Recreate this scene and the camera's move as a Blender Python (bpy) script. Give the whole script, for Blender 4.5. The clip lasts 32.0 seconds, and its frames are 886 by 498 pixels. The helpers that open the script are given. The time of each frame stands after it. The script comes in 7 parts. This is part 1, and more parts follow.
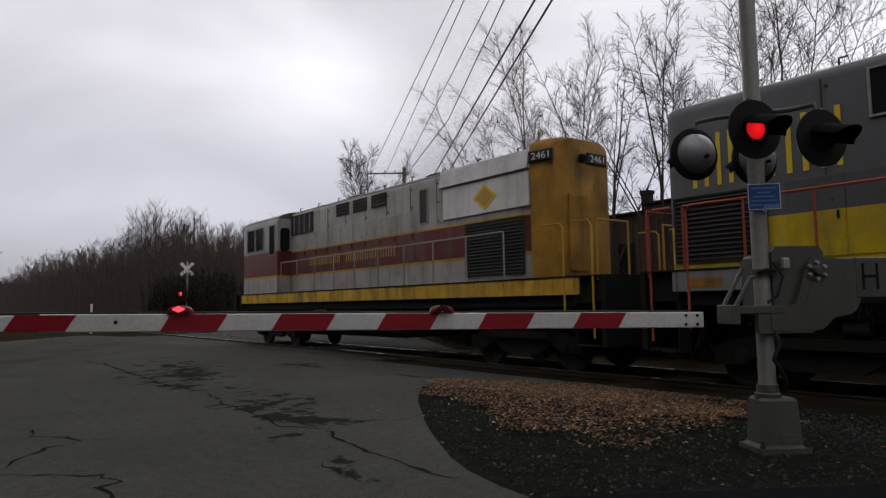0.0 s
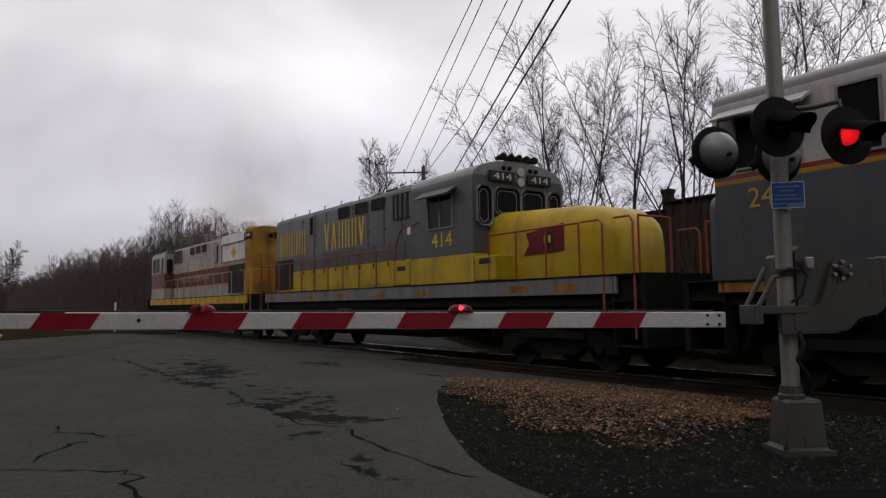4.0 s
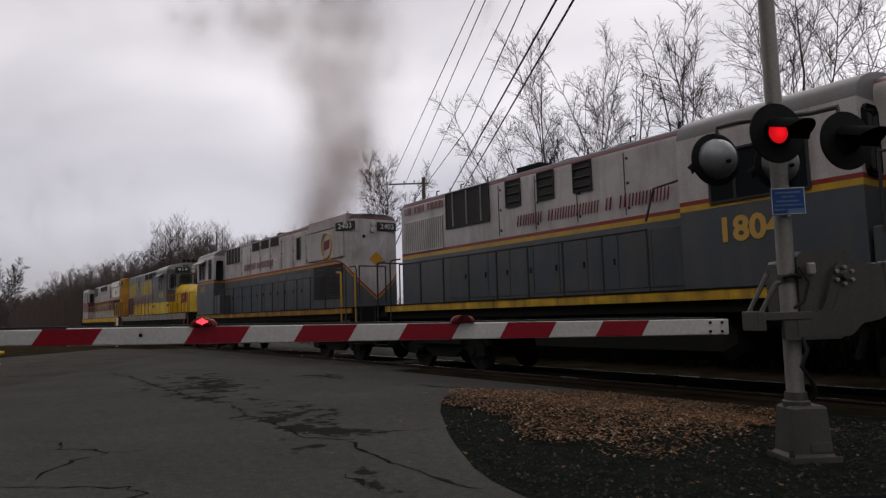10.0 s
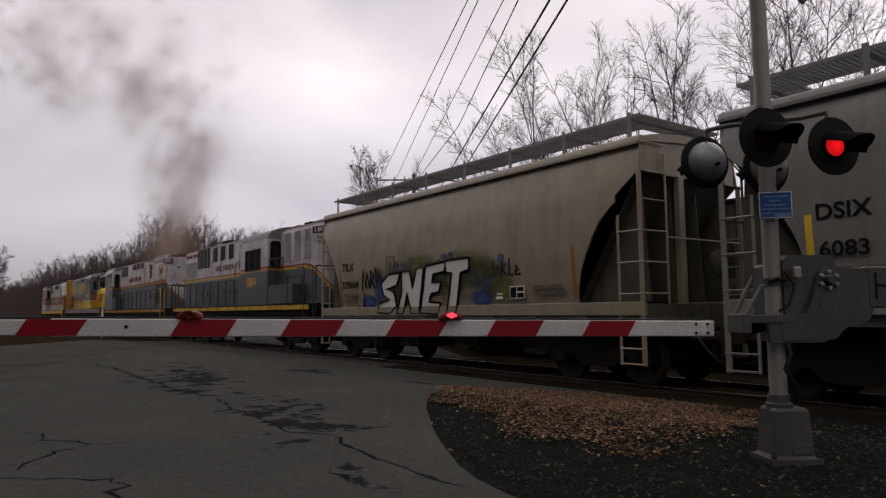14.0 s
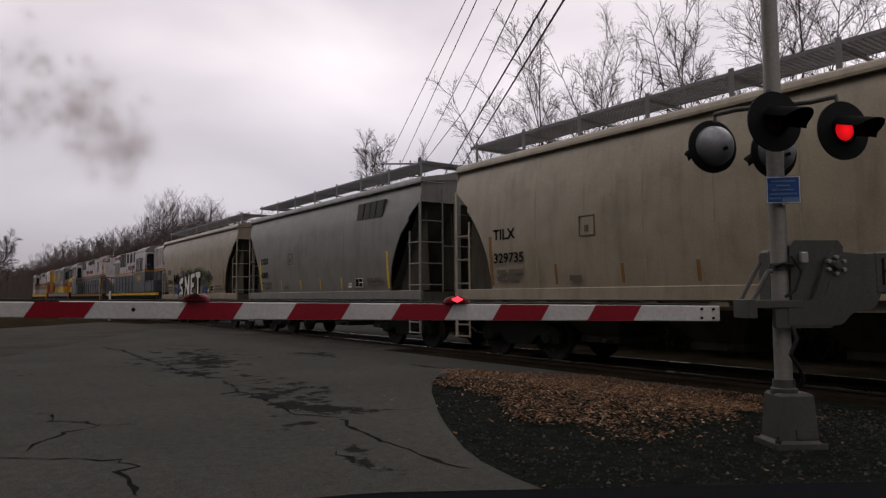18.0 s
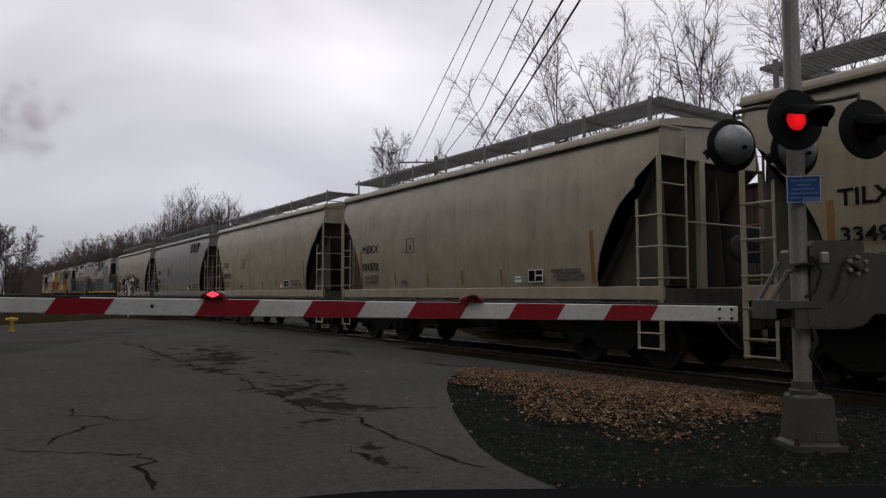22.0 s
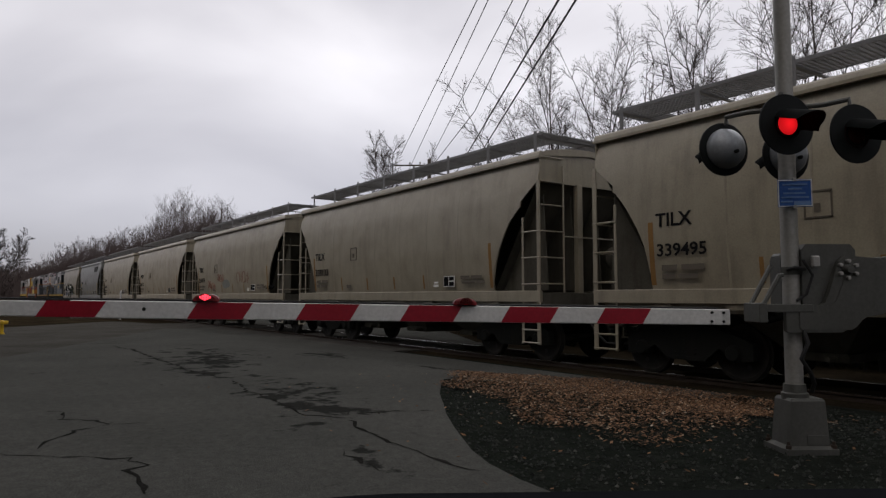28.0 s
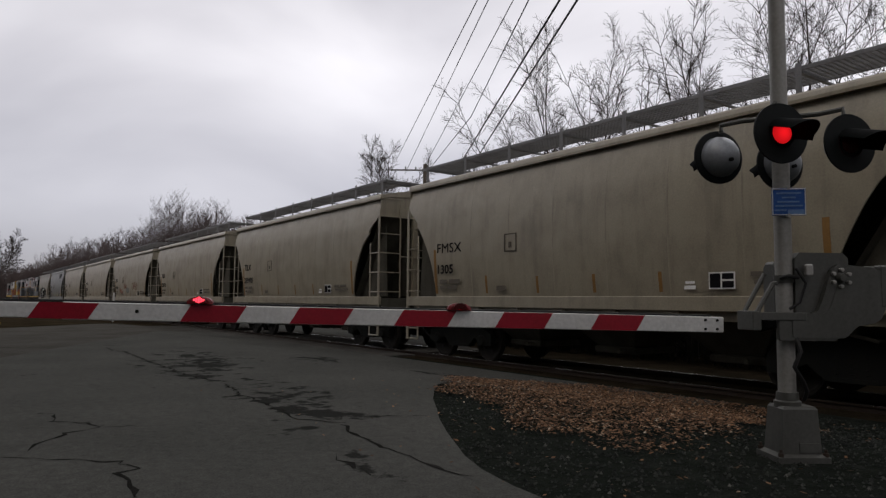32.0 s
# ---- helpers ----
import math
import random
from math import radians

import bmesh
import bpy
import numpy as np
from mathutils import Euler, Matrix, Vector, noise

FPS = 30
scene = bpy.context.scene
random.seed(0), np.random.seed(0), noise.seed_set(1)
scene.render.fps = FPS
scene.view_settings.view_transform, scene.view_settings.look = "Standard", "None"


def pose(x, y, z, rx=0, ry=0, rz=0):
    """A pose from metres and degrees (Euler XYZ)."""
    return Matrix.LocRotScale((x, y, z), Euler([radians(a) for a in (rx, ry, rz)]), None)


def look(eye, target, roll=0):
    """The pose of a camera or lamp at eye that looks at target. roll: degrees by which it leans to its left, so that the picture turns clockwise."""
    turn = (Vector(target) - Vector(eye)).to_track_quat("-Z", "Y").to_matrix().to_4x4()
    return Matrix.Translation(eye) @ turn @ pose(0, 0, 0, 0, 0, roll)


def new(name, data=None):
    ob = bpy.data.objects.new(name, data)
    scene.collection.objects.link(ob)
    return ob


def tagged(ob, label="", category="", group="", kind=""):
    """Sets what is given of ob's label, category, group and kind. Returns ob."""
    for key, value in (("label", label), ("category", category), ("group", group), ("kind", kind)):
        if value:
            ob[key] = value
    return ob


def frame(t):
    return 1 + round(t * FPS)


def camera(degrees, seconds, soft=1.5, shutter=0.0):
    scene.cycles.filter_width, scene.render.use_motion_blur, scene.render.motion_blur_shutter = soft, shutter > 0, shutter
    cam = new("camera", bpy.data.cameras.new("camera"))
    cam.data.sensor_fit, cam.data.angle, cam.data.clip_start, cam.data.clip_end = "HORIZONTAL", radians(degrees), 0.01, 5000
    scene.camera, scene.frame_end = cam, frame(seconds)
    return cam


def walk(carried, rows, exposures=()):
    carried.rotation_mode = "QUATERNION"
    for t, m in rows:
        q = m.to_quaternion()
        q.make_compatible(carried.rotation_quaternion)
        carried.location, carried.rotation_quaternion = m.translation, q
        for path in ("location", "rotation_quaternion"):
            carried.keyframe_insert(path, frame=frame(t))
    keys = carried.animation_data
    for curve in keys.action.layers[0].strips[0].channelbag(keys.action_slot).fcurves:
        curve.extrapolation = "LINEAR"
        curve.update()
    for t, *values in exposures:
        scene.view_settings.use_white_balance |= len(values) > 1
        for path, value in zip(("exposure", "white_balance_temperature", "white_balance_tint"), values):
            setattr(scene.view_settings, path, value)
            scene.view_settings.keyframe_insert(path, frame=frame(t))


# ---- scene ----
# metres; z = 0 is the top of the rail; the track runs along x, the train rolls towards -x
EYE_Z = 1.37
HEAD = 54.9
# seconds, pitch, roll, turn of the hand-held camera in the standing car
TURNS = [
    (0.0, 4.59, 1.00, -1.94), (0.5, 4.36, 1.00, -1.50), (1.0, 4.21, 1.06, -1.44), (1.5, 3.91, 1.02, -0.78), (2.0, 3.89, 0.92, -0.55),
    (2.5, 4.10, 0.83, -0.65), (3.0, 4.34, 0.95, -0.48), (3.5, 4.35, 0.86, -0.33), (5.5, 5.60, 0.88, -0.40), (6.0, 5.65, 0.71, -0.17),
    (6.5, 4.95, 0.79, 0.08), (7.0, 5.14, 0.77, 0.12), (7.5, 5.15, 0.98, -0.07), (8.0, 5.29, 0.95, -0.11), (8.5, 5.47, 1.10, -0.08),
    (9.0, 5.68, 1.33, -0.27), (9.5, 5.48, 1.31, -0.13), (10.0, 5.44, 1.63, -0.18), (10.5, 5.26, 1.31, -0.07), (11.0, 5.26, 1.30, -0.15),
    (11.5, 5.39, 1.47, -0.51), (12.0, 5.44, 1.65, -0.47), (12.5, 4.95, 1.31, -0.71), (13.0, 5.04, 0.95, -1.31), (13.5, 5.02, 0.64, -1.39),
    (14.0, 5.17, 0.61, -1.20), (14.5, 4.59, 0.36, -1.38), (16.5, 4.32, 0.55, -1.49), (17.0, 4.30, 0.46, -1.30), (17.5, 3.79, 0.28, -0.81),
    (18.0, 3.84, 0.39, -0.74), (18.5, 3.85, 0.32, -0.86), (19.0, 4.21, 0.41, -0.79), (19.5, 4.18, 0.24, -0.61), (20.0, 4.24, 0.24, -0.67),
    (20.5, 4.08, 0.18, -0.15), (21.0, 4.06, 0.12, 0.18), (21.5, 3.73, -0.06, 0.52), (22.0, 3.72, 0.05, 0.57), (22.5, 3.85, 0.19, 0.38),
    (23.0, 4.25, 0.01, -0.06), (23.5, 3.85, -0.21, 0.21), (24.0, 3.92, -0.00, 0.34), (24.5, 4.06, 0.10, 0.26), (25.0, 3.95, 0.12, 0.13),
    (25.5, 3.76, -0.13, 0.10), (27.5, 4.15, 0.04, -0.09), (28.0, 3.98, -0.00, 0.00), (28.5, 4.14, 0.00, 0.05), (29.0, 4.18, 0.08, -0.03),
    (29.5, 4.05, -0.02, 0.02), (30.0, 4.18, -0.09, -0.19), (30.5, 4.05, -0.28, -0.07), (31.0, 4.13, -0.30, -0.30), (31.5, 4.26, -0.27, -0.50),
    (32.0, 4.40, -0.53, -0.47)]
scene.cycles.transparent_max_bounces = 220
cam = camera(66.0, 32.0, soft=1.3)
# the camera's own white balance drifts a little
BALANCE = [(0.0, 0.04, 6350, 8), (1.5, 0.06, 6500, 10), (3.0, 0.05, 6500, 10), (6.0, 0.0, 6700, 14), (8.0, 0.0, 6640, 13), (10.0, 0.0, 6520, 10), (13.0, 0.0, 6500, 10), (14.0, 0.0, 6700, 14), (20.0, 0.0, 6700, 14), (22.0, 0.0, 6420, 8), (32.0, 0.0, 6420, 8)]
walk(cam, [(t, pose(0, 0, EYE_Z, 90 + p, r, HEAD + y)) for t, p, r, y in TURNS], BALANCE)

# ---- light: an overcast winter sky ----
world = bpy.data.worlds.new("overcast_sky")
scene.world = world
world.use_nodes = True
wn, wl = world.node_tree.nodes, world.node_tree.links
wn.clear()
w_out = wn.new("ShaderNodeOutputWorld")
w_add = wn.new("ShaderNodeAddShader")
w_sky = wn.new("ShaderNodeTexSky")
w_sky.sky_type = "NISHITA"
w_sky.sun_disc = False
w_sky.air_density, w_sky.dust_density, w_sky.ozone_density = 0.35, 4.0, 0.0
w_sky.sun_elevation, w_sky.sun_rotation = radians(50), radians(160)
w_b1 = wn.new("ShaderNodeBackground")
w_b1.inputs["Strength"].default_value = 0.05
wl.new(w_sky.outputs[0], w_b1.inputs["Color"])
w_tc = wn.new("ShaderNodeTexCoord")
w_map = wn.new("ShaderNodeMapping")
w_map.inputs["Scale"].default_value = (1.0, 1.0, 1.9)
wl.new(w_tc.outputs["Generated"], w_map.inputs["Vector"])
w_n = wn.new("ShaderNodeTexNoise")
w_n.inputs["Scale"].default_value = 2.1
w_n.inputs["Detail"].default_value = 5.0
w_n.inputs["Roughness"].default_value = 0.42
w_n.inputs["Distortion"].default_value = 0.4
wl.new(w_map.outputs[0], w_n.inputs["Vector"])
w_r = wn.new("ShaderNodeValToRGB")
w_r.color_ramp.elements[0].position, w_r.color_ramp.elements[0].color = 0.30, (0.53, 0.497, 0.516, 1)
w_r.color_ramp.elements[1].position, w_r.color_ramp.elements[1].color = 0.66, (0.93, 0.88, 0.895, 1)
wl.new(w_n.outputs[0], w_r.inputs[0])
w_b2 = wn.new("ShaderNodeBackground")
w_b2.inputs["Strength"].default_value = 1.07
w_sep = wn.new("ShaderNodeSeparateXYZ")
wl.new(w_tc.outputs["Generated"], w_sep.inputs[0])
w_g = wn.new("ShaderNodeValToRGB")
w_g.color_ramp.elements[0].position, w_g.color_ramp.elements[0].color = 0.0, (0.41, 0.41, 0.43, 1)
w_g.color_ramp.elements[1].position, w_g.color_ramp.elements[1].color = 0.33, (1, 1, 1, 1)
wl.new(w_sep.outputs[2], w_g.inputs[0])
w_mul = wn.new("ShaderNodeMix")
w_mul.data_type, w_mul.blend_type = "RGBA", "MULTIPLY"
w_mul.inputs[0].default_value = 1.0
wl.new(w_r.outputs[0], w_mul.inputs[6])
wl.new(w_g.outputs[0], w_mul.inputs[7])
# the cloud is thinner, and so brighter, towards the north-east
w_dot = wn.new("ShaderNodeVectorMath")
w_dot.operation = "DOT_PRODUCT"
w_dot.inputs[1].default_value = (-0.2, 0.97, 0.12)
wl.new(w_tc.outputs["Generated"], w_dot.inputs[0])
w_lin = wn.new("ShaderNodeMath")
w_lin.operation = "MULTIPLY_ADD"
w_lin.inputs[1].default_value, w_lin.inputs[2].default_value = 0.26, 0.84
wl.new(w_dot.outputs["Value"], w_lin.inputs[0])
w_mul2 = wn.new("ShaderNodeMix")
w_mul2.data_type, w_mul2.blend_type = "RGBA", "MULTIPLY"
w_mul2.inputs[0].default_value = 1.0
wl.new(w_mul.outputs[2], w_mul2.inputs[6])
wl.new(w_lin.outputs[0], w_mul2.inputs[7])
wl.new(w_mul2.outputs[2], w_b2.inputs["Color"])
wl.new(w_b1.outputs[0], w_add.inputs[0])
wl.new(w_b2.outputs[0], w_add.inputs[1])
wl.new(w_add.outputs[0], w_out.inputs["Surface"])

sun_data = bpy.data.lights.new("sun", "SUN")
sun_data.energy, sun_data.angle, sun_data.color = 0.5, radians(50), (1.0, 0.97, 0.93)
sun = new("sun", sun_data)
sun.matrix_basis = look((-9, 25, 32), (0, 0, 0))


# ---- materials ----
def shader(name):
    m = bpy.data.materials.new(name)
    m.use_nodes = True
    n, l = m.node_tree.nodes, m.node_tree.links
    return m, n, l, n["Principled BSDF"]


def noise_node(n, l, vec, scale, detail=4.0, rough=0.55):
    t = n.new("ShaderNodeTexNoise")
    t.inputs["Scale"].default_value = scale
    t.inputs["Detail"].default_value = detail
    t.inputs["Roughness"].default_value = rough
    if vec is not None:
        l.new(vec, t.inputs["Vector"])
    return t.outputs[0]


def ramp_node(n, l, fac, stops, mode="LINEAR"):
    r = n.new("ShaderNodeValToRGB")
    r.color_ramp.interpolation = mode
    e = r.color_ramp.elements
    while len(e) < len(stops):
        e.new(0.5)
    for k, (p, c) in enumerate(stops):
        e[k].position = p
        e[k].color = (*c, 1) if len(c) == 3 else c
    l.new(fac, r.inputs[0])
    return r.outputs[0]


def mix_node(n, l, fac, a, b, mode="MIX"):
    m = n.new("ShaderNodeMix")
    m.data_type, m.blend_type = "RGBA", mode
    for socket, v in ((m.inputs[0], fac), (m.inputs[6], a), (m.inputs[7], b)):
        if isinstance(v, (int, float)):
            socket.default_value = v
        elif isinstance(v, tuple):
            socket.default_value = (*v, 1)
        else:
            l.new(v, socket)
    return m.outputs[2]


def bump_node(n, l, b, height, strength, distance=0.02):
    k = n.new("ShaderNodeBump")
    k.inputs["Strength"].default_value = strength
    k.inputs["Distance"].default_value = distance
    l.new(height, k.inputs["Height"])
    l.new(k.outputs[0], b.inputs["Normal"])


def coords(n, l, scale=(1, 1, 1)):
    t = n.new("ShaderNodeTexCoord")
    m = n.new("ShaderNodeMapping")
    m.inputs["Scale"].default_value = scale
    l.new(t.outputs["Object"], m.inputs["Vector"])
    return t.outputs["Object"], m.outputs[0]


def dipped(n, l, sep, dip):
    """The scheme's height where its stripe runs down to a point on the end; dip: start along x, half width, slope, highest."""
    def op(kind, a, b):
        m = n.new("ShaderNodeMath")
        m.operation = kind
        for s, v in zip(m.inputs, (a, b)):
            if isinstance(v, (int, float)):
                s.default_value = v
            else:
                l.new(v, s)
        return m.outputs[0]
    x0, half, slope, top = dip
    along = op("MAXIMUM", op("SUBTRACT", sep.outputs[0], x0), 0.0)
    inward = op("MAXIMUM", op("SUBTRACT", half, op("ABSOLUTE", sep.outputs[1], 0.0)), 0.0)
    near_end = op("MINIMUM", along, 1.0)
    fall = op("MULTIPLY", op("ADD", op("MULTIPLY", op("MULTIPLY", along, along), 0.35), op("MULTIPLY", inward, near_end)), slope)
    return op("MAXIMUM", sep.outputs[2], op("MINIMUM", op("ADD", sep.outputs[2], fall), top))


def worn(name, base, dirt=(0.05, 0.045, 0.04), rough=0.5, metal=0.0, grime=0.5, bands=None, tint=False, streak=True, bump=0.15, spec=0.28, dip=None):
    """Paint or metal with grain, blotches and rain streaks. bands: heights and colours of a painted scheme."""
    m, n, l, b = shader(name)
    obj, low = coords(n, l, (1.6, 1.6, 0.22))
    if bands:
        sep = n.new("ShaderNodeSeparateXYZ")
        l.new(obj, sep.inputs[0])
        height = sep.outputs[2]
        if dip:
            height = dipped(n, l, sep, dip)
        d = n.new("ShaderNodeMath")
        d.operation = "DIVIDE"
        l.new(height, d.inputs[0])
        d.inputs[1].default_value = 6.0
        col = ramp_node(n, l, d.outputs[0], [(z / 6.0, c) for z, c in bands], "CONSTANT")
    elif tint:
        info = n.new("ShaderNodeObjectInfo")
        col = info.outputs["Color"]
    else:
        rgb = n.new("ShaderNodeRGB")
        rgb.outputs[0].default_value = (*base, 1)
        col = rgb.outputs[0]
    blot = ramp_node(n, l, noise_node(n, l, obj, 1.3, 6.0, 0.6), [(0.42, (0, 0, 0)), (0.75, (grime, grime, grime))])
    col = mix_node(n, l, blot, col, dirt)
    if streak:
        st = ramp_node(n, l, noise_node(n, l, low, 2.4, 5.0, 0.6), [(0.48, (0, 0, 0)), (0.72, (grime * 0.95,) * 3)])
        col = mix_node(n, l, st, col, dirt)
    fine = ramp_node(n, l, noise_node(n, l, obj, 38.0, 3.0), [(0.3, (0.86, 0.86, 0.86)), (0.7, (1.06, 1.06, 1.06))])
    col = mix_node(n, l, 1.0, col, fine, "MULTIPLY")
    l.new(col, b.inputs["Base Color"])
    r = ramp_node(n, l, blot, [(0.0, (rough,) * 3), (1.0, (min(1, rough + 0.3),) * 3)])
    l.new(r, b.inputs["Roughness"])
    b.inputs["Metallic"].default_value = metal
    b.inputs["Specular IOR Level"].default_value = spec
    if bump:
        bump_node(n, l, b, noise_node(n, l, obj, 9.0, 5.0), bump, 0.01)
    return m


def plain(name, base, rough=0.6, metal=0.0):
    return worn(name, base, tuple(0.5 * c for c in base), rough, metal, 0.35, streak=False, bump=0.05)


def glow(name, colour, strength):
    m, n, l, b = shader(name)
    b.inputs["Base Color"].default_value = (*colour, 1)
    b.inputs["Emission Color"].default_value = (*colour, 1)
    b.inputs["Emission Strength"].default_value = strength
    b.inputs["Roughness"].default_value = 0.4
    return m


def ground_material(name, stops, scale, fine, bump, rough=0.9, wet=None, spec=0.0):
    m, n, l, b = shader(name)
    obj, _ = coords(n, l)
    col = ramp_node(n, l, noise_node(n, l, obj, scale, 8.0, 0.6), stops)
    grain = ramp_node(n, l, noise_node(n, l, obj, fine, 3.0, 0.7), [(0.3, (0.6,) * 3), (0.72, (1.3,) * 3)])
    col = mix_node(n, l, 1.0, col, grain, "MULTIPLY")
    b.inputs["Roughness"].default_value = rough
    b.inputs["Specular IOR Level"].default_value = spec
    if wet:
        w = ramp_node(n, l, noise_node(n, l, obj, wet, 5.0, 0.55), [(0.40, (0.62,) * 3), (0.62, (rough,) * 3)])
        l.new(w, b.inputs["Roughness"])
    l.new(col, b.inputs["Base Color"])
    bump_node(n, l, b, noise_node(n, l, obj, fine, 4.0, 0.7), bump, 0.02)
    return m


def damp_stains(m, spots):
    """Ragged dark damp marks; spots: centre and reach of the places where they gather."""
    n, l = m.node_tree.nodes, m.node_tree.links
    b = n["Principled BSDF"]
    colour = b.inputs["Base Color"].links[0].from_socket
    tc = n.new("ShaderNodeTexCoord")
    total = None
    for (x, y), (rx, ry), turn in spots:
        mp = n.new("ShaderNodeMapping")
        mp.vector_type = "TEXTURE"
        mp.inputs["Location"].default_value = (x, y, 0)
        mp.inputs["Rotation"].default_value = (0, 0, radians(turn))
        mp.inputs["Scale"].default_value = (rx, ry, 1000)
        l.new(tc.outputs["Object"], mp.inputs["Vector"])
        gr = n.new("ShaderNodeTexGradient")
        gr.gradient_type = "SPHERICAL"
        l.new(mp.outputs[0], gr.inputs["Vector"])
        if total is None:
            total = gr.outputs["Fac"]
        else:
            mx = n.new("ShaderNodeMath")
            mx.operation = "MAXIMUM"
            l.new(total, mx.inputs[0])
            l.new(gr.outputs["Fac"], mx.inputs[1])
            total = mx.outputs[0]
    nz = noise_node(n, l, tc.outputs["Object"], 3.0, 6.0, 0.62)
    ad = n.new("ShaderNodeMath")
    ad.operation = "MULTIPLY_ADD"
    l.new(total, ad.inputs[0])
    ad.inputs[1].default_value = 0.30
    l.new(nz, ad.inputs[2])
    mask = ramp_node(n, l, ad.outputs[0], [(0.67, (0, 0, 0)), (0.745, (0.80,) * 3)])
    patchy = ramp_node(n, l, noise_node(n, l, tc.outputs["Object"], 11.0, 5.0, 0.65), [(0.30, (0.86,) * 3), (0.70, (1.12,) * 3)])
    colour = mix_node(n, l, 1.0, colour, patchy, "MULTIPLY")
    l.new(mix_node(n, l, mask, colour, (0.010, 0.010, 0.0095)), b.inputs["Base Color"])


ASPHALT = ground_material("asphalt", [(0.3, (0.056, 0.057, 0.052)), (0.6, (0.068, 0.0685, 0.0625)), (0.8, (0.077, 0.077, 0.070))], 0.45, 95.0, 0.5, 0.85, 0.7)
damp_stains(ASPHALT, [((-12.9, 3.75), (5.2, 1.5), -12), ((-7.4, 3.3), (3.2, 1.0), -8), ((-13.2, 6.2), (2.2, 0.8), -20), ((-9.6, 7.3), (2.2, 0.9), 30), ((-4.3, 2.4), (1.0, 0.35), -10)])
TAR = ground_material("tar_seal", [(0.3, (0.012, 0.012, 0.011)), (0.7, (0.022, 0.021, 0.020))], 2.0, 60.0, 0.2, 0.8)
GRAVEL = ground_material("dark_gravel", [(0.3, (0.0105, 0.0123, 0.0102)), (0.55, (0.0165, 0.0190, 0.0158)), (0.8, (0.0255, 0.0285, 0.0238))], 5.0, 60.0, 1.0)
EARTH = ground_material("winter_grass", [(0.3, (0.012, 0.0095, 0.0065)), (0.55, (0.024, 0.019, 0.0125)), (0.8, (0.042, 0.032, 0.02))], 0.8, 25.0, 0.8)
SHOULDER = ground_material("gravelly_shoulder", [(0.3, (0.048, 0.046, 0.040)), (0.55, (0.060, 0.058, 0.052)), (0.8, (0.072, 0.069, 0.062))], 0.7, 40.0, 0.8)
CONCRETE = ground_material("crossing_concrete", [(0.3, (0.045, 0.043, 0.039)), (0.7, (0.075, 0.072, 0.066))], 2.0, 50.0, 0.3, 0.85)
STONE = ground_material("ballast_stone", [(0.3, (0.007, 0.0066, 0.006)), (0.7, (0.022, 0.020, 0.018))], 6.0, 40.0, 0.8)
TIE = worn("creosoted_wood", (0.018, 0.014, 0.011), rough=0.9, spec=0.02)
RAIL_STEEL = worn("rail_steel", (0.035, 0.026, 0.02), rough=0.8, grime=0.3, spec=0.1)
RAIL_TOP = worn("polished_rail_head", (0.62, 0.61, 0.60), rough=0.25, metal=1.0, grime=0.15, streak=False)
BLACK = worn("sooty_black_steel", (0.0115, 0.0128, 0.0118), (0.018, 0.017, 0.015), 0.75, 0.0, 0.6, spec=0.06)
WHEEL = worn("wheel_steel", (0.020, 0.019, 0.017), rough=0.7, spec=0.1)
TREAD = worn("wheel_tread", (0.03, 0.028, 0.026), rough=0.6, metal=0.3, grime=0.2)
GLASS, gn, gl, gb = shader("dark_window_glass")
gb.inputs["Base Color"].default_value = (0.012, 0.014, 0.016, 1)
gb.inputs["Roughness"].default_value = 0.08
gb.inputs["Specular IOR Level"].default_value = 0.15
HOPPER = worn("hopper_paint", (0.5, 0.46, 0.4), (0.055, 0.038, 0.024), 0.34, grime=0.34, tint=True, bump=0.04, spec=0.6)
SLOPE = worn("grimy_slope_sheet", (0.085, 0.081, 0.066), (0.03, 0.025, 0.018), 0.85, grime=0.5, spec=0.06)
GALV = worn("galvanised_grating", (0.20, 0.203, 0.208), (0.09, 0.085, 0.08), 0.55, 0.3, 0.4)
INK = plain("black_stencil_paint", (0.009, 0.009, 0.010), 0.8)
INK.node_tree.nodes["Principled BSDF"].inputs["Specular IOR Level"].default_value = 0.05
WHITE_INK = plain("white_decal", (0.72, 0.72, 0.70))
FADED = plain("faded_stencil", (0.10, 0.086, 0.066))
OCHRE = plain("ochre_reflector_strip", (0.22, 0.12, 0.035))
YELLOW_INK = plain("yellow_reflector_strip", (0.62, 0.42, 0.03))
MASTPAINT = worn("aluminium_paint", (0.33, 0.325, 0.305), (0.13, 0.12, 0.105), 0.45, 0.45, 0.4)
MECH = worn("cast_aluminium", (0.085, 0.086, 0.078), (0.042, 0.042, 0.037), 0.5, 0.4, 0.45)
LAMP_BLACK = plain("black_signal_enamel", (0.007, 0.0085, 0.0085), 0.55)
LAMP_BLACK.node_tree.nodes["Principled BSDF"].inputs["Specular IOR Level"].default_value = 0.1
DOME = worn("grey_lamp_housing", (0.23, 0.245, 0.262), (0.08, 0.08, 0.08), 0.4, 0.3, 0.3, streak=False)
VISOR_M = plain("matt_black_hood", (0.006, 0.007, 0.007), 0.9)
VISOR_M.node_tree.nodes["Principled BSDF"].inputs["Specular IOR Level"].default_value = 0.03
LENS_OFF = plain("dark_red_lens", (0.06, 0.008, 0.008), 0.2)
LENS_ON = glow("lit_red_lens", (1.0, 0.010, 0.016), 0.88)
ln_, ll_ = LENS_ON.node_tree.nodes, LENS_ON.node_tree.links
lo_, lm_ = coords(ln_, ll_, (9.0, 9.0, 9.0))
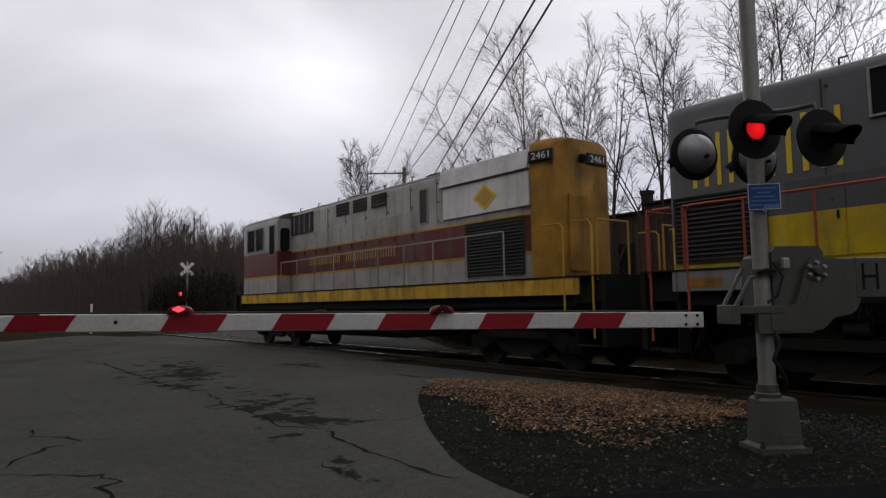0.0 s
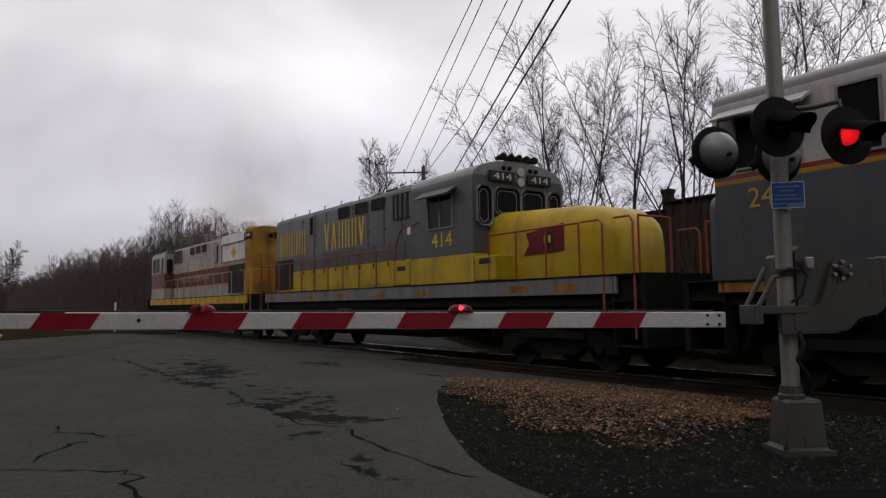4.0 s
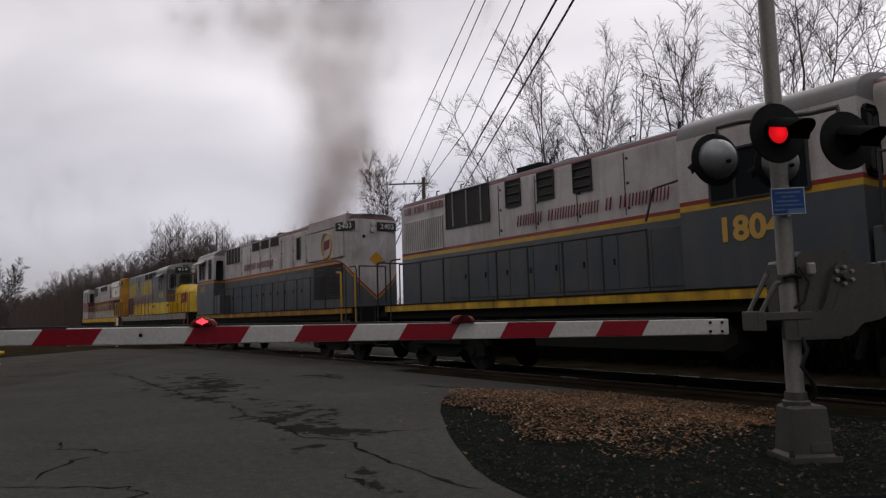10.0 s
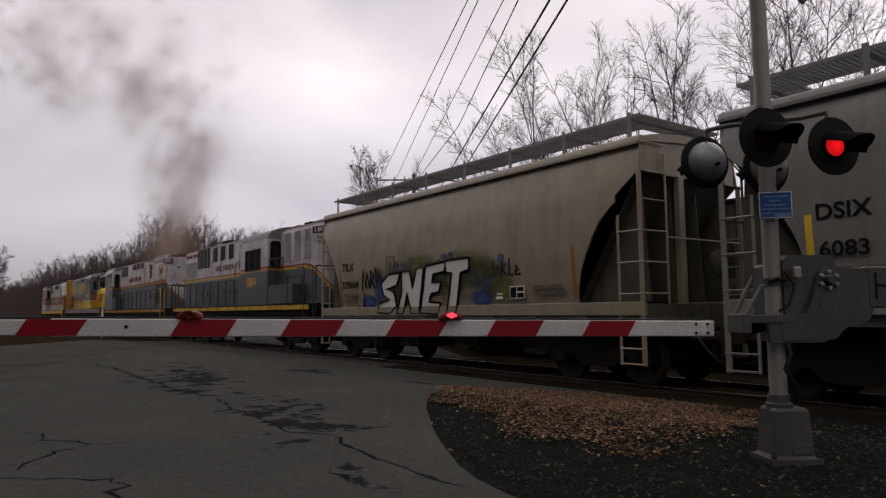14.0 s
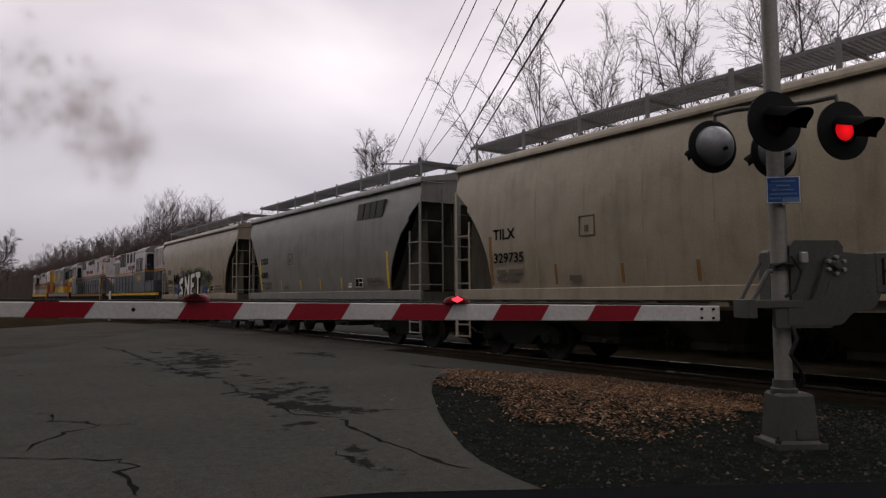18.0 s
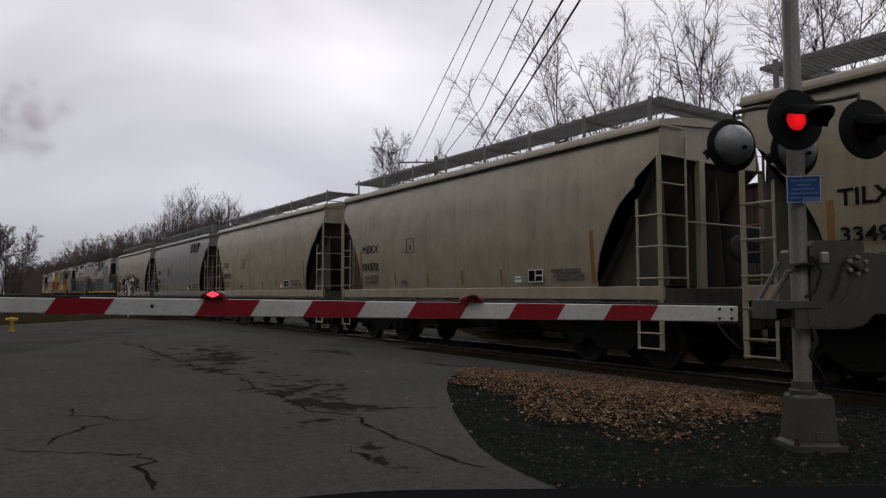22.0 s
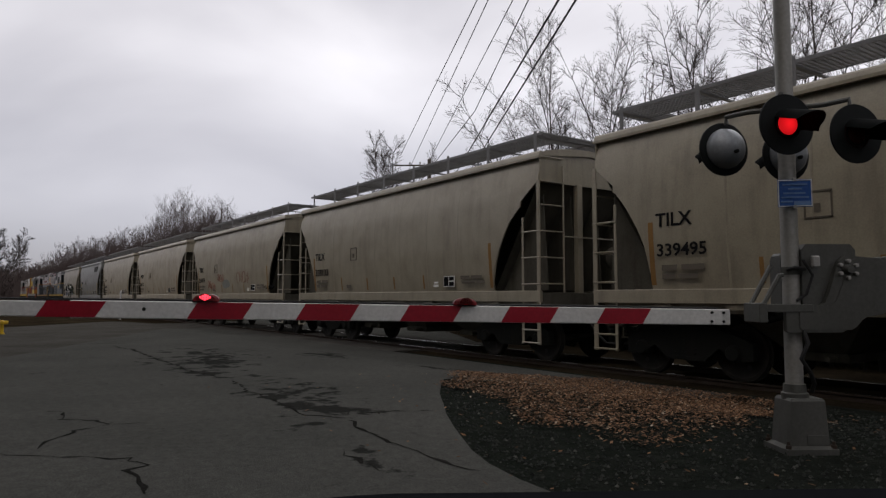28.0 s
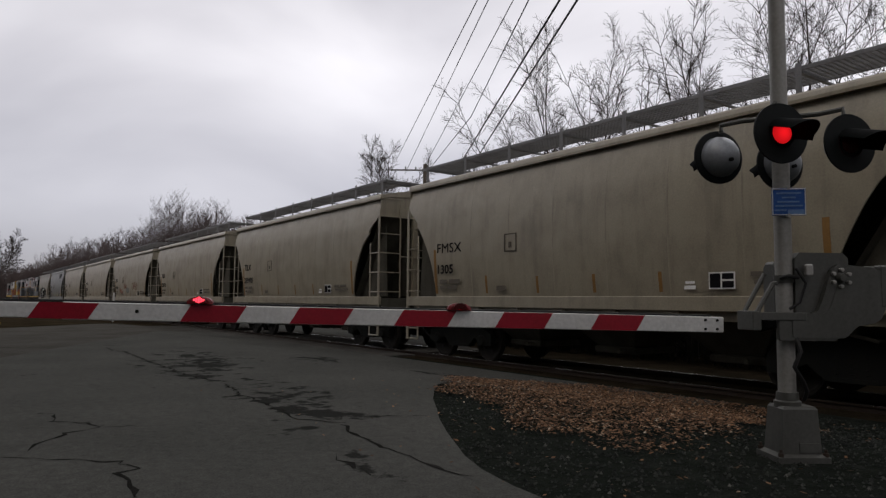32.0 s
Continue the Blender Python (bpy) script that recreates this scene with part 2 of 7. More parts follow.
lg_ = ln_.new("ShaderNodeTexGradient")
lg_.gradient_type = "SPHERICAL"
ll_.new(lm_, lg_.inputs["Vector"])
lw_ = ln_.new("ShaderNodeTexWave")
lw_.bands_direction = "Z"
lw_.inputs["Scale"].default_value = 26.0
ll_.new(lo_, lw_.inputs["Vector"])
ll_.new(mix_node(ln_, ll_, 0.22, ramp_node(ln_, ll_, lg_.outputs["Fac"], [(0.0, (0.28,) * 3), (0.5, (0.72,) * 3), (0.95, (1.35,) * 3)]), lw_.outputs["Color"], "MULTIPLY"), ln_["Principled BSDF"].inputs["Emission Strength"])
LENS_HOT = glow("lit_red_core", (1.0, 0.045, 0.075), 2.4)
RED_DOME = plain("red_plastic", (0.13, 0.008, 0.010), 0.4)
ARM_WHITE = worn("reflective_white", (0.55, 0.55, 0.53), (0.26, 0.25, 0.23), 0.45, grime=0.3)
ARM_RED = worn("reflective_red", (0.24, 0.008, 0.020), (0.16, 0.01, 0.01), 0.4, grime=0.3)
SIGN_BLUE = plain("blue_sign_sheet", (0.02, 0.09, 0.32), 0.4)
CABLE = plain("black_cable", (0.012, 0.012, 0.012), 0.6)
WIRE = plain("weathered_wire", (0.03, 0.03, 0.032), 0.6)
POLE = worn("grey_pole_wood", (0.10, 0.085, 0.07), rough=0.9)
BRUSH_M = worn("dark_brush", (0.022, 0.021, 0.017), (0.012, 0.012, 0.010), 0.95, grime=0.5, bump=0, spec=0.02)
BARK = worn("bare_bark", (0.055, 0.046, 0.041), (0.03, 0.025, 0.022), 0.95, grime=0.6, bump=0, spec=0.05)
WOODS = worn("far_bare_wood", (0.074, 0.057, 0.052), (0.042, 0.033, 0.031), 0.95, grime=0.6, bump=0)
RED_TWIG = worn("reddish_twig", (0.115, 0.06, 0.055), (0.07, 0.045, 0.04), 0.95, bump=0)
CHIP_M, cn, cl, cb = shader("fallen_leaves")
ci = cn.new("ShaderNodeNewGeometry")
cl.new(ramp_node(cn, cl, ci.outputs["Random Per Island"], [(0.0, (0.022, 0.014, 0.007)), (0.35, (0.072, 0.038, 0.018)), (0.7, (0.138, 0.072, 0.036)), (0.93, (0.225, 0.135, 0.075)), (1.0, (0.30, 0.26, 0.2))]), cb.inputs["Base Color"])
cb.inputs["Roughness"].default_value = 0.85
cb.inputs["Specular IOR Level"].default_value = 0.15
PEB_M, pn, pl_, pb = shader("loose_stones")
pi_ = pn.new("ShaderNodeNewGeometry")
pl_.new(ramp_node(pn, pl_, pi_.outputs["Random Per Island"], [(0.0, (0.009, 0.0105, 0.0088)), (0.6, (0.019, 0.0215, 0.0182)), (0.95, (0.033, 0.0345, 0.030)), (1.0, (0.10, 0.10, 0.088))]), pb.inputs["Base Color"])
pb.inputs["Roughness"].default_value = 0.85
pb.inputs["Specular IOR Level"].default_value = 0.15


# ---- mesh helpers ----
class Geo:
    """Gathers faces for one mesh."""

    def __init__(self):
        self.v, self.f, self.k = [], [], []

    def add(self, verts, faces, slot=0):
        o = len(self.v)
        self.v += [tuple(p) for p in verts]
        self.f += [tuple(o + i for i in q) for q in faces]
        self.k += [slot] * len(faces)
        return self

    def box(self, x0, x1, y0, y1, z0, z1, c=0.0, slot=0):
        """A box; c: the size of its chamfered edges along x."""
        if c <= 0:
            p = [(x, y, z) for x in (x0, x1) for y in (y0, y1) for z in (z0, z1)]
            return self.add(p, [(0, 1, 3, 2), (4, 6, 7, 5), (0, 4, 5, 1), (2, 3, 7, 6), (0, 2, 6, 4), (1, 5, 7, 3)], slot)
        ring = [(y0 + c, z0), (y1 - c, z0), (y1, z0 + c), (y1, z1 - c), (y1 - c, z1), (y0 + c, z1), (y0, z1 - c), (y0, z0 + c)]
        ym, zm = (y0 + y1) / 2, (z0 + z1) / 2
        small = [(y + (c if y < ym else -c) * 0.8, z + (c if z < zm else -c) * 0.8) for y, z in ring]
        return self.loft([(x0, small), (x0 + c, ring), (x1 - c, ring), (x1, small)], slot)

    def loft(self, sections, slot=0):
        """Closed rings of (y, z) at steps of x, with caps."""
        n, verts, faces = len(sections[0][1]), [], []
        for x, ring in sections:
            verts += [(x, y, z) for y, z in ring]
        for s in range(len(sections) - 1):
            for i in range(n):
                j = (i + 1) % n
                faces.append((s * n + i, (s + 1) * n + i, (s + 1) * n + j, s * n + j))
        faces.append(tuple(range(n)))
        faces.append(tuple(reversed(range((len(sections) - 1) * n, len(sections) * n))))
        return self.add(verts, faces, slot)

    def prism(self, poly, a, b, axis="y", slot=0):
        """A polygon (x, z) drawn out along y, or (x, y) along z, or (y, z) along x."""
        n = len(poly)
        put = {"y": lambda p, d: (p[0], d, p[1]), "z": lambda p, d: (p[0], p[1], d), "x": lambda p, d: (d, p[0], p[1])}[axis]
        verts = [put(p, a) for p in poly] + [put(p, b) for p in poly]
        faces = [tuple(range(n)), tuple(reversed(range(n, 2 * n)))] + [(i, i + n, (i + 1) % n + n, (i + 1) % n) for i in range(n)]
        return self.add(verts, faces, slot)

    def tube(self, points, r, n=6, slot=0, r1=None):
        """A round bar through the points; r1: its radius at the end."""
        pts = [Vector(p) for p in points]
        r1 = r if r1 is None else r1
        verts, faces = [], []
        side = None
        for i, p in enumerate(pts):
            d = (pts[min(i + 1, len(pts) - 1)] - pts[max(i - 1, 0)]).normalized()
            if side is None:
                side = d.orthogonal().normalized()
            side = (side - d * side.dot(d))
            side = side.normalized() if side.length > 1e-6 else d.orthogonal().normalized()
            up = d.cross(side)
            q = r + (r1 - r) * i / max(1, len(pts) - 1)
            verts += [p + (side * math.cos(a) + up * math.sin(a)) * q for a in (2 * math.pi * k / n for k in range(n))]
        for s in range(len(pts) - 1):
            faces += [(s * n + i, s * n + (i + 1) % n, (s + 1) * n + (i + 1) % n, (s + 1) * n + i) for i in range(n)]
        faces += [tuple(reversed(range(n))), tuple(range((len(pts) - 1) * n, len(pts) * n))]
        return self.add(verts, faces, slot)

    def turned(self, outline, origin, axis, n=20, slot=0):
        """A body of revolution: (distance along the axis, radius) from origin."""
        d = Vector(axis).normalized()
        side = d.orthogonal().normalized()
        up = d.cross(side)
        o, verts, faces = Vector(origin), [], []
        for h, r in outline:
            verts += [o + d * h + (side * math.cos(a) + up * math.sin(a)) * max(r, 1e-4) for a in (2 * math.pi * k / n for k in range(n))]
        for s in range(len(outline) - 1):
            faces += [(s * n + i, s * n + (i + 1) % n, (s + 1) * n + (i + 1) % n, (s + 1) * n + i) for i in range(n)]
        faces += [tuple(reversed(range(n))), tuple(range((len(outline) - 1) * n, len(outline) * n))]
        return self.add(verts, faces, slot)

    def mesh(self, name, *materials, smooth=False):
        me = bpy.data.meshes.new(name)
        me.from_pydata(self.v, [], self.f)
        for m in materials:
            me.materials.append(m)
        if len(materials) > 1:
            me.polygons.foreach_set("material_index", self.k)
        if smooth:
            me.polygons.foreach_set("use_smooth", [True] * len(me.polygons))
            me.set_sharp_from_angle(angle=radians(38))
        me.update()
        return me


def part(name, shape, material, parent, label="", smooth=False, at=None, tint=None):
    """One mesh object under a thing or a part. shape: a Geo or a mesh that is already there."""
    me = shape if isinstance(shape, bpy.types.Mesh) else shape.mesh(name, *(material if isinstance(material, tuple) else (material,)), smooth=smooth)
    ob = new(name, me)
    ob.parent = parent
    if at is not None:
        ob.matrix_basis = at
    if tint:
        ob.color = (*tint, 1)
    if label:
        ob["label"] = label
    return ob


def thing(name, label, category, shape=None, material=None, group="", kind="", at=None, smooth=False):
    """A top-level thing: a mesh, or an empty that carries its parts."""
    me = None
    if shape is not None:
        me = shape.mesh(name, *(material if isinstance(material, tuple) else (material,)), smooth=smooth)
    ob = new(name, me)
    if at is not None:
        ob.matrix_basis = at
    return tagged(ob, label, category, group, kind)


LETTERS = {}


def writing(text, size, material, parent, x, y, z, width=None, name="lettering", label="", shear=0.0, bold=0.0):
    """Flat letters on a side that faces -y, their lower left corner at x, z; width: stretched to it."""
    key = (text, size, width, shear, bold, material.name)
    if key not in LETTERS:
        c = bpy.data.curves.new(name, "FONT")
        c.body, c.size, c.extrude, c.shear, c.offset = text, size, 0.002, shear, bold
        c.resolution_u = 3
        tmp = bpy.data.objects.new("tmp", c)
        me = bpy.data.meshes.new_from_object(tmp)
        bpy.data.objects.remove(tmp)
        bpy.data.curves.remove(c)
        co = np.empty(len(me.vertices) * 3)
        me.vertices.foreach_get("co", co)
        co = co.reshape(-1, 3)
        co[:, :2] -= co[:, :2].min(0)
        if width:
            co[:, 0] *= width / co[:, 0].max()
        co[:, 1] *= size / co[:, 1].max()
        me.vertices.foreach_set("co", co.ravel())
        me.materials.clear()
        me.materials.append(material)
        me.name = name
        LETTERS[key] = me
    return part(name, LETTERS[key], material, parent, label, at=pose(x, y, z, 90))


def bars(widths, height, gap, material, parent, x, y, z, name="lettering_bar", label=""):
    """Plain bars that stand for writing."""
    g = Geo()
    for w in widths:
        g.box(x, x + w, y - 0.004, y, z, z + height)
        x += w + gap
    return part(name, g, material, parent, label)


def smooth_step(a, b, v):
    k = min(1.0, max(0.0, (v - a) / (b - a)))
    return k * k * (3 - 2 * k)


def ground_z(x, y):
    return 0.19 - 0.27 * smooth_step(5.6, 9.0, y) + 0.25 * smooth_step(20, 60, y)


# ---- ground, road and track ----
TRACK_Y, NEAR_Y = 11.1, 9.5
ROAD = Vector((-0.889, 0.457, 0.0))


def sheet(name, material, xs, ys, lift, inside=None, label="", category="", kind="structure"):
    """A piece of the ground as a grid that follows its height."""
    g = Geo()
    ids = {}
    for i, x in enumerate(xs):
        for j, y in enumerate(ys):
            ids[i, j] = len(g.v)
            g.v.append((x, y, ground_z(x, y) + lift))
    for i in range(len(xs) - 1):
        for j in range(len(ys) - 1):
            g.f.append((ids[i, j], ids[i + 1, j], ids[i + 1, j + 1], ids[i, j + 1]))
            g.k.append(0)
    return thing(name, label, category, g, material, kind=kind, smooth=True)


far_steps = [-1500, -700, -350, -200, -120, -80, -60] + list(range(-50, 21, 2)) + [30, 60, 120, 300, 800]
sheet("ground", EARTH, far_steps, [-800, -300, -100, -40, -20, -10, -5] + [k * 0.6 for k in range(-5, 26)] + [17, 20, 30, 45, 60, 100, 200, 500, 1500], -0.03, label="flat winter ground of brown grass and leaf litter", category="ground")
sheet("gravel_verge", GRAVEL, [k * 0.5 for k in range(-34, 25)], [k * 0.4 for k in range(2, 25)], -0.012, label="dark crushed gravel verge beside the road and track", category="gravel")


def road_edge():
    """The right-hand edge of the road, from far behind the car to the flare at the crossing."""
    e = [(60.0, -28.0), (12.0, -3.0), (4.0, 1.4), (1.0, 2.55), (-0.6, 2.8), (-2.2, 2.9), (-2.95, 2.94), (-3.39, 2.99), (-3.83, 3.09), (-4.24, 3.25), (-5.06, 3.68), (-5.66, 4.02), (-6.27, 4.41), (-6.9, 4.8), (-7.5, 5.24), (-8.05, 5.68), (-8.4, 6.15), (-8.55, 6.7), (-8.5, 7.15), (-8.1, 7.55), (-7.4, 7.95), (-6.6, 8.3), (-5.8, 8.75)]
    return e


def slab(name, poly, lift, material, label, category, kind="structure", step=0.6):
    """A flat paved shape, cut fine enough to follow the ground."""
    bm = bmesh.new()
    face = bm.faces.new([bm.verts.new((x, y, 0)) for x, y in poly])
    bmesh.ops.triangulate(bm, faces=bm.faces[:])
    for axis, spread in ((1, [k * step for k in range(-60, 60)]),):
        for y in spread:
            lo, hi = min(p[1] for p in poly), max(p[1] for p in poly)
            if lo < y < hi and -3 < y < 16:
                bmesh.ops.bisect_plane(bm, geom=bm.verts[:] + bm.edges[:] + bm.faces[:], plane_co=(0, y, 0), plane_no=(0, 1, 0))
    bmesh.ops.triangulate(bm, faces=bm.faces[:])
    bm.faces.ensure_lookup_table()
    bm.normal_update()
    if bm.faces[0].normal.z < 0:
        bmesh.ops.reverse_faces(bm, faces=bm.faces[:])
    for v in bm.verts:
        v.co.z = ground_z(v.co.x, v.co.y) + lift
    me = bpy.data.meshes.new(name)
    bm.to_mesh(me)
    bm.free()
    me.materials.append(material)
    return tagged(new(name, me), label, category, "", kind)


left_edge = [(-60, 23.4), (-33.4, 9.75), (-16.0, 0.83), (-6.8, -3.9), (46, -31.0)]
slab("road", road_edge() + [(-5.8, 9.35), (-18.0, 9.35), (-33.0, 9.35)] + left_edge[2:], 0.004, ASPHALT, "cracked grey asphalt road leading to the railway crossing", "road")
slab("road_shoulder", [(46, -31.0), (-6.8, -3.9), (-16.0, 0.83), (-33.4, 9.75), (-39.5, 9.35), (-25.0, -4.5), (-11.0, -12.0), (43, -37.0)], -0.004, SHOULDER, "worn gravelly shoulder along the road", "shoulder")
slab("road_beyond", [(-16.4, 12.85), (-17.2, 13.4), (-62.0, 36.6), (-65.0, 31.4), (-40.4, 13.4), (-38.6, 12.85)], 0.006, ASPHALT, "asphalt road running on beyond the railway crossing", "road")

# tar-sealed cracks, darker patches and puddled seams of the road
rnd = random.Random(5)


def crack(points, width, lift=0.0075):
    """A jagged ribbon of tar along the points."""
    g, left, right = Geo(), [], []
    pts = []
    for (x0, y0), (x1, y1) in zip(points, points[1:]):
        steps = max(2, int(math.hypot(x1 - x0, y1 - y0) / 0.10))
        for k in range(steps):
            s = k / steps
            pts.append((x0 + (x1 - x0) * s + rnd.gauss(0, 0.03), y0 + (y1 - y0) * s + rnd.gauss(0, 0.03)))
    pts.append(points[-1])
    for i, (x, y) in enumerate(pts):
        a, b = pts[max(i - 1, 0)], pts[min(i + 1, len(pts) - 1)]
        d = Vector((b[0] - a[0], b[1] - a[1])).normalized()
        w = 0.5 * width * (0.2 + 1.3 * rnd.random() ** 1.5) * (0.3 if i in (0, len(pts) - 1) else 1)
        left.append((x - d.y * w, y + d.x * w, ground_z(x, y) + lift))
        right.append((x + d.y * w, y - d.x * w, ground_z(x, y) + lift))
    n = len(pts)
    g.add(left + right, [(i, n + i, n + i + 1, i + 1) for i in range(n - 1)])
    return g

CRACKS = [
    ([(-6.20, 0.28), (-5.99, 0.48), (-5.67, 0.78), (-5.44, 0.99), (-5.28, 1.07)], 0.022),
    ([(-5.28, 1.07), (-4.84, 0.97), (-4.57, 0.93), (-4.43, 0.94)], 0.050),
    ([(-6.22, 0.51), (-6.45, 0.62), (-6.69, 0.78), (-6.84, 0.91), (-6.99, 1.16)], 0.035),
    ([(-8.18, 0.77), (-7.82, 0.87), (-7.58, 0.83), (-7.26, 1.08), (-6.99, 1.16)], 0.030),
    ([(-6.99, 1.16), (-6.86, 1.45)], 0.012),
    ([(-16.71, 3.13), (-11.45, 3.00), (-10.18, 3.07)], 0.060),
    ([(-9.55, 3.15), (-8.48, 2.98), (-7.17, 2.90), (-6.43, 2.84), (-6.10, 3.05), (-5.96, 3.13)], 0.050),
    ([(-5.88, 3.09), (-5.42, 2.93), (-4.74, 2.87), (-4.20, 2.83), (-3.93, 2.84), (-3.70, 2.91)], 0.040),
    ([(-4.75, 2.38), (-4.37, 2.36), (-4.10, 2.35)], 0.050),
    ([(-6.25, 2.94), (-6.23, 3.37), (-6.09, 3.68), (-5.88, 4.04)], 0.030),
    ([(-8.50, 3.14), (-8.11, 3.43), (-8.15, 3.63)], 0.040),
    ([(-18.09, 3.01), (-16.40, 3.02)], 0.050),
    ([(-19.22, 0.77), (-18.97, 1.44), (-19.00, 2.40), (-18.72, 3.50)], 0.050)]
LEAVES = [(-8.26, 5.87), (-9.68, 7.74), (-9.55, 8.58), (-8.36, 9.09), (-7.05, 9.38), (-5.98, 9.56), (-5.03, 9.38), (-3.80, 6.87), (-3.47, 5.45), (-3.55, 4.85), (-3.79, 4.51), (-4.19, 4.27), (-4.76, 4.34), (-5.61, 4.80), (-6.46, 5.17), (-7.10, 5.13)]

for pts, w in CRACKS:
    thing("road_crack", "thin jagged black tar-sealed crack in the asphalt", "crack", crack(pts, w), TAR, group="cracks in the road", kind="structure")

# track: ballast, ties, rails, crossing panels
g = Geo()
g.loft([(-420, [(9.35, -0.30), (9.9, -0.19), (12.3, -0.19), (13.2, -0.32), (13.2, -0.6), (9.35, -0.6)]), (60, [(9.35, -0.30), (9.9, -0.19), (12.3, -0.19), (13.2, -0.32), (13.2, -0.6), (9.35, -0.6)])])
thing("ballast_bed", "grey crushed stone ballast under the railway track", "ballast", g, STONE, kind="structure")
track = thing("railway_track", "single railway track on wooden ties with polished rails", "railway track", kind="structure")
tie_mesh = Geo().box(-0.11, 0.11, -1.28, 1.28, -0.17, 0.0, 0.015).mesh("tie", TIE)
for k in range(-130, 24):
    x = k * 0.52
    if not -38.5 < x < -15.5:
        part("tie", tie_mesh, TIE, track, at=pose(x + 0.02 * math.sin(k * 7.1), TRACK_Y, -0.165, 0, 0, math.sin(k * 3.3)))
for side in (-1, 1):
    y = TRACK_Y + side * 0.7525
    g = Geo()
    rail = [(y - 0.068, -0.17), (y + 0.068, -0.17), (y + 0.068, -0.155), (y + 0.012, -0.135), (y + 0.012, -0.045), (y + 0.036, -0.03), (y + 0.036, -0.006), (y - 0.036, -0.006), (y - 0.036, -0.03), (y - 0.012, -0.045), (y - 0.012, -0.135), (y - 0.068, -0.155)]
    g.loft([(-420, rail), (60, rail)])
    r = part("rail", g, RAIL_STEEL, track, "rusty steel rail")
    part("rail_head", Geo().box(-420, 60, y - 0.031, y + 0.031, -0.0055, 0.0), RAIL_TOP, r, "shiny worn running surface")
crossing = thing("crossing_panels", "worn concrete panels between the rails of the level crossing", "crossing panel", kind="structure")
for k in range(8):
    x0 = -38.4 + k * 2.85
    for y0, y1 in ((9.36, 10.27), (10.44, 11.76), (11.93, 12.84)):
        part("panel", Geo().box(x0, x0 + 2.82, y0, y1, -0.24, (-0.008 if y0 > 9.5 else -0.062) - 0.004 * ((k * 7) % 3), 0.015), CONCRETE, crossing)


# leaves and stones on the verge
def inside(poly, x, y):
    hit = False
    for (x0, y0), (x1, y1) in zip(poly, poly[1:] + poly[:1]):
        if (y0 > y) != (y1 > y) and x < (x1 - x0) * (y - y0) / (y1 - y0) + x0:
            hit = not hit
    return hit


ASPHALT_AREA = road_edge() + [(-5.8, 9.35), (-33.0, 9.35)] + left_edge[2:]
g, r = Geo(), random.Random(11)
placed = 0
cx, cy = sum(p[0] for p in LEAVES) / len(LEAVES), sum(p[1] for p in LEAVES) / len(LEAVES)
while placed < 27000:
    x, y = r.uniform(-9.2, 1.0), r.uniform(2.6, 9.2)
    core = inside(LEAVES, x + 0.55 * noise.noise(Vector((x * 1.3, y * 1.3, 7.0))) + r.gauss(0, 0.12), y + 0.55 * noise.noise(Vector((x * 1.3, y * 1.3, 9.0))) + r.gauss(0, 0.12))
    if not core:
        loose = r.random()
        if inside(ASPHALT_AREA, x, y) and loose > 0.003 or loose > 0.006:
            continue
    elif r.random() > 0.45 + 0.55 * min(1.0, 1.2 * noise.noise(Vector((x * 0.9, y * 0.9, 3.0))) + 0.8):
        continue
    z = ground_z(x, y) + 0.008 + (0.02 * r.random() if core else 0.004)
    w, h, a = r.uniform(0.010, 0.028), r.uniform(0.006, 0.016), r.uniform(0, 6.283)
    tx, ty = r.uniform(-0.4, 0.4), r.uniform(-0.4, 0.4)
    c, s = math.cos(a), math.sin(a)
    q = [(-w, 0), (-0.2 * w, -h), (w, 0), (0.1 * w, h)]
    g.add([(x + u * c - v * s, y + u * s + v * c, z + 0.014 + tx * u + ty * v) for u, v in q], [(0, 1, 2, 3)])
    placed += 1
thing("fallen_leaves", "brown fallen leaves and wood chips on the gravel verge", "leaves", g, CHIP_M, kind="stuff")
g, placed = Geo(), 0
while placed < 14000:
    x, y = r.uniform(-9.0, 2.5), r.uniform(0.6, 9.3)
    if inside(ASPHALT_AREA, x, y) and r.random() > 0.003 or (inside(LEAVES, x, y) and r.random() > 0.3):
        continue
    z, s = ground_z(x, y) - 0.008, r.uniform(0.007, 0.02)
    p = [(x + s * r.uniform(0.6, 1.2) * math.cos(a), y + s * r.uniform(0.6, 1.2) * math.sin(a), z) for a in (0.3, 1.6, 2.9, 4.2, 5.4)]
    g.add(p + [(x + s * r.uniform(-0.3, 0.3), y + s * r.uniform(-0.3, 0.3), z + s * r.uniform(0.7, 1.3))], [(i, (i + 1) % 5, 5) for i in range(5)])
    placed += 1
thing("loose_stones", "scattered dark loose stones on the gravel verge", "stones", g, PEB_M, kind="stuff")

# ---- the gate and its signal mast ----
MX, MY = -2.83, 5.345
FACE = radians(-23)
N2, A2 = Vector((math.cos(FACE), math.sin(FACE), 0)), Vector((-math.sin(FACE), math.cos(FACE), 0))
mast = thing("crossing_signal", "silver crossing signal mast with red flashing lamps and gate mechanism", "crossing signal", at=pose(MX, MY, 0.19))
part("pole", Geo().turned([(0.30, 0.066), (4.6, 0.062), (4.64, 0.075), (4.70, 0.03)], (0, 0, 0), (0, 0, 1), 20), MASTPAINT, mast, "silver painted steel pole", smooth=True)
g = Geo()
u, v = Vector((0.54, 0.84, 0)), Vector((0.84, -0.54, 0))


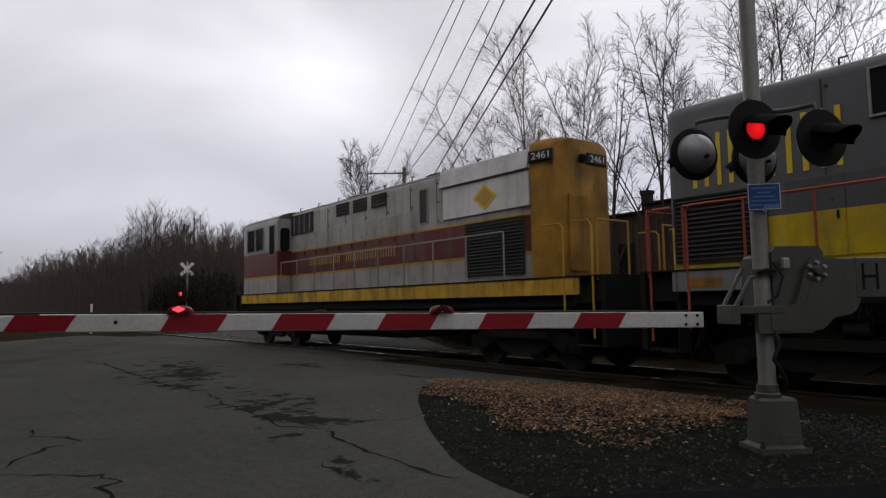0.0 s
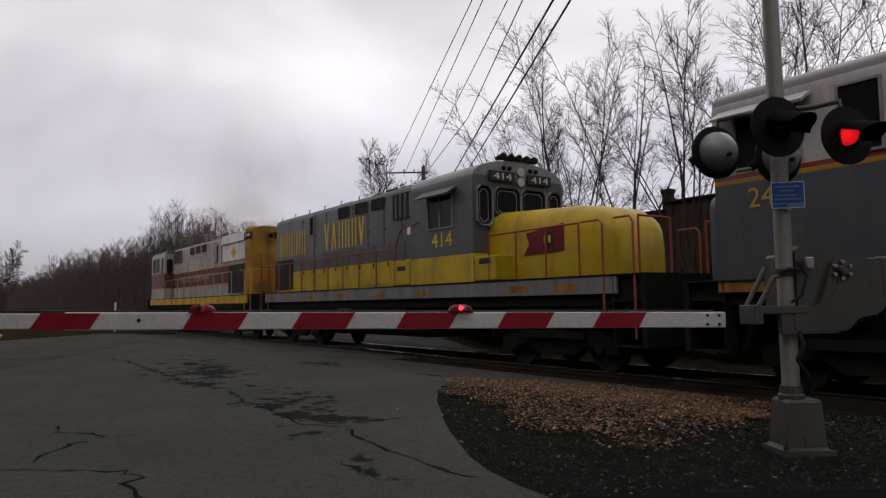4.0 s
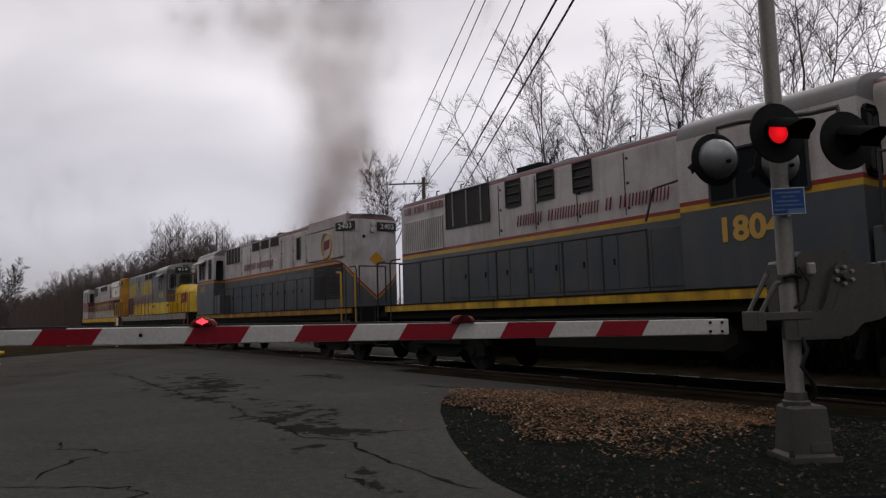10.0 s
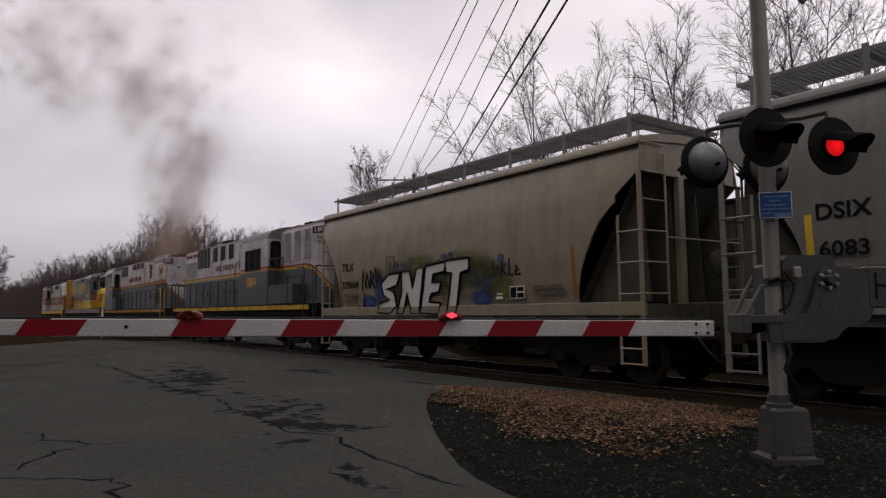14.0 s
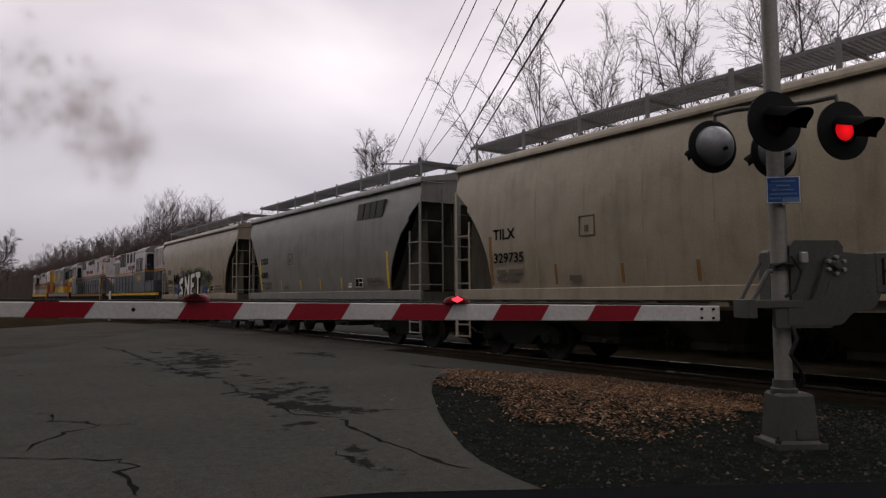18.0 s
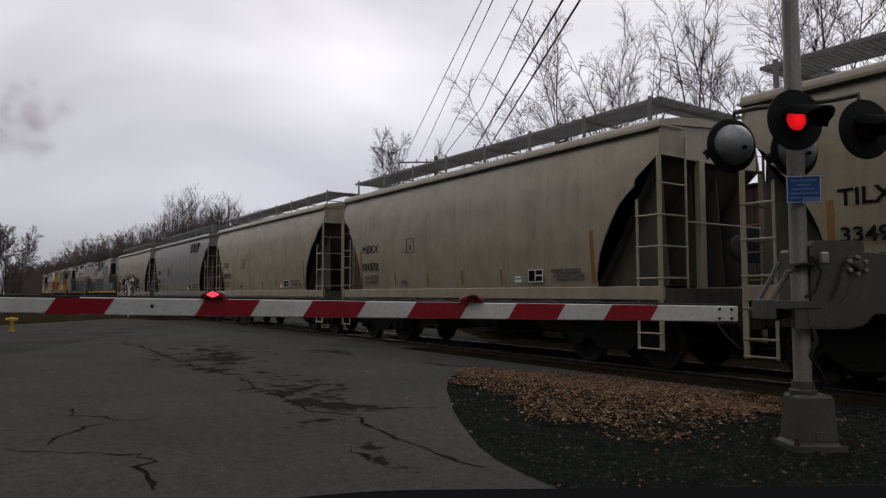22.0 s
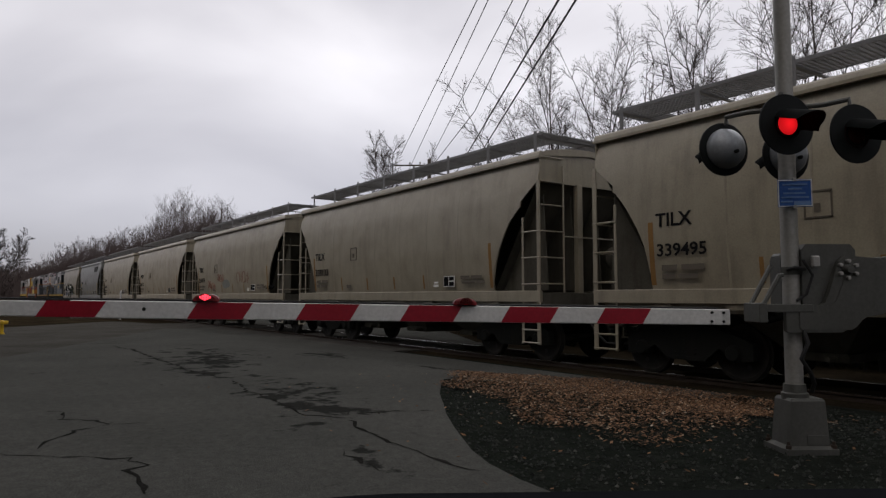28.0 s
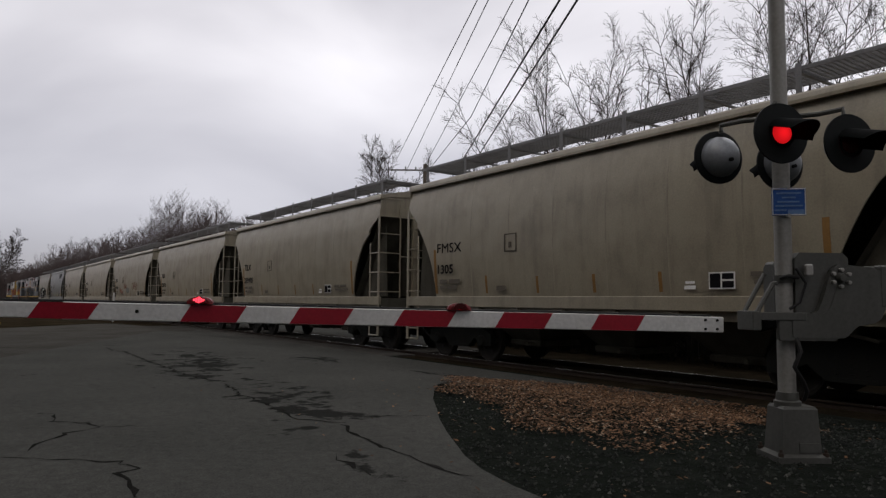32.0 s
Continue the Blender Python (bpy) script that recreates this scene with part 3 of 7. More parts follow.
def block(g, u, v, rings, slot=0):
    """Stacked rectangles: height, half sizes along u and v, shift along u."""
    verts, faces = [], []
    for z, hu, hv, sh in rings:
        for a, b in ((-1, -1), (1, -1), (1, 1), (-1, 1)):
            p = u * (a * hu + sh) + v * (b * hv)
            verts.append((p.x, p.y, z))
    for s in range(len(rings) - 1):
        faces += [(s * 4 + i, s * 4 + (i + 1) % 4, s * 4 + 4 + (i + 1) % 4, s * 4 + 4 + i) for i in range(4)]
    faces += [(3, 2, 1, 0), tuple(len(rings) * 4 - 4 + i for i in range(4))]
    return g.add(verts, faces, slot)


block(g, u, v, [(-0.02, 0.20, 0.175, 0.03), (0.03, 0.20, 0.175, 0.03), (0.05, 0.155, 0.135, 0.03), (0.38, 0.135, 0.115, 0.035), (0.40, 0.12, 0.105, 0.035)])
base = part("base", g, MECH, mast, "cast junction box base on a foot flange")
part("base_cover", block(Geo(), u, v, [(0.06, 0.08, 0.142, 0.09), (0.13, 0.08, 0.139, 0.09)]), MECH, base, "pale lower cover plate")
g = Geo()
g.turned([(0.38, 0.10), (0.43, 0.10), (0.44, 0.085), (0.50, 0.08)], (0, 0, 0), (0, 0, 1), 16)
part("collar", g, MECH, mast, smooth=True)
for a, b in ((-1, -1), (1, -1), (1, 1), (-1, 1)):
    p = u * (a * 0.175 + 0.03) + v * (b * 0.15)
    part("anchor_bolt", Geo().turned([(0.02, 0.022), (0.06, 0.022), (0.062, 0.012), (0.085, 0.012)], (p.x, p.y, 0), (0, 0, 1), 6), RAIL_STEEL, base)


def lamp_head(centre, facing, tag, lit_first):
    """One flashing lamp: backing disc, housing, visor, lens on its pivot."""
    d = Vector(facing)
    c = Vector(centre)
    head = part("lamp", Geo().turned([(-0.016, 0.212), (-0.008, 0.226), (0.008, 0.226), (0.012, 0.108), (-0.012, 0.108)], (0, 0, 0), d, 36), LAMP_BLACK, mast, "round black backing disc", smooth=True, at=Matrix.Translation(c))
    part("housing", Geo().turned([(-0.018, 0.172), (-0.03, 0.172), (-0.075, 0.158), (-0.12, 0.125), (-0.15, 0.08), (-0.165, 0.03), (-0.168, 0.0)], (0, 0, 0), d, 30), DOME, head, "domed grey back of the lamp", smooth=True)
    part("hinge_knob", Geo().turned([(-0.16, 0.016), (-0.19, 0.016), (-0.195, 0.006)], (0, 0, -0.05), d, 10), LAMP_BLACK, head, smooth=True)
    side = Vector((-d.y, d.x, 0))
    g = Geo()
    n = 17
    verts = []
    for rr in (0.118, 0.112):
        for step in range(n):
            a = math.pi * (-0.10 + 0.97 * step / (n - 1))
            long = 0.18 + 0.15 * math.sin(max(0.0, min(math.pi, a)))
            for h in (0.0, long):
                p = side * (math.cos(a) * rr) + Vector((0, 0, math.sin(a) * rr)) + d * (h + 0.008)
                verts.append(p + Vector((0, 0, -0.30 * h)))
    faces = []
    for s in range(n - 1):
        i = s * 2
        faces += [(i, i + 2, i + 3, i + 1), (n * 2 + i + 1, n * 2 + i + 3, n * 2 + i + 2, n * 2 + i), (i + 1, i + 3, n * 2 + i + 3, n * 2 + i + 1)]
    g.add(verts, faces)
    part("visor", g, VISOR_M, head, "black hood over the lens", smooth=True)
    g = Geo()
    g.turned([(0.004, 0.080), (0.012, 0.077), (0.022, 0.062), (0.028, 0.038), (0.030, 0.0)], (0, 0, 0), d, 24, 0)
    g.turned([(-0.004, 0.080), (-0.012, 0.077), (-0.022, 0.062), (-0.028, 0.038), (-0.030, 0.0)], (0, 0, 0), d, 24, 1)
    g.turned([(-0.0035, 0.100), (0.0035, 0.100)], (0, 0, 0), d, 24, 2)
    lens = part("lens", g, (LENS_ON, LENS_OFF, LAMP_BLACK), head, "red lens that turns on its pivot as it flashes", smooth=True, at=pose(*(d * 0.0095), 0, 0, 0))
    return lens, d * 0.0095


ZL = 2.385
FLASH = []
centre0 = Vector((0, 0, ZL))
for sn, sa, dz in ((1, -1, 0.06), (1, 1, 0.02), (-1, -1, 0.035), (-1, 1, 0.01)):
    c = centre0 + N2 * (sn * 0.38) + A2 * (sa * 0.30) + Vector((0, 0, dz))
    lens, at = lamp_head(c, N2 * sn, sa, False)
    FLASH.append((lens, at, 0 if sa < 0 else 1))
g = Geo()
for sa in (-1, 1):
    top = Vector((0, 0, ZL + 0.30))
    for sn in (1, -1):
        end = centre0 + N2 * (sn * 0.33) + A2 * (sa * 0.30)
        g.tube([top, top + A2 * (sa * 0.22) + N2 * (sn * 0.16), end + Vector((0, 0, 0.30)), end + Vector((0, 0, 0.235))], 0.021, 8)
part("lamp_bracket", g, MECH, mast, "curved pipe arms that carry the lamps", smooth=True)
part("bracket_clamp", Geo().turned([(ZL + 0.22, 0.085), (ZL + 0.24, 0.098), (ZL + 0.36, 0.098), (ZL + 0.38, 0.085)], (0, 0, 0), (0, 0, 1), 14), LAMP_BLACK, mast, smooth=True)
# crossbuck high on the mast
for k in (-1, 1):
    g = Geo()
    g.box(-0.60, 0.60, -0.012, 0.012, -0.112, 0.112, 0.008)
    blade = part("crossbuck_blade", g, MECH, mast, "grey back of a crossbuck blade", at=Matrix.Translation((0.09 * N2.x, 0.09 * N2.y, 4.16 + 0.002 * k)) @ Matrix.Rotation(FACE + math.pi / 2, 4, "Z") @ Matrix.Translation((0, -0.014 * k, 0)) @ Matrix.Rotation(k * radians(45), 4, "Y"))

# blue notice plate: its small print cannot be read
sg = part("notice_plate", Geo().box(-0.125, 0.125, -0.004, 0.004, -0.108, 0.108, 0.003), SIGN_BLUE, mast, "blue emergency notice plate", at=Matrix.Translation((0.085, -0.055, 1.985)) @ Matrix.Rotation(radians(44), 4, "Z"))
g = Geo()
for z, x0, x1 in ((0.068, -0.09, 0.09), (0.034, -0.05, 0.05), (0.0, -0.085, 0.075), (-0.032, -0.10, 0.10), (-0.066, -0.105, -0.02)):
    g.box(x0, x1, -0.0075, -0.004, z - 0.006, z + 0.006)
g.box(-0.01, 0.112, -0.0075, -0.004, -0.098, -0.062)
part("small_print_bar", g, plain("pale_blue_print", (0.14, 0.24, 0.44)), sg, "pale bars of small print")
part("plate_border", Geo().box(-0.122, 0.122, -0.007, -0.004, 0.098, 0.104).box(-0.122, 0.122, -0.007, -0.004, -0.104, -0.0985).box(-0.122, -0.116, -0.007, -0.004, -0.0985, 0.098).box(0.116, 0.122, -0.007, -0.004, -0.0985, 0.098), WHITE_INK, sg, "thin white border")
for z in (0.095, -0.122):
    part("plate_clip", Geo().box(-0.012, 0.012, -0.008, 0.03, z, z + 0.027), MASTPAINT, sg)

# mechanism: its side plate faces the road; the arm swings on a shaft across it
SIDE = Vector((0.52, 0.854, 0)).normalized()
OUT = Vector((SIDE.y, -SIDE.x, 0))
mech = Matrix(((SIDE.x, -OUT.x, 0, 0), (SIDE.y, -OUT.y, 0, 0), (0, 0, 1, 0), (0, 0, 0, 1)))
mech_at = Matrix.Translation((0.0, 0.0, 0.045)) @ mech
housing_poly = [(0.05, 1.00), (0.05, 1.50), (0.09, 1.545), (0.45, 1.545), (0.49, 1.50), (0.49, 1.00)]
lever_poly = [(-0.116, 0.87), (-0.116, 1.045), (-0.10, 1.06), (0.15, 1.062), (0.195, 1.085), (0.225, 1.14), (0.262, 1.24), (0.295, 1.34), (0.325, 1.41), (0.375, 1.452), (0.50, 1.445), (0.67, 1.43), (0.70, 1.41), (0.70, 1.10), (0.66, 1.02), (0.60, 0.985), (0.47, 0.968), (0.42, 0.935), (0.375, 0.885), (0.33, 0.858), (-0.10, 0.858)]
mb = part("mechanism_housing", Geo().prism(housing_poly, -0.07, 0.14), MECH, mast, "grey cast gate mechanism with bolted shaft cover", at=mech_at)
lever = part("gate_lever", Geo().prism(lever_poly, -0.118, -0.075).prism([(0.375 + (x - 0.30) * 0.93, 1.15 + (z - 1.15) * 0.93) for x, z in lever_poly], -0.124, -0.117), MECH, mb, "thick curved lever plate that carries the arm")
part("housing_back", Geo().box(0.02, 0.40, 0.15, 0.36, 0.98, 1.49, 0.03), MECH, mb, "rear half of the mechanism case")
g = Geo()
g.turned([(0.0, 0.042), (0.02, 0.040), (0.03, 0.034), (0.05, 0.030), (0.052, 0.0)], (0.385, -0.118, 1.345), (0, -1, 0), 20)
hub = part("shaft_cover", g, MECH, mb, "round shaft cover with six bolts", smooth=True)
for k in range(6):
    a = k * math.pi / 3 + 0.5
    part("cover_bolt", Geo().turned([(0.0, 0.016), (0.03, 0.016), (0.032, 0.0)], (0.385 + 0.072 * math.cos(a), -0.120, 1.345 + 0.065 * math.sin(a)), (0, -1, 0), 6), MASTPAINT, hub)
part("counterweight", Geo().box(0.71, 0.99, -0.13, -0.04, 1.12, 1.45, 0.012).box(0.71, 0.99, 0.04, 0.13, 1.12, 1.45, 0.012), MECH, mast, "slotted counterweight plates behind the pivot", at=mech_at)
g = Geo()
g.box(0.765, 0.783, -0.136, -0.128, 1.19, 1.40).box(0.885, 0.903, -0.136, -0.128, 1.19, 1.40).box(0.783, 0.885, -0.136, -0.128, 1.285, 1.308)
part("weight_slot", g, BLACK, mast, at=mech_at)
part("counterweight_bar", Geo().box(0.40, 1.01, -0.03, 0.03, 1.22, 1.28, 0.01), MECH, mast, at=mech_at)
g = Geo()
g.box(-0.32, 0.10, -0.13, -0.10, 1.015, 1.075, 0.004).box(-0.32, 0.10, 0.06, 0.09, 1.015, 1.075, 0.004)
g.tube([(-0.30, -0.11, 1.06), (-0.16, -0.115, 1.30), (-0.13, -0.115, 1.30)], 0.018, 6)
g.tube([(-0.30, 0.075, 1.06), (-0.12, 0.075, 1.38)], 0.018, 6)
g.box(-0.34, -0.27, -0.14, 0.10, 0.935, 1.085, 0.006)
part("arm_bracket", g, MECH, mast, "open steel brackets that hold the arm", at=mech_at)
g = Geo()
g.tube([(-0.24, -0.05, 1.04), (-0.10, 0.0, 0.97), (0.03, 0.02, 1.0)], 0.02, 6).tube([(-0.18, 0.06, 0.94), (0.0, 0.05, 0.99)], 0.03, 6).box(-0.2, 0.0, -0.03, 0.05, 0.955, 1.01)
part("drive_link", g, BLACK, mast, "dark drive links", at=mech_at)
g = Geo()
g.tube([(0.02, -0.10, 0.90), (0.03, -0.15, 0.78), (-0.02, -0.14, 0.66), (0.06, -0.12, 0.55), (0.10, -0.10, 0.47), (0.10, -0.06, 0.40)], 0.017, 8)
g.tube([(0.04, -0.105, 1.42), (0.10, -0.13, 1.30), (0.05, -0.12, 1.15), (-0.02, -0.10, 1.10)], 0.012, 6)
g.tube([(-0.07, -0.06, 1.34), (-0.02, -0.10, 1.36), (0.06, -0.10, 1.345)], 0.014, 6)
part("cable", g, CABLE, mast, "black flexible cable sagging down the pole", smooth=True, at=mech_at)
for z in (1.02, 1.38):
    part("pole_clamp", Geo().turned([(z - 0.03, 0.078), (z + 0.03, 0.078)], (0, 0, 0), (0, 0, 1), 14), MECH, mast, smooth=True)
part("breather", Geo().box(0.10, 0.16, -0.14, -0.10, 1.36, 1.45, 0.008), MASTPAINT, mast, "small white fitting", at=mech_at)

# the lowered arm
A0, A1 = Vector((-3.162, 5.011, 1.205)), Vector((-6.63, -1.78, 1.327))
ALONG = (A1 - A0).normalized()
ay = math.degrees(math.atan2(ALONG.y, ALONG.x))
arm_at = Matrix.Translation(A0) @ ALONG.to_track_quat("X", "Z").to_matrix().to_4x4()
arm = thing("gate_arm", "lowered gate arm with red and white slanted stripes", "gate arm", at=arm_at)
LEN = (A1 - A0).length
SPLIT = 4.93
part("inner_boom", Geo().box(0.0, SPLIT, -0.022, 0.022, -0.062, 0.062, 0.006), ARM_WHITE, arm, "white aluminium inner boom")
part("outer_boom", Geo().box(SPLIT - 0.35, LEN, -0.016, 0.016, -0.054, 0.054, 0.006), ARM_WHITE, arm, "white slimmer outer boom")
for s0, s1 in ((0.70, 1.075), (1.448, 1.83), (2.197, 2.595), (2.963, 3.352), (3.726, 4.11), (4.725, 5.114), (5.49, 5.87), (6.26, 6.64), (7.02, 7.40)):
    h, w = (0.062, 0.0235) if s1 < SPLIT else (0.054, 0.0175)
    if s0 < SPLIT < s1:
        h, w = 0.058, 0.0240
    k = 0.035
    for side in (1, -1):
        poly = [(s0 - k, h - 0.002), (s1 - k, h - 0.002), (s1 + k, -h + 0.002), (s0 + k, -h + 0.002)]
        part("stripe", Geo().prism(poly, side * w, side * (w - 0.0016)), ARM_RED, arm, "slanted red reflective stripe")
for s, z in ((0.06, 0.035), (0.06, -0.035), (0.16, 0.035), (0.16, -0.035)):
    for side in (-1, 1):
        part("arm_bolt", Geo().turned([(0.022, 0.011), (0.034, 0.011), (0.035, 0.0)], (s, 0, z), (0, side, 0), 6), BLACK, arm)
for side in (-1, 1):
    part("arm_bolt", Geo().turned([(0.018, 0.015), (0.03, 0.012), (0.031, 0.0)], (4.437, 0, 0.005), (0, side, 0), 8), BLACK, arm)
part("arm_cable", Geo().tube([(0.1, 0, 0.07), (1.5, 0, 0.072), (2.2, 0, 0.067), (3.2, 0, 0.072), (LEN - 0.1, 0, 0.062)], 0.008, 5), CABLE, arm, "thin wire along the top of the arm")
for s, which in ((4.017, 0), (2.141, 1), (7.5, 2)):
    z0 = 0.062 if s < SPLIT else 0.054
    g = Geo()
    verts, faces = [], []
    n = 13
    for k, yy in enumerate((-0.042, -0.03, 0.03, 0.042)):
        sh = 0.8 if k in (0, 3) else 1.0
        for i in range(n):
            a = math.pi * i / (n - 1)
            verts.append((s + math.cos(a) * 0.09 * sh, yy, z0 + 0.004 + math.sin(a) ** 0.8 * 0.054 * sh))
    for k in range(3):
        faces += [(k * n + i, k * n + i + 1, k * n + n + i + 1, k * n + n + i) for i in range(n - 1)]
    faces += [tuple(range(n)), tuple(reversed(range(3 * n, 4 * n)))]
    lamp = part("arm_lamp", Geo().add(verts, faces), RED_DOME, arm, "domed red plastic arm lamp", smooth=True)
    g = Geo()
    for face, slot in ((1, 0), (-1, 1)):
        g.prism([(-0.055, 0.0), (0.055, 0.0), (0.04, 0.032), (0.018, 0.046), (-0.018, 0.046), (-0.04, 0.032)], 0.0, 0.010 * face, slot=slot)
        for dx, dz in ((0.0, 0.006), (-0.016, 0.013), (0.016, 0.013), (-0.032, 0.021), (0.0, 0.021), (0.032, 0.021), (-0.016, 0.029), (0.016, 0.029), (0.0, 0.037)):
            g.turned([(0.0095, 0.0085), (0.013, 0.006), (0.0135, 0.0)], (dx, 0, dz), (0, face, 0), 8, 2 if face > 0 else 1)
    element = part("lens", g, (RED_DOME, LENS_OFF, LENS_HOT), lamp, "cluster of red lights that turns on its pivot as it flashes", at=pose(s, 0.056, z0 + 0.012))
    if which < 2:
        FLASH.append((element, Vector((s, 0.056, z0 + 0.012)), which))


# ---- the train ----
SPEED = [1212.225, -4520.949, 6384.910, -3924.729, 610.330, 345.638, -110.222, 11.920, 148.284, -47.623]


def rolled(t):
    """How far the coupling behind the last engine has gone past the car, in metres."""
    v = 0.0
    for c in SPEED:
        v = v * (t / 32.0) + c
    return v


TRAIN, AXLES = [], []
R_WHEEL = 0.46


def wheelset_mesh():
    g = Geo()
    g.turned([(-0.95, 0.075), (0.95, 0.075)], (0, 0, 0), (0, 1, 0), 10, 0)
    for s in (-1, 1):
        g.turned([(0.675, 0.475), (0.70, 0.485), (0.712, R_WHEEL + 0.004), (0.80, R_WHEEL), (0.805, 0.41), (0.775, 0.37), (0.765, 0.16), (0.80, 0.12), (0.81, 0.0)], (0, 0, 0), (0, s, 0), 26, 0)
        for k in range(5):
            a = k * 1.2566
            g.turned([(0.765, 0.05), (0.774, 0.045), (0.775, 0.0)], (math.cos(a) * 0.26, 0, math.sin(a) * 0.26), (0, s, 0), 8, 1)
    return g.mesh("wheelset", WHEEL, TREAD, smooth=True)


WHEELS = wheelset_mesh()
_poly = [(-1.22, 0.36), (-1.22, 0.62), (-0.95, 0.74), (-0.42, 0.86), (0.42, 0.86), (0.95, 0.74), (1.22, 0.62), (1.22, 0.36), (0.98, 0.34), (0.62, 0.52), (0.36, 0.30), (-0.36, 0.30), (-0.62, 0.52), (-0.98, 0.34)]
FRAME_M = [Geo().prism(_poly, s * 1.02, s * 0.86).mesh("side_frame", BLACK) for s in (-1, 1)]


def _springs(side):
    g = Geo()
    for x in (-0.2, 0.0, 0.2):
        pts = [(x + 0.07 * math.cos(k * 0.9), side * 0.96 + 0.06 * math.sin(k * 0.9), 0.36 + 0.30 * k / 28) for k in range(29)]
        g.tube(pts, 0.016, 4)
    g.box(-0.32, 0.32, side * 0.9 - 0.13, side * 0.9 + 0.13, 0.30, 0.36)
    return g.mesh("spring_nest", BLACK)


AXLE_BOX = [Geo().turned([(0.84, 0.15), (1.04, 0.14), (1.08, 0.11), (1.09, 0.0)], (0, 0, 0.46), (0, k, 0), 12).mesh("axle_box", BLACK) for k in (-1, 1)]
SPRINGS = [_springs(s) for s in (-1, 1)]
BOLSTER = Geo().box(-0.20, 0.20, -1.0, 1.0, 0.55, 0.95, 0.03).mesh("bolster", BLACK)


def truck(car, x, base=0.89, stretch=1.0):
    """A two-axle truck under a car at x."""
    t = part("truck", BOLSTER, BLACK, car, "black two-axle truck", at=pose(x, 0, 0))
    for k in (0, 1):
        o = part("side_frame", FRAME_M[k], BLACK, t)
        o.matrix_basis = Matrix.Diagonal((stretch, 1, 1, 1))
        part("spring_nest", SPRINGS[k], BLACK, t)
        for x in (-0.89, 0.89):
            part("axle_box", AXLE_BOX[k], BLACK, t, at=pose(x * stretch, 0, 0))
    for s in (-1, 1):
        w = part("wheelset", WHEELS, WHEEL, t, "steel wheel pair on its axle", at=pose(s * base * stretch, 0, R_WHEEL))
        AXLES.append((w, s * base * stretch))
    return t


def coupler_mesh():
    g = Geo()
    g.box(0.0, 0.62, -0.08, 0.08, 0.80, 0.95, 0.02)
    g.prism([(0.58, -0.16), (0.74, -0.17), (0.86, -0.05), (0.80, 0.03), (0.78, 0.15), (0.58, 0.14)], 0.76, 0.99, "z")
    return g.mesh("coupler", RAIL_STEEL)


COUPLER = coupler_mesh()
HOSE = Geo().tube([(0.25, -0.32, 0.85), (0.42, -0.30, 0.62), (0.62, -0.22, 0.42), (0.80, -0.12, 0.40)], 0.024, 6).mesh("air_hose", CABLE)


def couple_ends(car, half):
    for s in (-1, 1):
        m = Matrix.Translation((s * half, 0, 0)) @ Matrix.Rotation(0 if s > 0 else math.pi, 4, "Z")
        part("coupler", COUPLER, RAIL_STEEL, car, "rusty knuckle coupler", at=m)
        part("air_hose", HOSE, CABLE, car, at=m)


# -- covered hoppers --
H_LEN = 13.53
H_HALF = 6.33
H_SECTION = [(1.36, 1.50), (1.80, 1.555), (2.4, 1.60), (3.0, 1.605), (3.5, 1.58), (3.9, 1.52), (4.2, 1.44), (4.30, 1.40)]


# the arch of the side sheet at the leading and at the trailing end: height and reach from the middle
END_FRONT = [(1.30, 4.75), (1.7, 4.76), (2.19, 4.85), (2.45, 4.95), (2.65, 5.06), (2.95, 5.25), (3.20, 5.46), (3.24, 5.53), (3.36, 5.53), (3.75, 6.0), (4.4, 6.0)]
END_REAR = [(1.30, 4.55), (1.7, 4.56), (2.1, 4.67), (2.43, 4.84), (2.7, 4.99), (2.95, 5.16), (3.20, 5.44), (3.24, 5.51), (3.36, 5.51), (3.75, 6.0), (4.4, 6.0)]


def end_curve(z):
    """How far the bowed side sheet reaches from the car's middle at its two ends."""
    reach = []
    for line in (END_FRONT, END_REAR):
        reach.append(float(np.interp(z, [p[0] for p in line], [p[1] for p in line])))
    return reach


def near_half(z):
    """Half the car's width at a height."""
    for (z0, w0), (z1, w1) in zip(H_SECTION, H_SECTION[1:]):
        if z <= z1 + 1e-6:
            return w0 + (w1 - w0) * (z - z0) / (z1 - z0)
    return H_SECTION[-1][1]


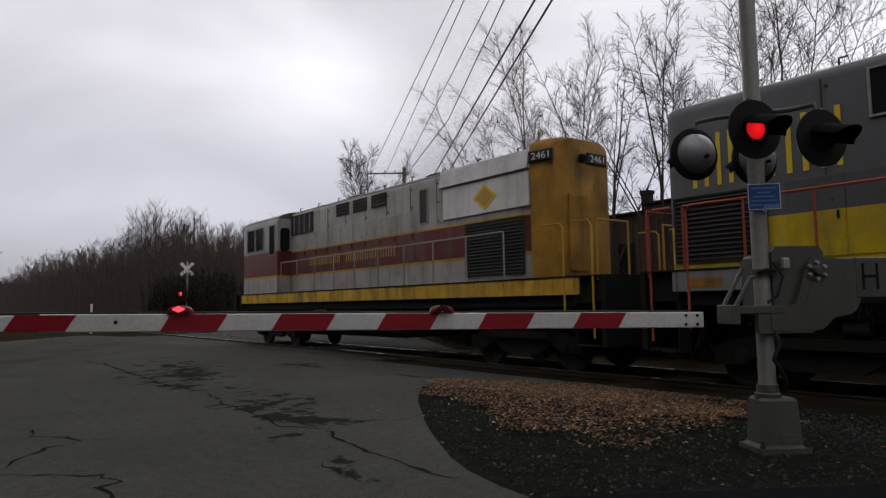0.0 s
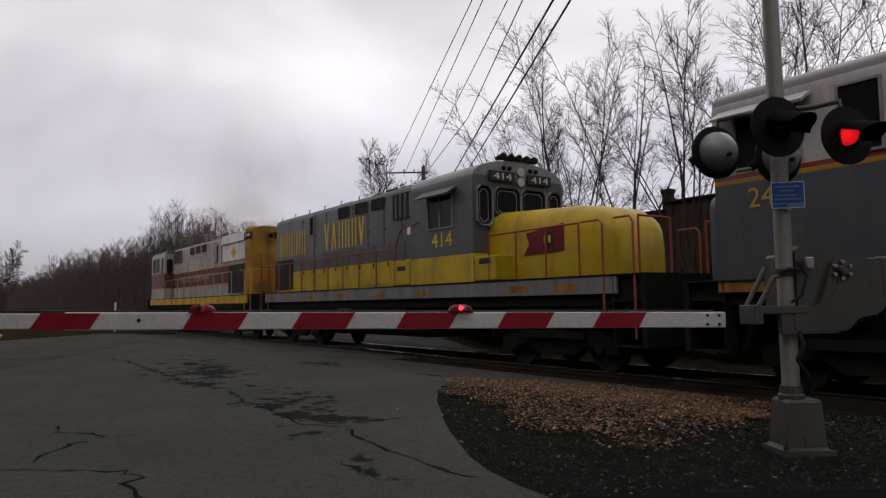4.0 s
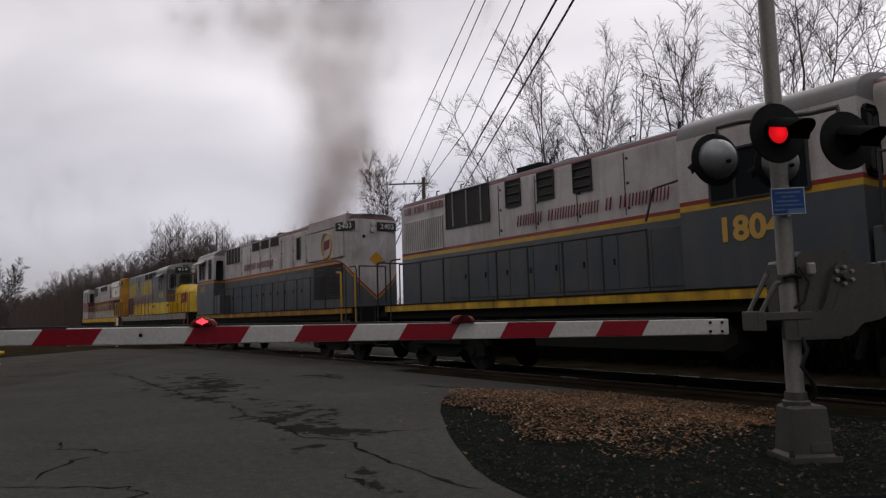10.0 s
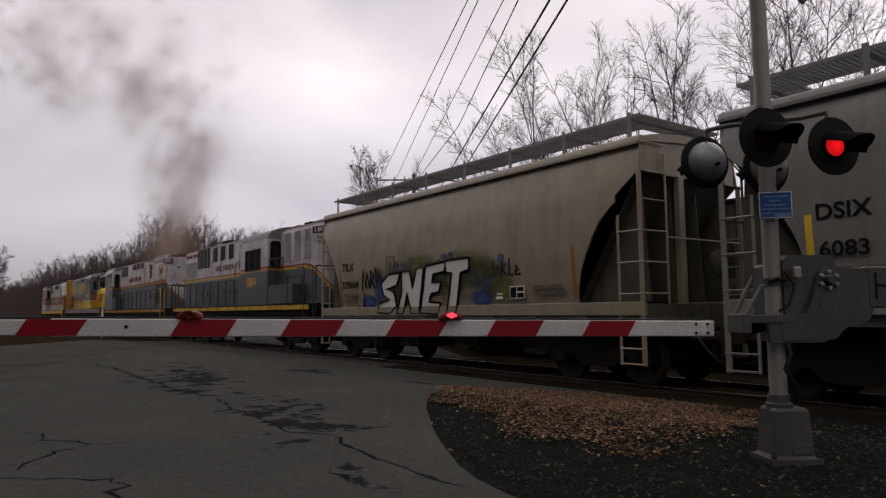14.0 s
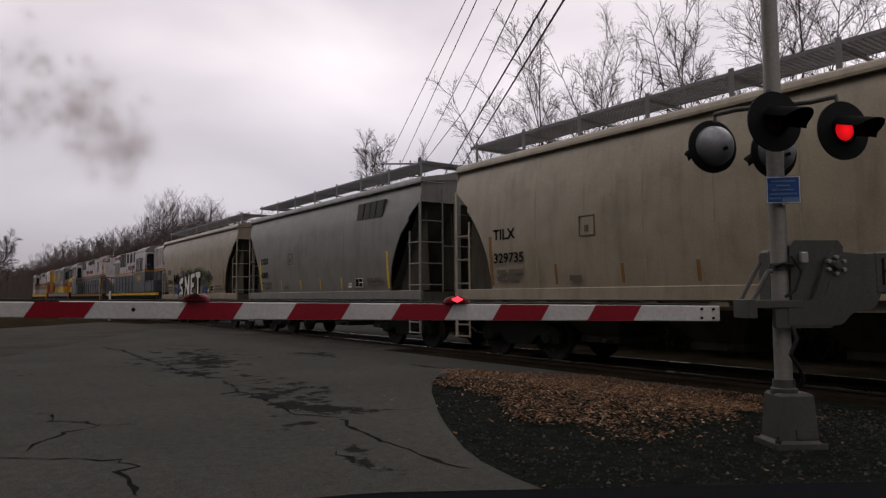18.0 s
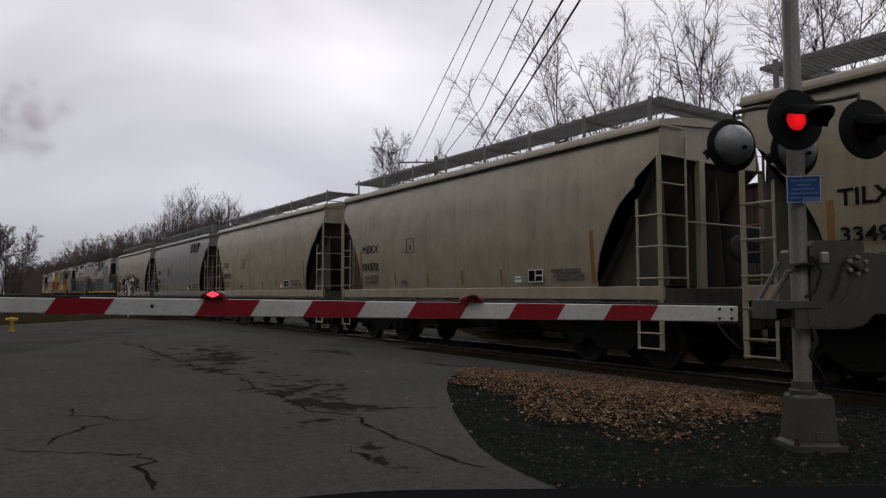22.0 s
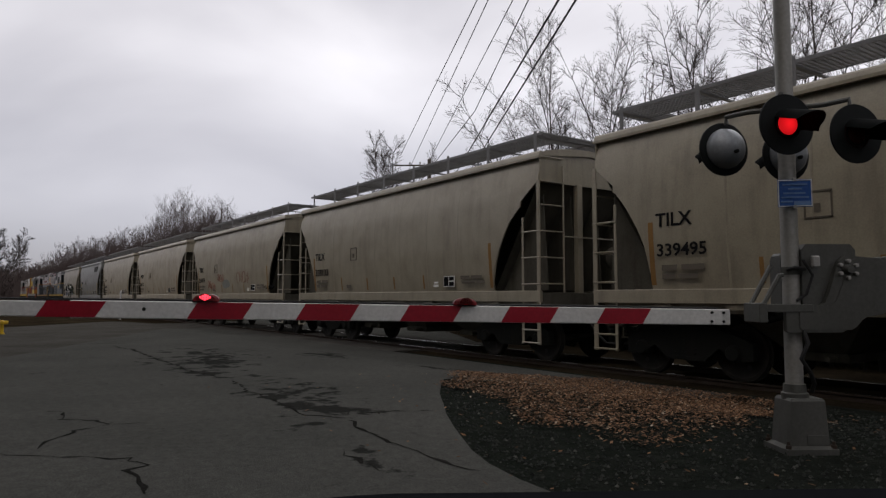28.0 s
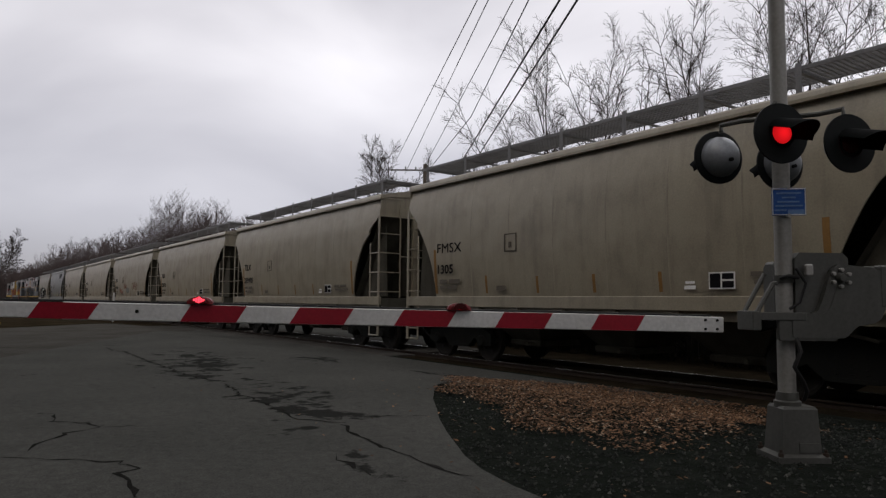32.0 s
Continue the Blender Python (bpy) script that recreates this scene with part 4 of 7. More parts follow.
def hopper_meshes():
    """The shared meshes of a covered hopper."""
    m = {}
    zs = [1.36, 1.5, 1.7, 1.9, 2.1, 2.25, 2.4, 2.55, 2.7, 2.83, 2.95, 3.08, 3.20, 3.24, 3.36, 3.5, 3.62, 3.75, 3.9, 4.05, 4.2, 4.30]

    def width(z):
        for (z0, w0), (z1, w1) in zip(H_SECTION, H_SECTION[1:]):
            if z <= z1 + 1e-6:
                return w0 + (w1 - w0) * (z - z0) / (z1 - z0)
        return H_SECTION[-1][1]

    for name, side in (("side_sheet", -1), ("far_side_sheet", 1)):
        g = Geo()
        cols = 27
        for z in zs:
            e0, e1 = end_curve(z)
            for c in range(cols):
                g.v.append((-e0 + (e0 + e1) * c / (cols - 1), side * width(z), z))
        for r in range(len(zs) - 1):
            for c in range(cols - 1):
                q = (r * cols + c, r * cols + c + 1, (r + 1) * cols + c + 1, (r + 1) * cols + c)
                g.f.append(q if side < 0 else q[::-1])
                g.k.append(0)
        n = len(g.v)
        g.v += [(x, y - side * 0.03, z) for x, y, z in g.v[:n]]
        g.f += [tuple(n + i for i in reversed(q)) for q in g.f[:]]
        ring = [r * cols for r in range(len(zs))]
        for a, b in zip(ring, ring[1:]):
            g.f.append((a, b, n + b, n + a))
            g.f.append((b + cols - 1, a + cols - 1, n + a + cols - 1, n + b + cols - 1))
        g.k = [0] * len(g.f)
        m[name] = g.mesh("side_sheet", HOPPER, smooth=True)
    arc = [(-1.47, 4.27), (-1.47, 4.31), (-1.36, 4.38), (-0.9, 4.47), (-0.4, 4.52), (0, 4.53), (0.4, 4.52), (0.9, 4.47), (1.36, 4.38), (1.47, 4.31), (1.47, 4.27), (0, 4.40)]
    m["roof"] = Geo().loft([(-6.02, arc), (6.02, arc)]).mesh("roof", HOPPER)
    for name, y in (("eave_near", -1.475), ("eave_far", 1.475)):
        lip = [(y - 0.055, 4.22), (y + 0.05, 4.22), (y + 0.06, 4.36), (y + 0.0, 4.375), (y - 0.03, 4.34), (y - 0.055, 4.27)] if y < 0 else [(y - 0.05, 4.22), (y + 0.055, 4.22), (y + 0.055, 4.27), (y + 0.03, 4.34), (y, 4.375), (y - 0.06, 4.36)]
        m[name] = Geo().loft([(-6.02, lip), (6.02, lip)]).mesh("eave", HOPPER)
    for name, y0, y1 in (("sill_near", -1.56, -1.47), ("sill_far", 1.47, 1.56)):
        m[name] = Geo().box(-6.04, 6.04, y0, y1, 1.25, 1.49, 0.012).mesh("side_sill", HOPPER)
    for s, tag in ((-1, "l"), (1, "r")):
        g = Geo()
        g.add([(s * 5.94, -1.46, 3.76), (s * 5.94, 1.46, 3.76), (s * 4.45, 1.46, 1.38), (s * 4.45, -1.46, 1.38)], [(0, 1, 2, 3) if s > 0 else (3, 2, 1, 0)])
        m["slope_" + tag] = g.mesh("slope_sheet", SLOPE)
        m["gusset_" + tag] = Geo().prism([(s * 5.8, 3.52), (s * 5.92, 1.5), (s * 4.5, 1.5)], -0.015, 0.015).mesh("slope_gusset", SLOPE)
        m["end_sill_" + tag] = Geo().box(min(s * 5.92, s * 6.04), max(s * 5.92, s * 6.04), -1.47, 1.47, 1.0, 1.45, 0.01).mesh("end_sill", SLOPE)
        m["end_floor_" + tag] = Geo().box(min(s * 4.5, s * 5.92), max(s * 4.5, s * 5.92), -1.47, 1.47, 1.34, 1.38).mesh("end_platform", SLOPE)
        top = [(-1.44, 3.74), (1.44, 3.74), (1.46, 4.27), (1.36, 4.36), (0.9, 4.45), (0, 4.51), (-0.9, 4.45), (-1.36, 4.36), (-1.46, 4.27)]
        m["end_plate_" + tag] = Geo().prism(top, s * 5.95, s * 5.985, "x").mesh("end_plate", HOPPER)
        g = Geo()
        g.box(min(s * 5.99, s * 6.01), max(s * 5.99, s * 6.01), -1.50, -0.86, 3.74, 4.27).box(min(s * 5.99, s * 6.04), max(s * 5.99, s * 6.04), -1.50, -0.86, 3.72, 3.745)
        m["ladder_panel_" + tag] = g.mesh("ladder_panel", HOPPER)
        m["end_post_" + tag] = Geo().box(min(s * 5.90, s * 6.02), max(s * 5.90, s * 6.02), -0.42, -0.26, 1.42, 3.76, 0.01).mesh("end_post", HOPPER)
        for y, near in ((-1.545, "near"), (1.545, "far")):
            g = Geo()
            inner, outer = s * 5.50, s * 6.05
            g.box(min(outer, outer - s * 0.09), max(outer, outer - s * 0.09), y - 0.012, y + 0.012, 0.40, 3.76)
            g.box(min(inner, inner + s * 0.05), max(inner, inner + s * 0.05), y - 0.010, y + 0.010, 0.40, 3.02)
            for z in (0.43, 0.69, 1.14, 1.625, 2.17, 2.71):
                g.tube([(inner, y - 0.01, z), (outer, y - 0.01, z)], 0.018, 5)
            m["ladder_%s_%s" % (tag, near)] = g.mesh("ladder", HOPPER)
        g = Geo()
        g.tube([(s * 6.05, -0.88, 1.45), (s * 6.05, -0.88, 4.1)], 0.022, 5)
        for z in (1.63, 2.17, 2.71, 3.25, 3.74, 4.25):
            g.tube([(s * 6.05, -1.53, z), (s * 6.05, -0.86, z)], 0.017, 5)
        m["end_ladder_" + tag] = g.mesh("end_ladder", HOPPER)
        m["grab_bar_" + tag] = Geo().tube([(s * 6.06, -0.86, 2.62), (s * 6.06, 1.4, 2.62)], 0.017, 5).mesh("grab_bar", HOPPER)
    for y0, y1, tag in ((-1.22, -0.42, "near"), (0.42, 1.22, "far")):
        g = Geo()
        for y in (y0, y1):
            g.box(-5.85, 5.85, y - 0.008, y + 0.008, 4.785, 4.845)
        for k in range(1, 9):
            y = y0 + (y1 - y0) * k / 9
            g.box(-5.85, 5.85, y - 0.004, y + 0.004, 4.80, 4.83)
        for k in range(0, 141):
            x = -5.85 + k * 0.08357
            g.box(x - 0.010, x + 0.010, y0, y1, 4.798, 4.822)
        m["board_" + tag] = g.mesh("running_board", GALV)
    for s, tag in ((-1, "l"), (1, "r")):
        g = Geo()
        g.box(min(s * 5.25, s * 5.85), max(s * 5.25, s * 5.85), -0.43, -0.41, 4.79, 4.83).box(min(s * 5.25, s * 5.85), max(s * 5.25, s * 5.85), 0.41, 0.43, 4.79, 4.83).box(min(s * 5.25, s * 5.27), max(s * 5.25, s * 5.27), -0.41, 0.41, 4.79, 4.83)
        m["cross_" + tag] = g.mesh("cross_walkway", GALV)
    g = Geo()
    g.box(-0.045, 0.045, -1.235, -1.223, 4.38, 4.90).box(-0.045, 0.045, 1.223, 1.235, 4.38, 4.90).box(-0.03, 0.03, -1.22, 1.22, 4.755, 4.785)
    m["cross_slat"] = Geo().box(-0.014, 0.014, -0.41, 0.41, 4.798, 4.825).mesh("cross_slat", GALV)
    m["board_post"] = g.mesh("board_bracket", GALV)
    m["trough"] = Geo().box(-5.2, 5.2, -0.40, 0.40, 4.50, 4.55, 0.02).mesh("hatch_coaming", HOPPER)
    m["roof_hatch"] = Geo().box(-0.5, 0.5, -0.44, 0.44, 4.55, 4.585, 0.01).box(-0.03, 0.03, -0.48, 0.48, 4.584, 4.605).mesh("roof_hatch", HOPPER)
    g = Geo()
    for k in range(14):
        z = 1.50 + (4.24 - 1.50) * k / 13
        g.v += [(-0.02, -near_half(z) - 0.001, z), (0.0, -near_half(z) - 0.007, z), (0.02, -near_half(z) - 0.001, z)]
    g.f = [q for k in range(13) for q in ((3 * k, 3 * k + 1, 3 * k + 4, 3 * k + 3), (3 * k + 1, 3 * k + 2, 3 * k + 5, 3 * k + 4))]
    g.k = [0] * len(g.f)
    m["seam"] = g.mesh("weld_seam", HOPPER, smooth=True)
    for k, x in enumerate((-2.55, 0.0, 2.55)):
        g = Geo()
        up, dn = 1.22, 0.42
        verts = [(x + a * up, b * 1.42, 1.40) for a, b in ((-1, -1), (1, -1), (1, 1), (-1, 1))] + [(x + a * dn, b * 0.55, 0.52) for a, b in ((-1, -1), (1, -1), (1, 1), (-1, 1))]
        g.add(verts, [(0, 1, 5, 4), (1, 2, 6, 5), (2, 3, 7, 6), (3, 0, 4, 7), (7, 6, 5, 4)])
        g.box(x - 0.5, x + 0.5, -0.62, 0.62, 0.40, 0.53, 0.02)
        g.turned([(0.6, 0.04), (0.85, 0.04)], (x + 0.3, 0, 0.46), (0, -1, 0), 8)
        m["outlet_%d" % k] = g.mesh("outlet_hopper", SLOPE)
    m["sill_bracket"] = Geo().box(0, 0.30, -1.52, -1.44, 1.16, 1.25).mesh("sill_bracket", HOPPER)
    m["sill_ledge"] = Geo().box(-5.9, 5.9, -1.42, -1.32, 1.10, 1.25).mesh("sill_ledge", HOPPER)
    m["centre_sill"] = Geo().box(-6.2, 6.2, -0.25, 0.25, 0.82, 1.15).mesh("centre_sill", SLOPE)
    m["air_reservoir"] = Geo().turned([(0.0, 0.14), (0.7, 0.14)], (-5.2, 0.55, 1.15), (1, 0, 0), 12).mesh("air_reservoir", SLOPE, smooth=True)
    m["brake_rod"] = Geo().tube([(4.0, -1.2, 1.1), (4.9, -1.2, 0.9), (4.9, 1.0, 0.9)], 0.03, 6).mesh("brake_rod", SLOPE, smooth=True)
    m["brake_wheel"] = Geo().turned([(0.0, 0.24), (0.05, 0.25), (0.07, 0.22), (0.07, 0.0)], (6.10, 0.55, 2.2), (1, 0, 0), 20).mesh("brake_wheel", SLOPE, smooth=True)
    return m


HM = hopper_meshes()


def hopper(index, tint, mark, number, label, stripes):
    """One covered hopper car; mark and number: its stencilled letters."""
    car = thing("hopper_car", label, "hopper car", group="covered hopper cars of the train")
    TRAIN.append((car, 6.15 + (index - 1) * H_LEN))
    for key, name in (("side_sheet", "side_sheet"), ("far_side_sheet", "side_sheet"), ("roof", "roof"), ("eave_near", "eave"), ("eave_far", "eave"), ("sill_near", "side_sill"), ("sill_far", "side_sill"), ("sill_ledge", "sill_ledge"), ("trough", "hatch_coaming")):
        part(name, HM[key], HOPPER, car, tint=tint)
    for tag in "lr":
        for key, name in (("end_plate_", "end_plate"), ("ladder_panel_", "ladder_panel"), ("end_post_", "end_post"), ("end_ladder_", "end_ladder"), ("grab_bar_", "grab_bar")):
            part(name, HM[key + tag], HOPPER, car, tint=tint)
        for near in ("near", "far"):
            part("ladder", HM["ladder_%s_%s" % (tag, near)], HOPPER, car, tint=tint)
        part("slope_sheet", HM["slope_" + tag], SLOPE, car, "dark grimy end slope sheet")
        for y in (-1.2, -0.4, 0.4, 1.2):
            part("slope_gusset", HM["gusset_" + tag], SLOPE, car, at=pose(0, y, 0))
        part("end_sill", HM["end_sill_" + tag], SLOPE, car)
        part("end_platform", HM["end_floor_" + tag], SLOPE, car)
        cross = part("cross_walkway", HM["cross_" + tag], GALV, car)
        for k in range(9):
            part("cross_slat", HM["cross_slat"], GALV, cross, at=pose((5.31 + k * 0.066) * (-1 if tag == "l" else 1), 0, 0))
    for k in range(5):
        part("roof_hatch", HM["roof_hatch"], HOPPER, car, tint=tint, at=pose(-4.4 + 2.2 * k, 0, 0))
    for k in range(8):
        part("sill_bracket", HM["sill_bracket"], HOPPER, car, tint=tint, at=pose(-4.7 + 1.3 * k, 0, 0))
        part("board_bracket", HM["board_post"], GALV, car, at=pose(-5.6 + 1.6 * k, 0, 0))
    for x in (-3.3, -2.0, -0.68, 0.66, 1.98, 3.3):
        part("weld_seam", HM["seam"], HOPPER, car, tint=tint, at=pose(x, 0, 0))
    part("running_board", HM["board_near"], GALV, car, "galvanised grating walkway above the roof")
    part("running_board", HM["board_far"], GALV, car)
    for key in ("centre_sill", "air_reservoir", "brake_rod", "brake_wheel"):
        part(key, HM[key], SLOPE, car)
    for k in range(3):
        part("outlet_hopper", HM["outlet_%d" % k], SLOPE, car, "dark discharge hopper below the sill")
    truck(car, -4.5)
    truck(car, 4.5)
    couple_ends(car, 5.96)
    y = -1.612
    if mark:
        writing(mark, 0.225, INK, car, -4.60, y, 2.53, 0.96 if "M" in mark else 0.70, "reporting_mark", "black stencilled reporting mark", bold=0.0 if "M" in mark else 0.004)
        writing(number, 0.215, INK, car, -4.58, y, 2.03, 0.155 * len(number), "car_number", "black stencilled car number", bold=0.004)
    else:
        bars([0.12, 0.1, 0.12, 0.12], 0.215, 0.04, INK, car, -4.60, y, 2.53)
        bars([0.12] * 6, 0.215, 0.035, INK, car, -4.58, y, 2.03)
    bars([0.3, 0.42], 0.09, 0.08, FADED, car, -4.5, y + 0.012, 1.80, "data_bar", "faded stencilled data lines")
    bars([0.25, 0.36], 0.08, 0.06, FADED, car, -4.5, y + 0.025, 1.66, "data_bar")
    bars([0.30], 0.10, 0.06, FADED, car, -2.4, y + 0.03, 1.62, "data_bar")
    bars([0.35, 0.4], 0.07, 0.05, FADED, car, 3.4, y + 0.018, 1.78, "data_bar")
    bars([0.5, 0.3], 0.06, 0.05, FADED, car, 3.45, y + 0.02, 1.67, "data_bar")
    g = Geo()
    g.box(-2.12, -1.74, -1.618, -1.604, 2.44, 2.46).box(-2.12, -1.74, -1.618, -1.604, 2.80, 2.82).box(-2.12, -2.10, -1.618, -1.604, 2.44, 2.82).box(-1.76, -1.74, -1.618, -1.604, 2.44, 2.82).box(-1.98, -1.90, -1.618, -1.604, 2.52, 2.64)
    part("stencil_frame", g, FADED, car, "faint outlined stencil box")
    plac = part("notice_decal", Geo().box(2.70, 3.14, -1.58, -1.572, 1.60, 1.86), WHITE_INK, car, "black decal with a white border")
    part("decal_field", Geo().box(2.72, 2.90, -1.586, -1.58, 1.62, 1.84).box(2.93, 3.12, -1.586, -1.58, 1.62, 1.72).box(2.93, 3.12, -1.586, -1.58, 1.75, 1.84), INK, plac)
    part("small_decal", Geo().box(2.26, 2.46, -1.575, -1.565, 1.60, 1.66).box(2.28, 2.44, -1.575, -1.565, 1.69, 1.73), WHITE_INK, car)
    strip = YELLOW_INK if stripes == "yellow" else OCHRE
    for x0, x1, hi in ((-4.76, -4.66, 2.62), (-2.82, -2.75, 1.95), (-1.2, -1.13, 1.9), (0.3, 0.37, 1.9), (1.75, 1.82, 1.9), (4.44, 4.54, 2.55)):
        g, steps = Geo(), 6
        for k in range(steps + 1):
            z = 1.56 + (hi - 1.56) * k / steps
            g.v += [(x0, -near_half(z) - 0.006, z), (x1, -near_half(z) - 0.006, z)]
        g.f = [(2 * k, 2 * k + 1, 2 * k + 3, 2 * k + 2) for k in range(steps)]
        g.k = [0] * steps
        part("reflector_strip", g, strip, car, "upright %s reflective strip" % ("yellow" if stripes == "yellow" else "faded ochre"))
    return car


TAN, BEIGE, PALE, GREY = (0.230, 0.198, 0.142), (0.295, 0.262, 0.192), (0.266, 0.238, 0.175), (0.168, 0.170, 0.158)
CARS = [
    hopper(1, TAN, "TILX", "329664", "tan covered hopper car with a large white graffiti tag", "ochre"),
    hopper(2, GREY, "DSIX", "6083", "grey covered hopper car with yellow reflective strips", "yellow"),
    hopper(3, BEIGE, "TILX", "329735", "tan covered hopper car with rust-streaked sides", "ochre"),
    hopper(4, BEIGE, "MBKX", "101572", "pale beige covered hopper car with streaked sides", "ochre"),
    hopper(5, PALE, "TILX", "334976", "pale beige covered hopper car with faint red graffiti", "ochre"),
    hopper(6, PALE, "TILX", "338133", "pale beige covered hopper car with brown rust drips", "ochre"),
    hopper(7, PALE, "TILX", "339495", "beige covered hopper car with ochre strips", "ochre"),
    hopper(8, PALE, "FMSX", "1305", "beige covered hopper car with fresh black stencils", "ochre"),
    hopper(9, PALE, "", "", "beige covered hopper car with plain weathered sides", "ochre"),
]
# graffiti on the first hopper: a white slanted tag on sprayed colours
SPRAY_W = plain("white_spray_paint", (0.62, 0.62, 0.60), 0.5)
SPRAY_R = plain("red_spray_paint", (0.20, 0.092, 0.07), 0.6)
first = CARS[0]


def name_blocks(widths, height, material, parent, x, y, z, label="plain strokes in place of the railway's name", lean=0.0, tilts=()):
    """Plain upright strokes that stand for a company's name, a pair for each letter; widths: of the letters, negative for a gap."""
    for k, w in enumerate(widths):
        if w > 0:
            g, t, x1 = Geo(), 0.17 * w, x + 0.66 * w
            pull = (tilts[k] if k < len(tilts) else 0.0) * 0.24 * w
            for side, x0 in (((1, x), (-1, x1 - t)) if w > 0.3 * height else ((0, x),)):
                low, high = max(0.0, pull) * side, max(0.0, -pull) * side
                g.prism([(x0 + low, z), (x0 + low + t, z), (x0 + high + t + lean, z + height), (x0 + high + lean, z + height)], y - 0.006 + 0.001 * side, y)
            part("letter_block", g, material, parent, label if k == 0 else "")
        x += abs(w)


def side_y(z):
    for (z0, w0), (z1, w1) in zip(H_SECTION, H_SECTION[1:]):
        if z <= z1:
            return -(w0 + (w1 - w0) * (z - z0) / (z1 - z0))
    return -1.4


def mist(name, colour, strength=0.85):
    """Sprayed paint that thins out towards its rim."""
    m, n, l, b = shader(name)
    obj, _ = coords(n, l)
    gr = n.new("ShaderNodeTexGradient")
    gr.gradient_type = "QUADRATIC_SPHERE"
    l.new(obj, gr.inputs["Vector"])
    mul = n.new("ShaderNodeMath")
    mul.operation = "MULTIPLY"
    l.new(gr.outputs["Fac"], mul.inputs[0])
    l.new(ramp_node(n, l, noise_node(n, l, obj, 2.5, 6.0, 0.65), [(0.3, (0.6,) * 3), (0.6, (3.2 * strength,) * 3)]), mul.inputs[1])
    mul.use_clamp = True
    l.new(mul.outputs[0], b.inputs["Alpha"])
    b.inputs["Base Color"].default_value = (*colour, 1)
    b.inputs["Roughness"].default_value = 0.55
    return m


MIST = {"olive": mist("olive_spray_mist", (0.05, 0.055, 0.012), 0.42), "blue": mist("blue_spray_mist", (0.015, 0.045, 0.16)), "black": mist("black_spray_mist", (0.012, 0.012, 0.014), 0.4), "lime": mist("lime_spray_mist", (0.16, 0.17, 0.03), 0.35)}
BLOT = Geo().prism([(math.cos(2 * math.pi * k / 24), math.sin(2 * math.pi * k / 24)) for k in range(24)], -0.012, 0.0).mesh("spray_blot", MIST["olive"])
blots = [(-2.0, 2.1, 1.15, 0.75, "olive"), (-0.9, 2.2, 1.2, 0.7, "olive"), (0.2, 2.15, 1.1, 0.68, "olive"), (1.2, 2.2, 1.0, 0.62, "olive"), (-1.2, 2.5, 0.9, 0.4, "lime"), (0.6, 2.5, 0.8, 0.36, "lime"), (-3.6, 1.62, 0.55, 0.30, "blue"), (1.25, 1.62, 0.55, 0.28, "blue"), (-2.9, 1.9, 0.5, 0.5, "blue"), (-3.1, 2.3, 0.4, 0.4, "black"), (1.7, 2.0, 0.8, 0.55, "olive"), (2.0, 1.75, 0.5, 0.35, "lime")]
r = random.Random(4)
blots += [(r.uniform(-2.3, 0.4), r.uniform(2.46, 2.68), r.uniform(0.08, 0.16), r.uniform(0.08, 0.15), "blue") for k in range(10)]
blots += [(r.uniform(0.9, 2.1), r.uniform(1.7, 2.5), r.uniform(0.08, 0.15), r.uniform(0.08, 0.14), "blue") for k in range(10)]
for k, (x, z, rx, rz, c) in enumerate(blots):
    me = BLOT.copy()
    me.materials[0] = MIST[c]
    lean = -math.degrees(math.atan2(side_y(z + 0.2) - side_y(z - 0.2), 0.4))
    o = part("spray_blot" if rx > 0.25 else "spray_dot", me, MIST[c], first, "soft sprayed %s paint behind the tag" % c)
    o.matrix_basis = Matrix.Translation((x + 0.5, side_y(z) - 0.004 - 0.0012 * (k % 9), z)) @ Matrix.Rotation(radians(lean), 4, "X") @ Matrix.Diagonal((rx, 1, rz, 1))
# the tag: four slanted jagged letters, black edge, white body, black inner cuts
TAGS = [
    [(-2.94, 1.34), (-2.35, 1.30), (-2.05, 1.52), (-2.22, 1.92), (-2.60, 2.02), (-2.10, 2.10), (-2.00, 2.42), (-2.55, 2.45), (-2.86, 2.22), (-2.70, 1.86), (-2.40, 1.72), (-2.88, 1.62)],
    [(-2.02, 1.30), (-1.72, 1.30), (-1.62, 1.85), (-1.38, 1.31), (-1.06, 1.31), (-0.98, 2.40), (-1.28, 2.43), (-1.40, 1.95), (-1.58, 2.42), (-1.92, 2.44), (-1.86, 1.9)],
    [(-1.00, 1.31), (-0.30, 1.29), (-0.24, 1.54), (-0.68, 1.58), (-0.62, 1.76), (-0.32, 1.78), (-0.26, 2.00), (-0.62, 2.02), (-0.58, 2.20), (-0.16, 2.22), (-0.12, 2.43), (-0.90, 2.44), (-0.94, 1.9)],
    [(0.02, 1.29), (0.36, 1.30), (0.40, 1.72), (0.44, 2.12), (0.73, 2.16), (0.70, 2.40), (-0.14, 2.45), (-0.10, 2.20), (0.12, 2.16), (0.08, 1.72)],
]
# the letters lean forward and climb towards the last one
TAGS = [[(1.06 * x + 0.24 * (z - 1.85) + 0.06, 1.31 + (z - 1.31) * (1.0 + 0.075 * (x + 1.2))) for x, z in pts] for pts in TAGS]
for pts in TAGS:
    letter = part("graffiti_letter", Geo().prism([(x, z - 1.9) for x, z in pts], -0.004, 0.02), SPRAY_W, first, "white jagged graffiti letter with a black edge", at=Matrix.Translation((0.5, side_y(1.9) - 0.028, 1.9)) @ Matrix.Rotation(radians(4.9), 4, "X"))
    part("letter_edge", Geo().tube([(x, -0.004, z - 1.9) for x, z in pts + pts[:2]], 0.030, 5), INK, letter, "black sprayed edge")
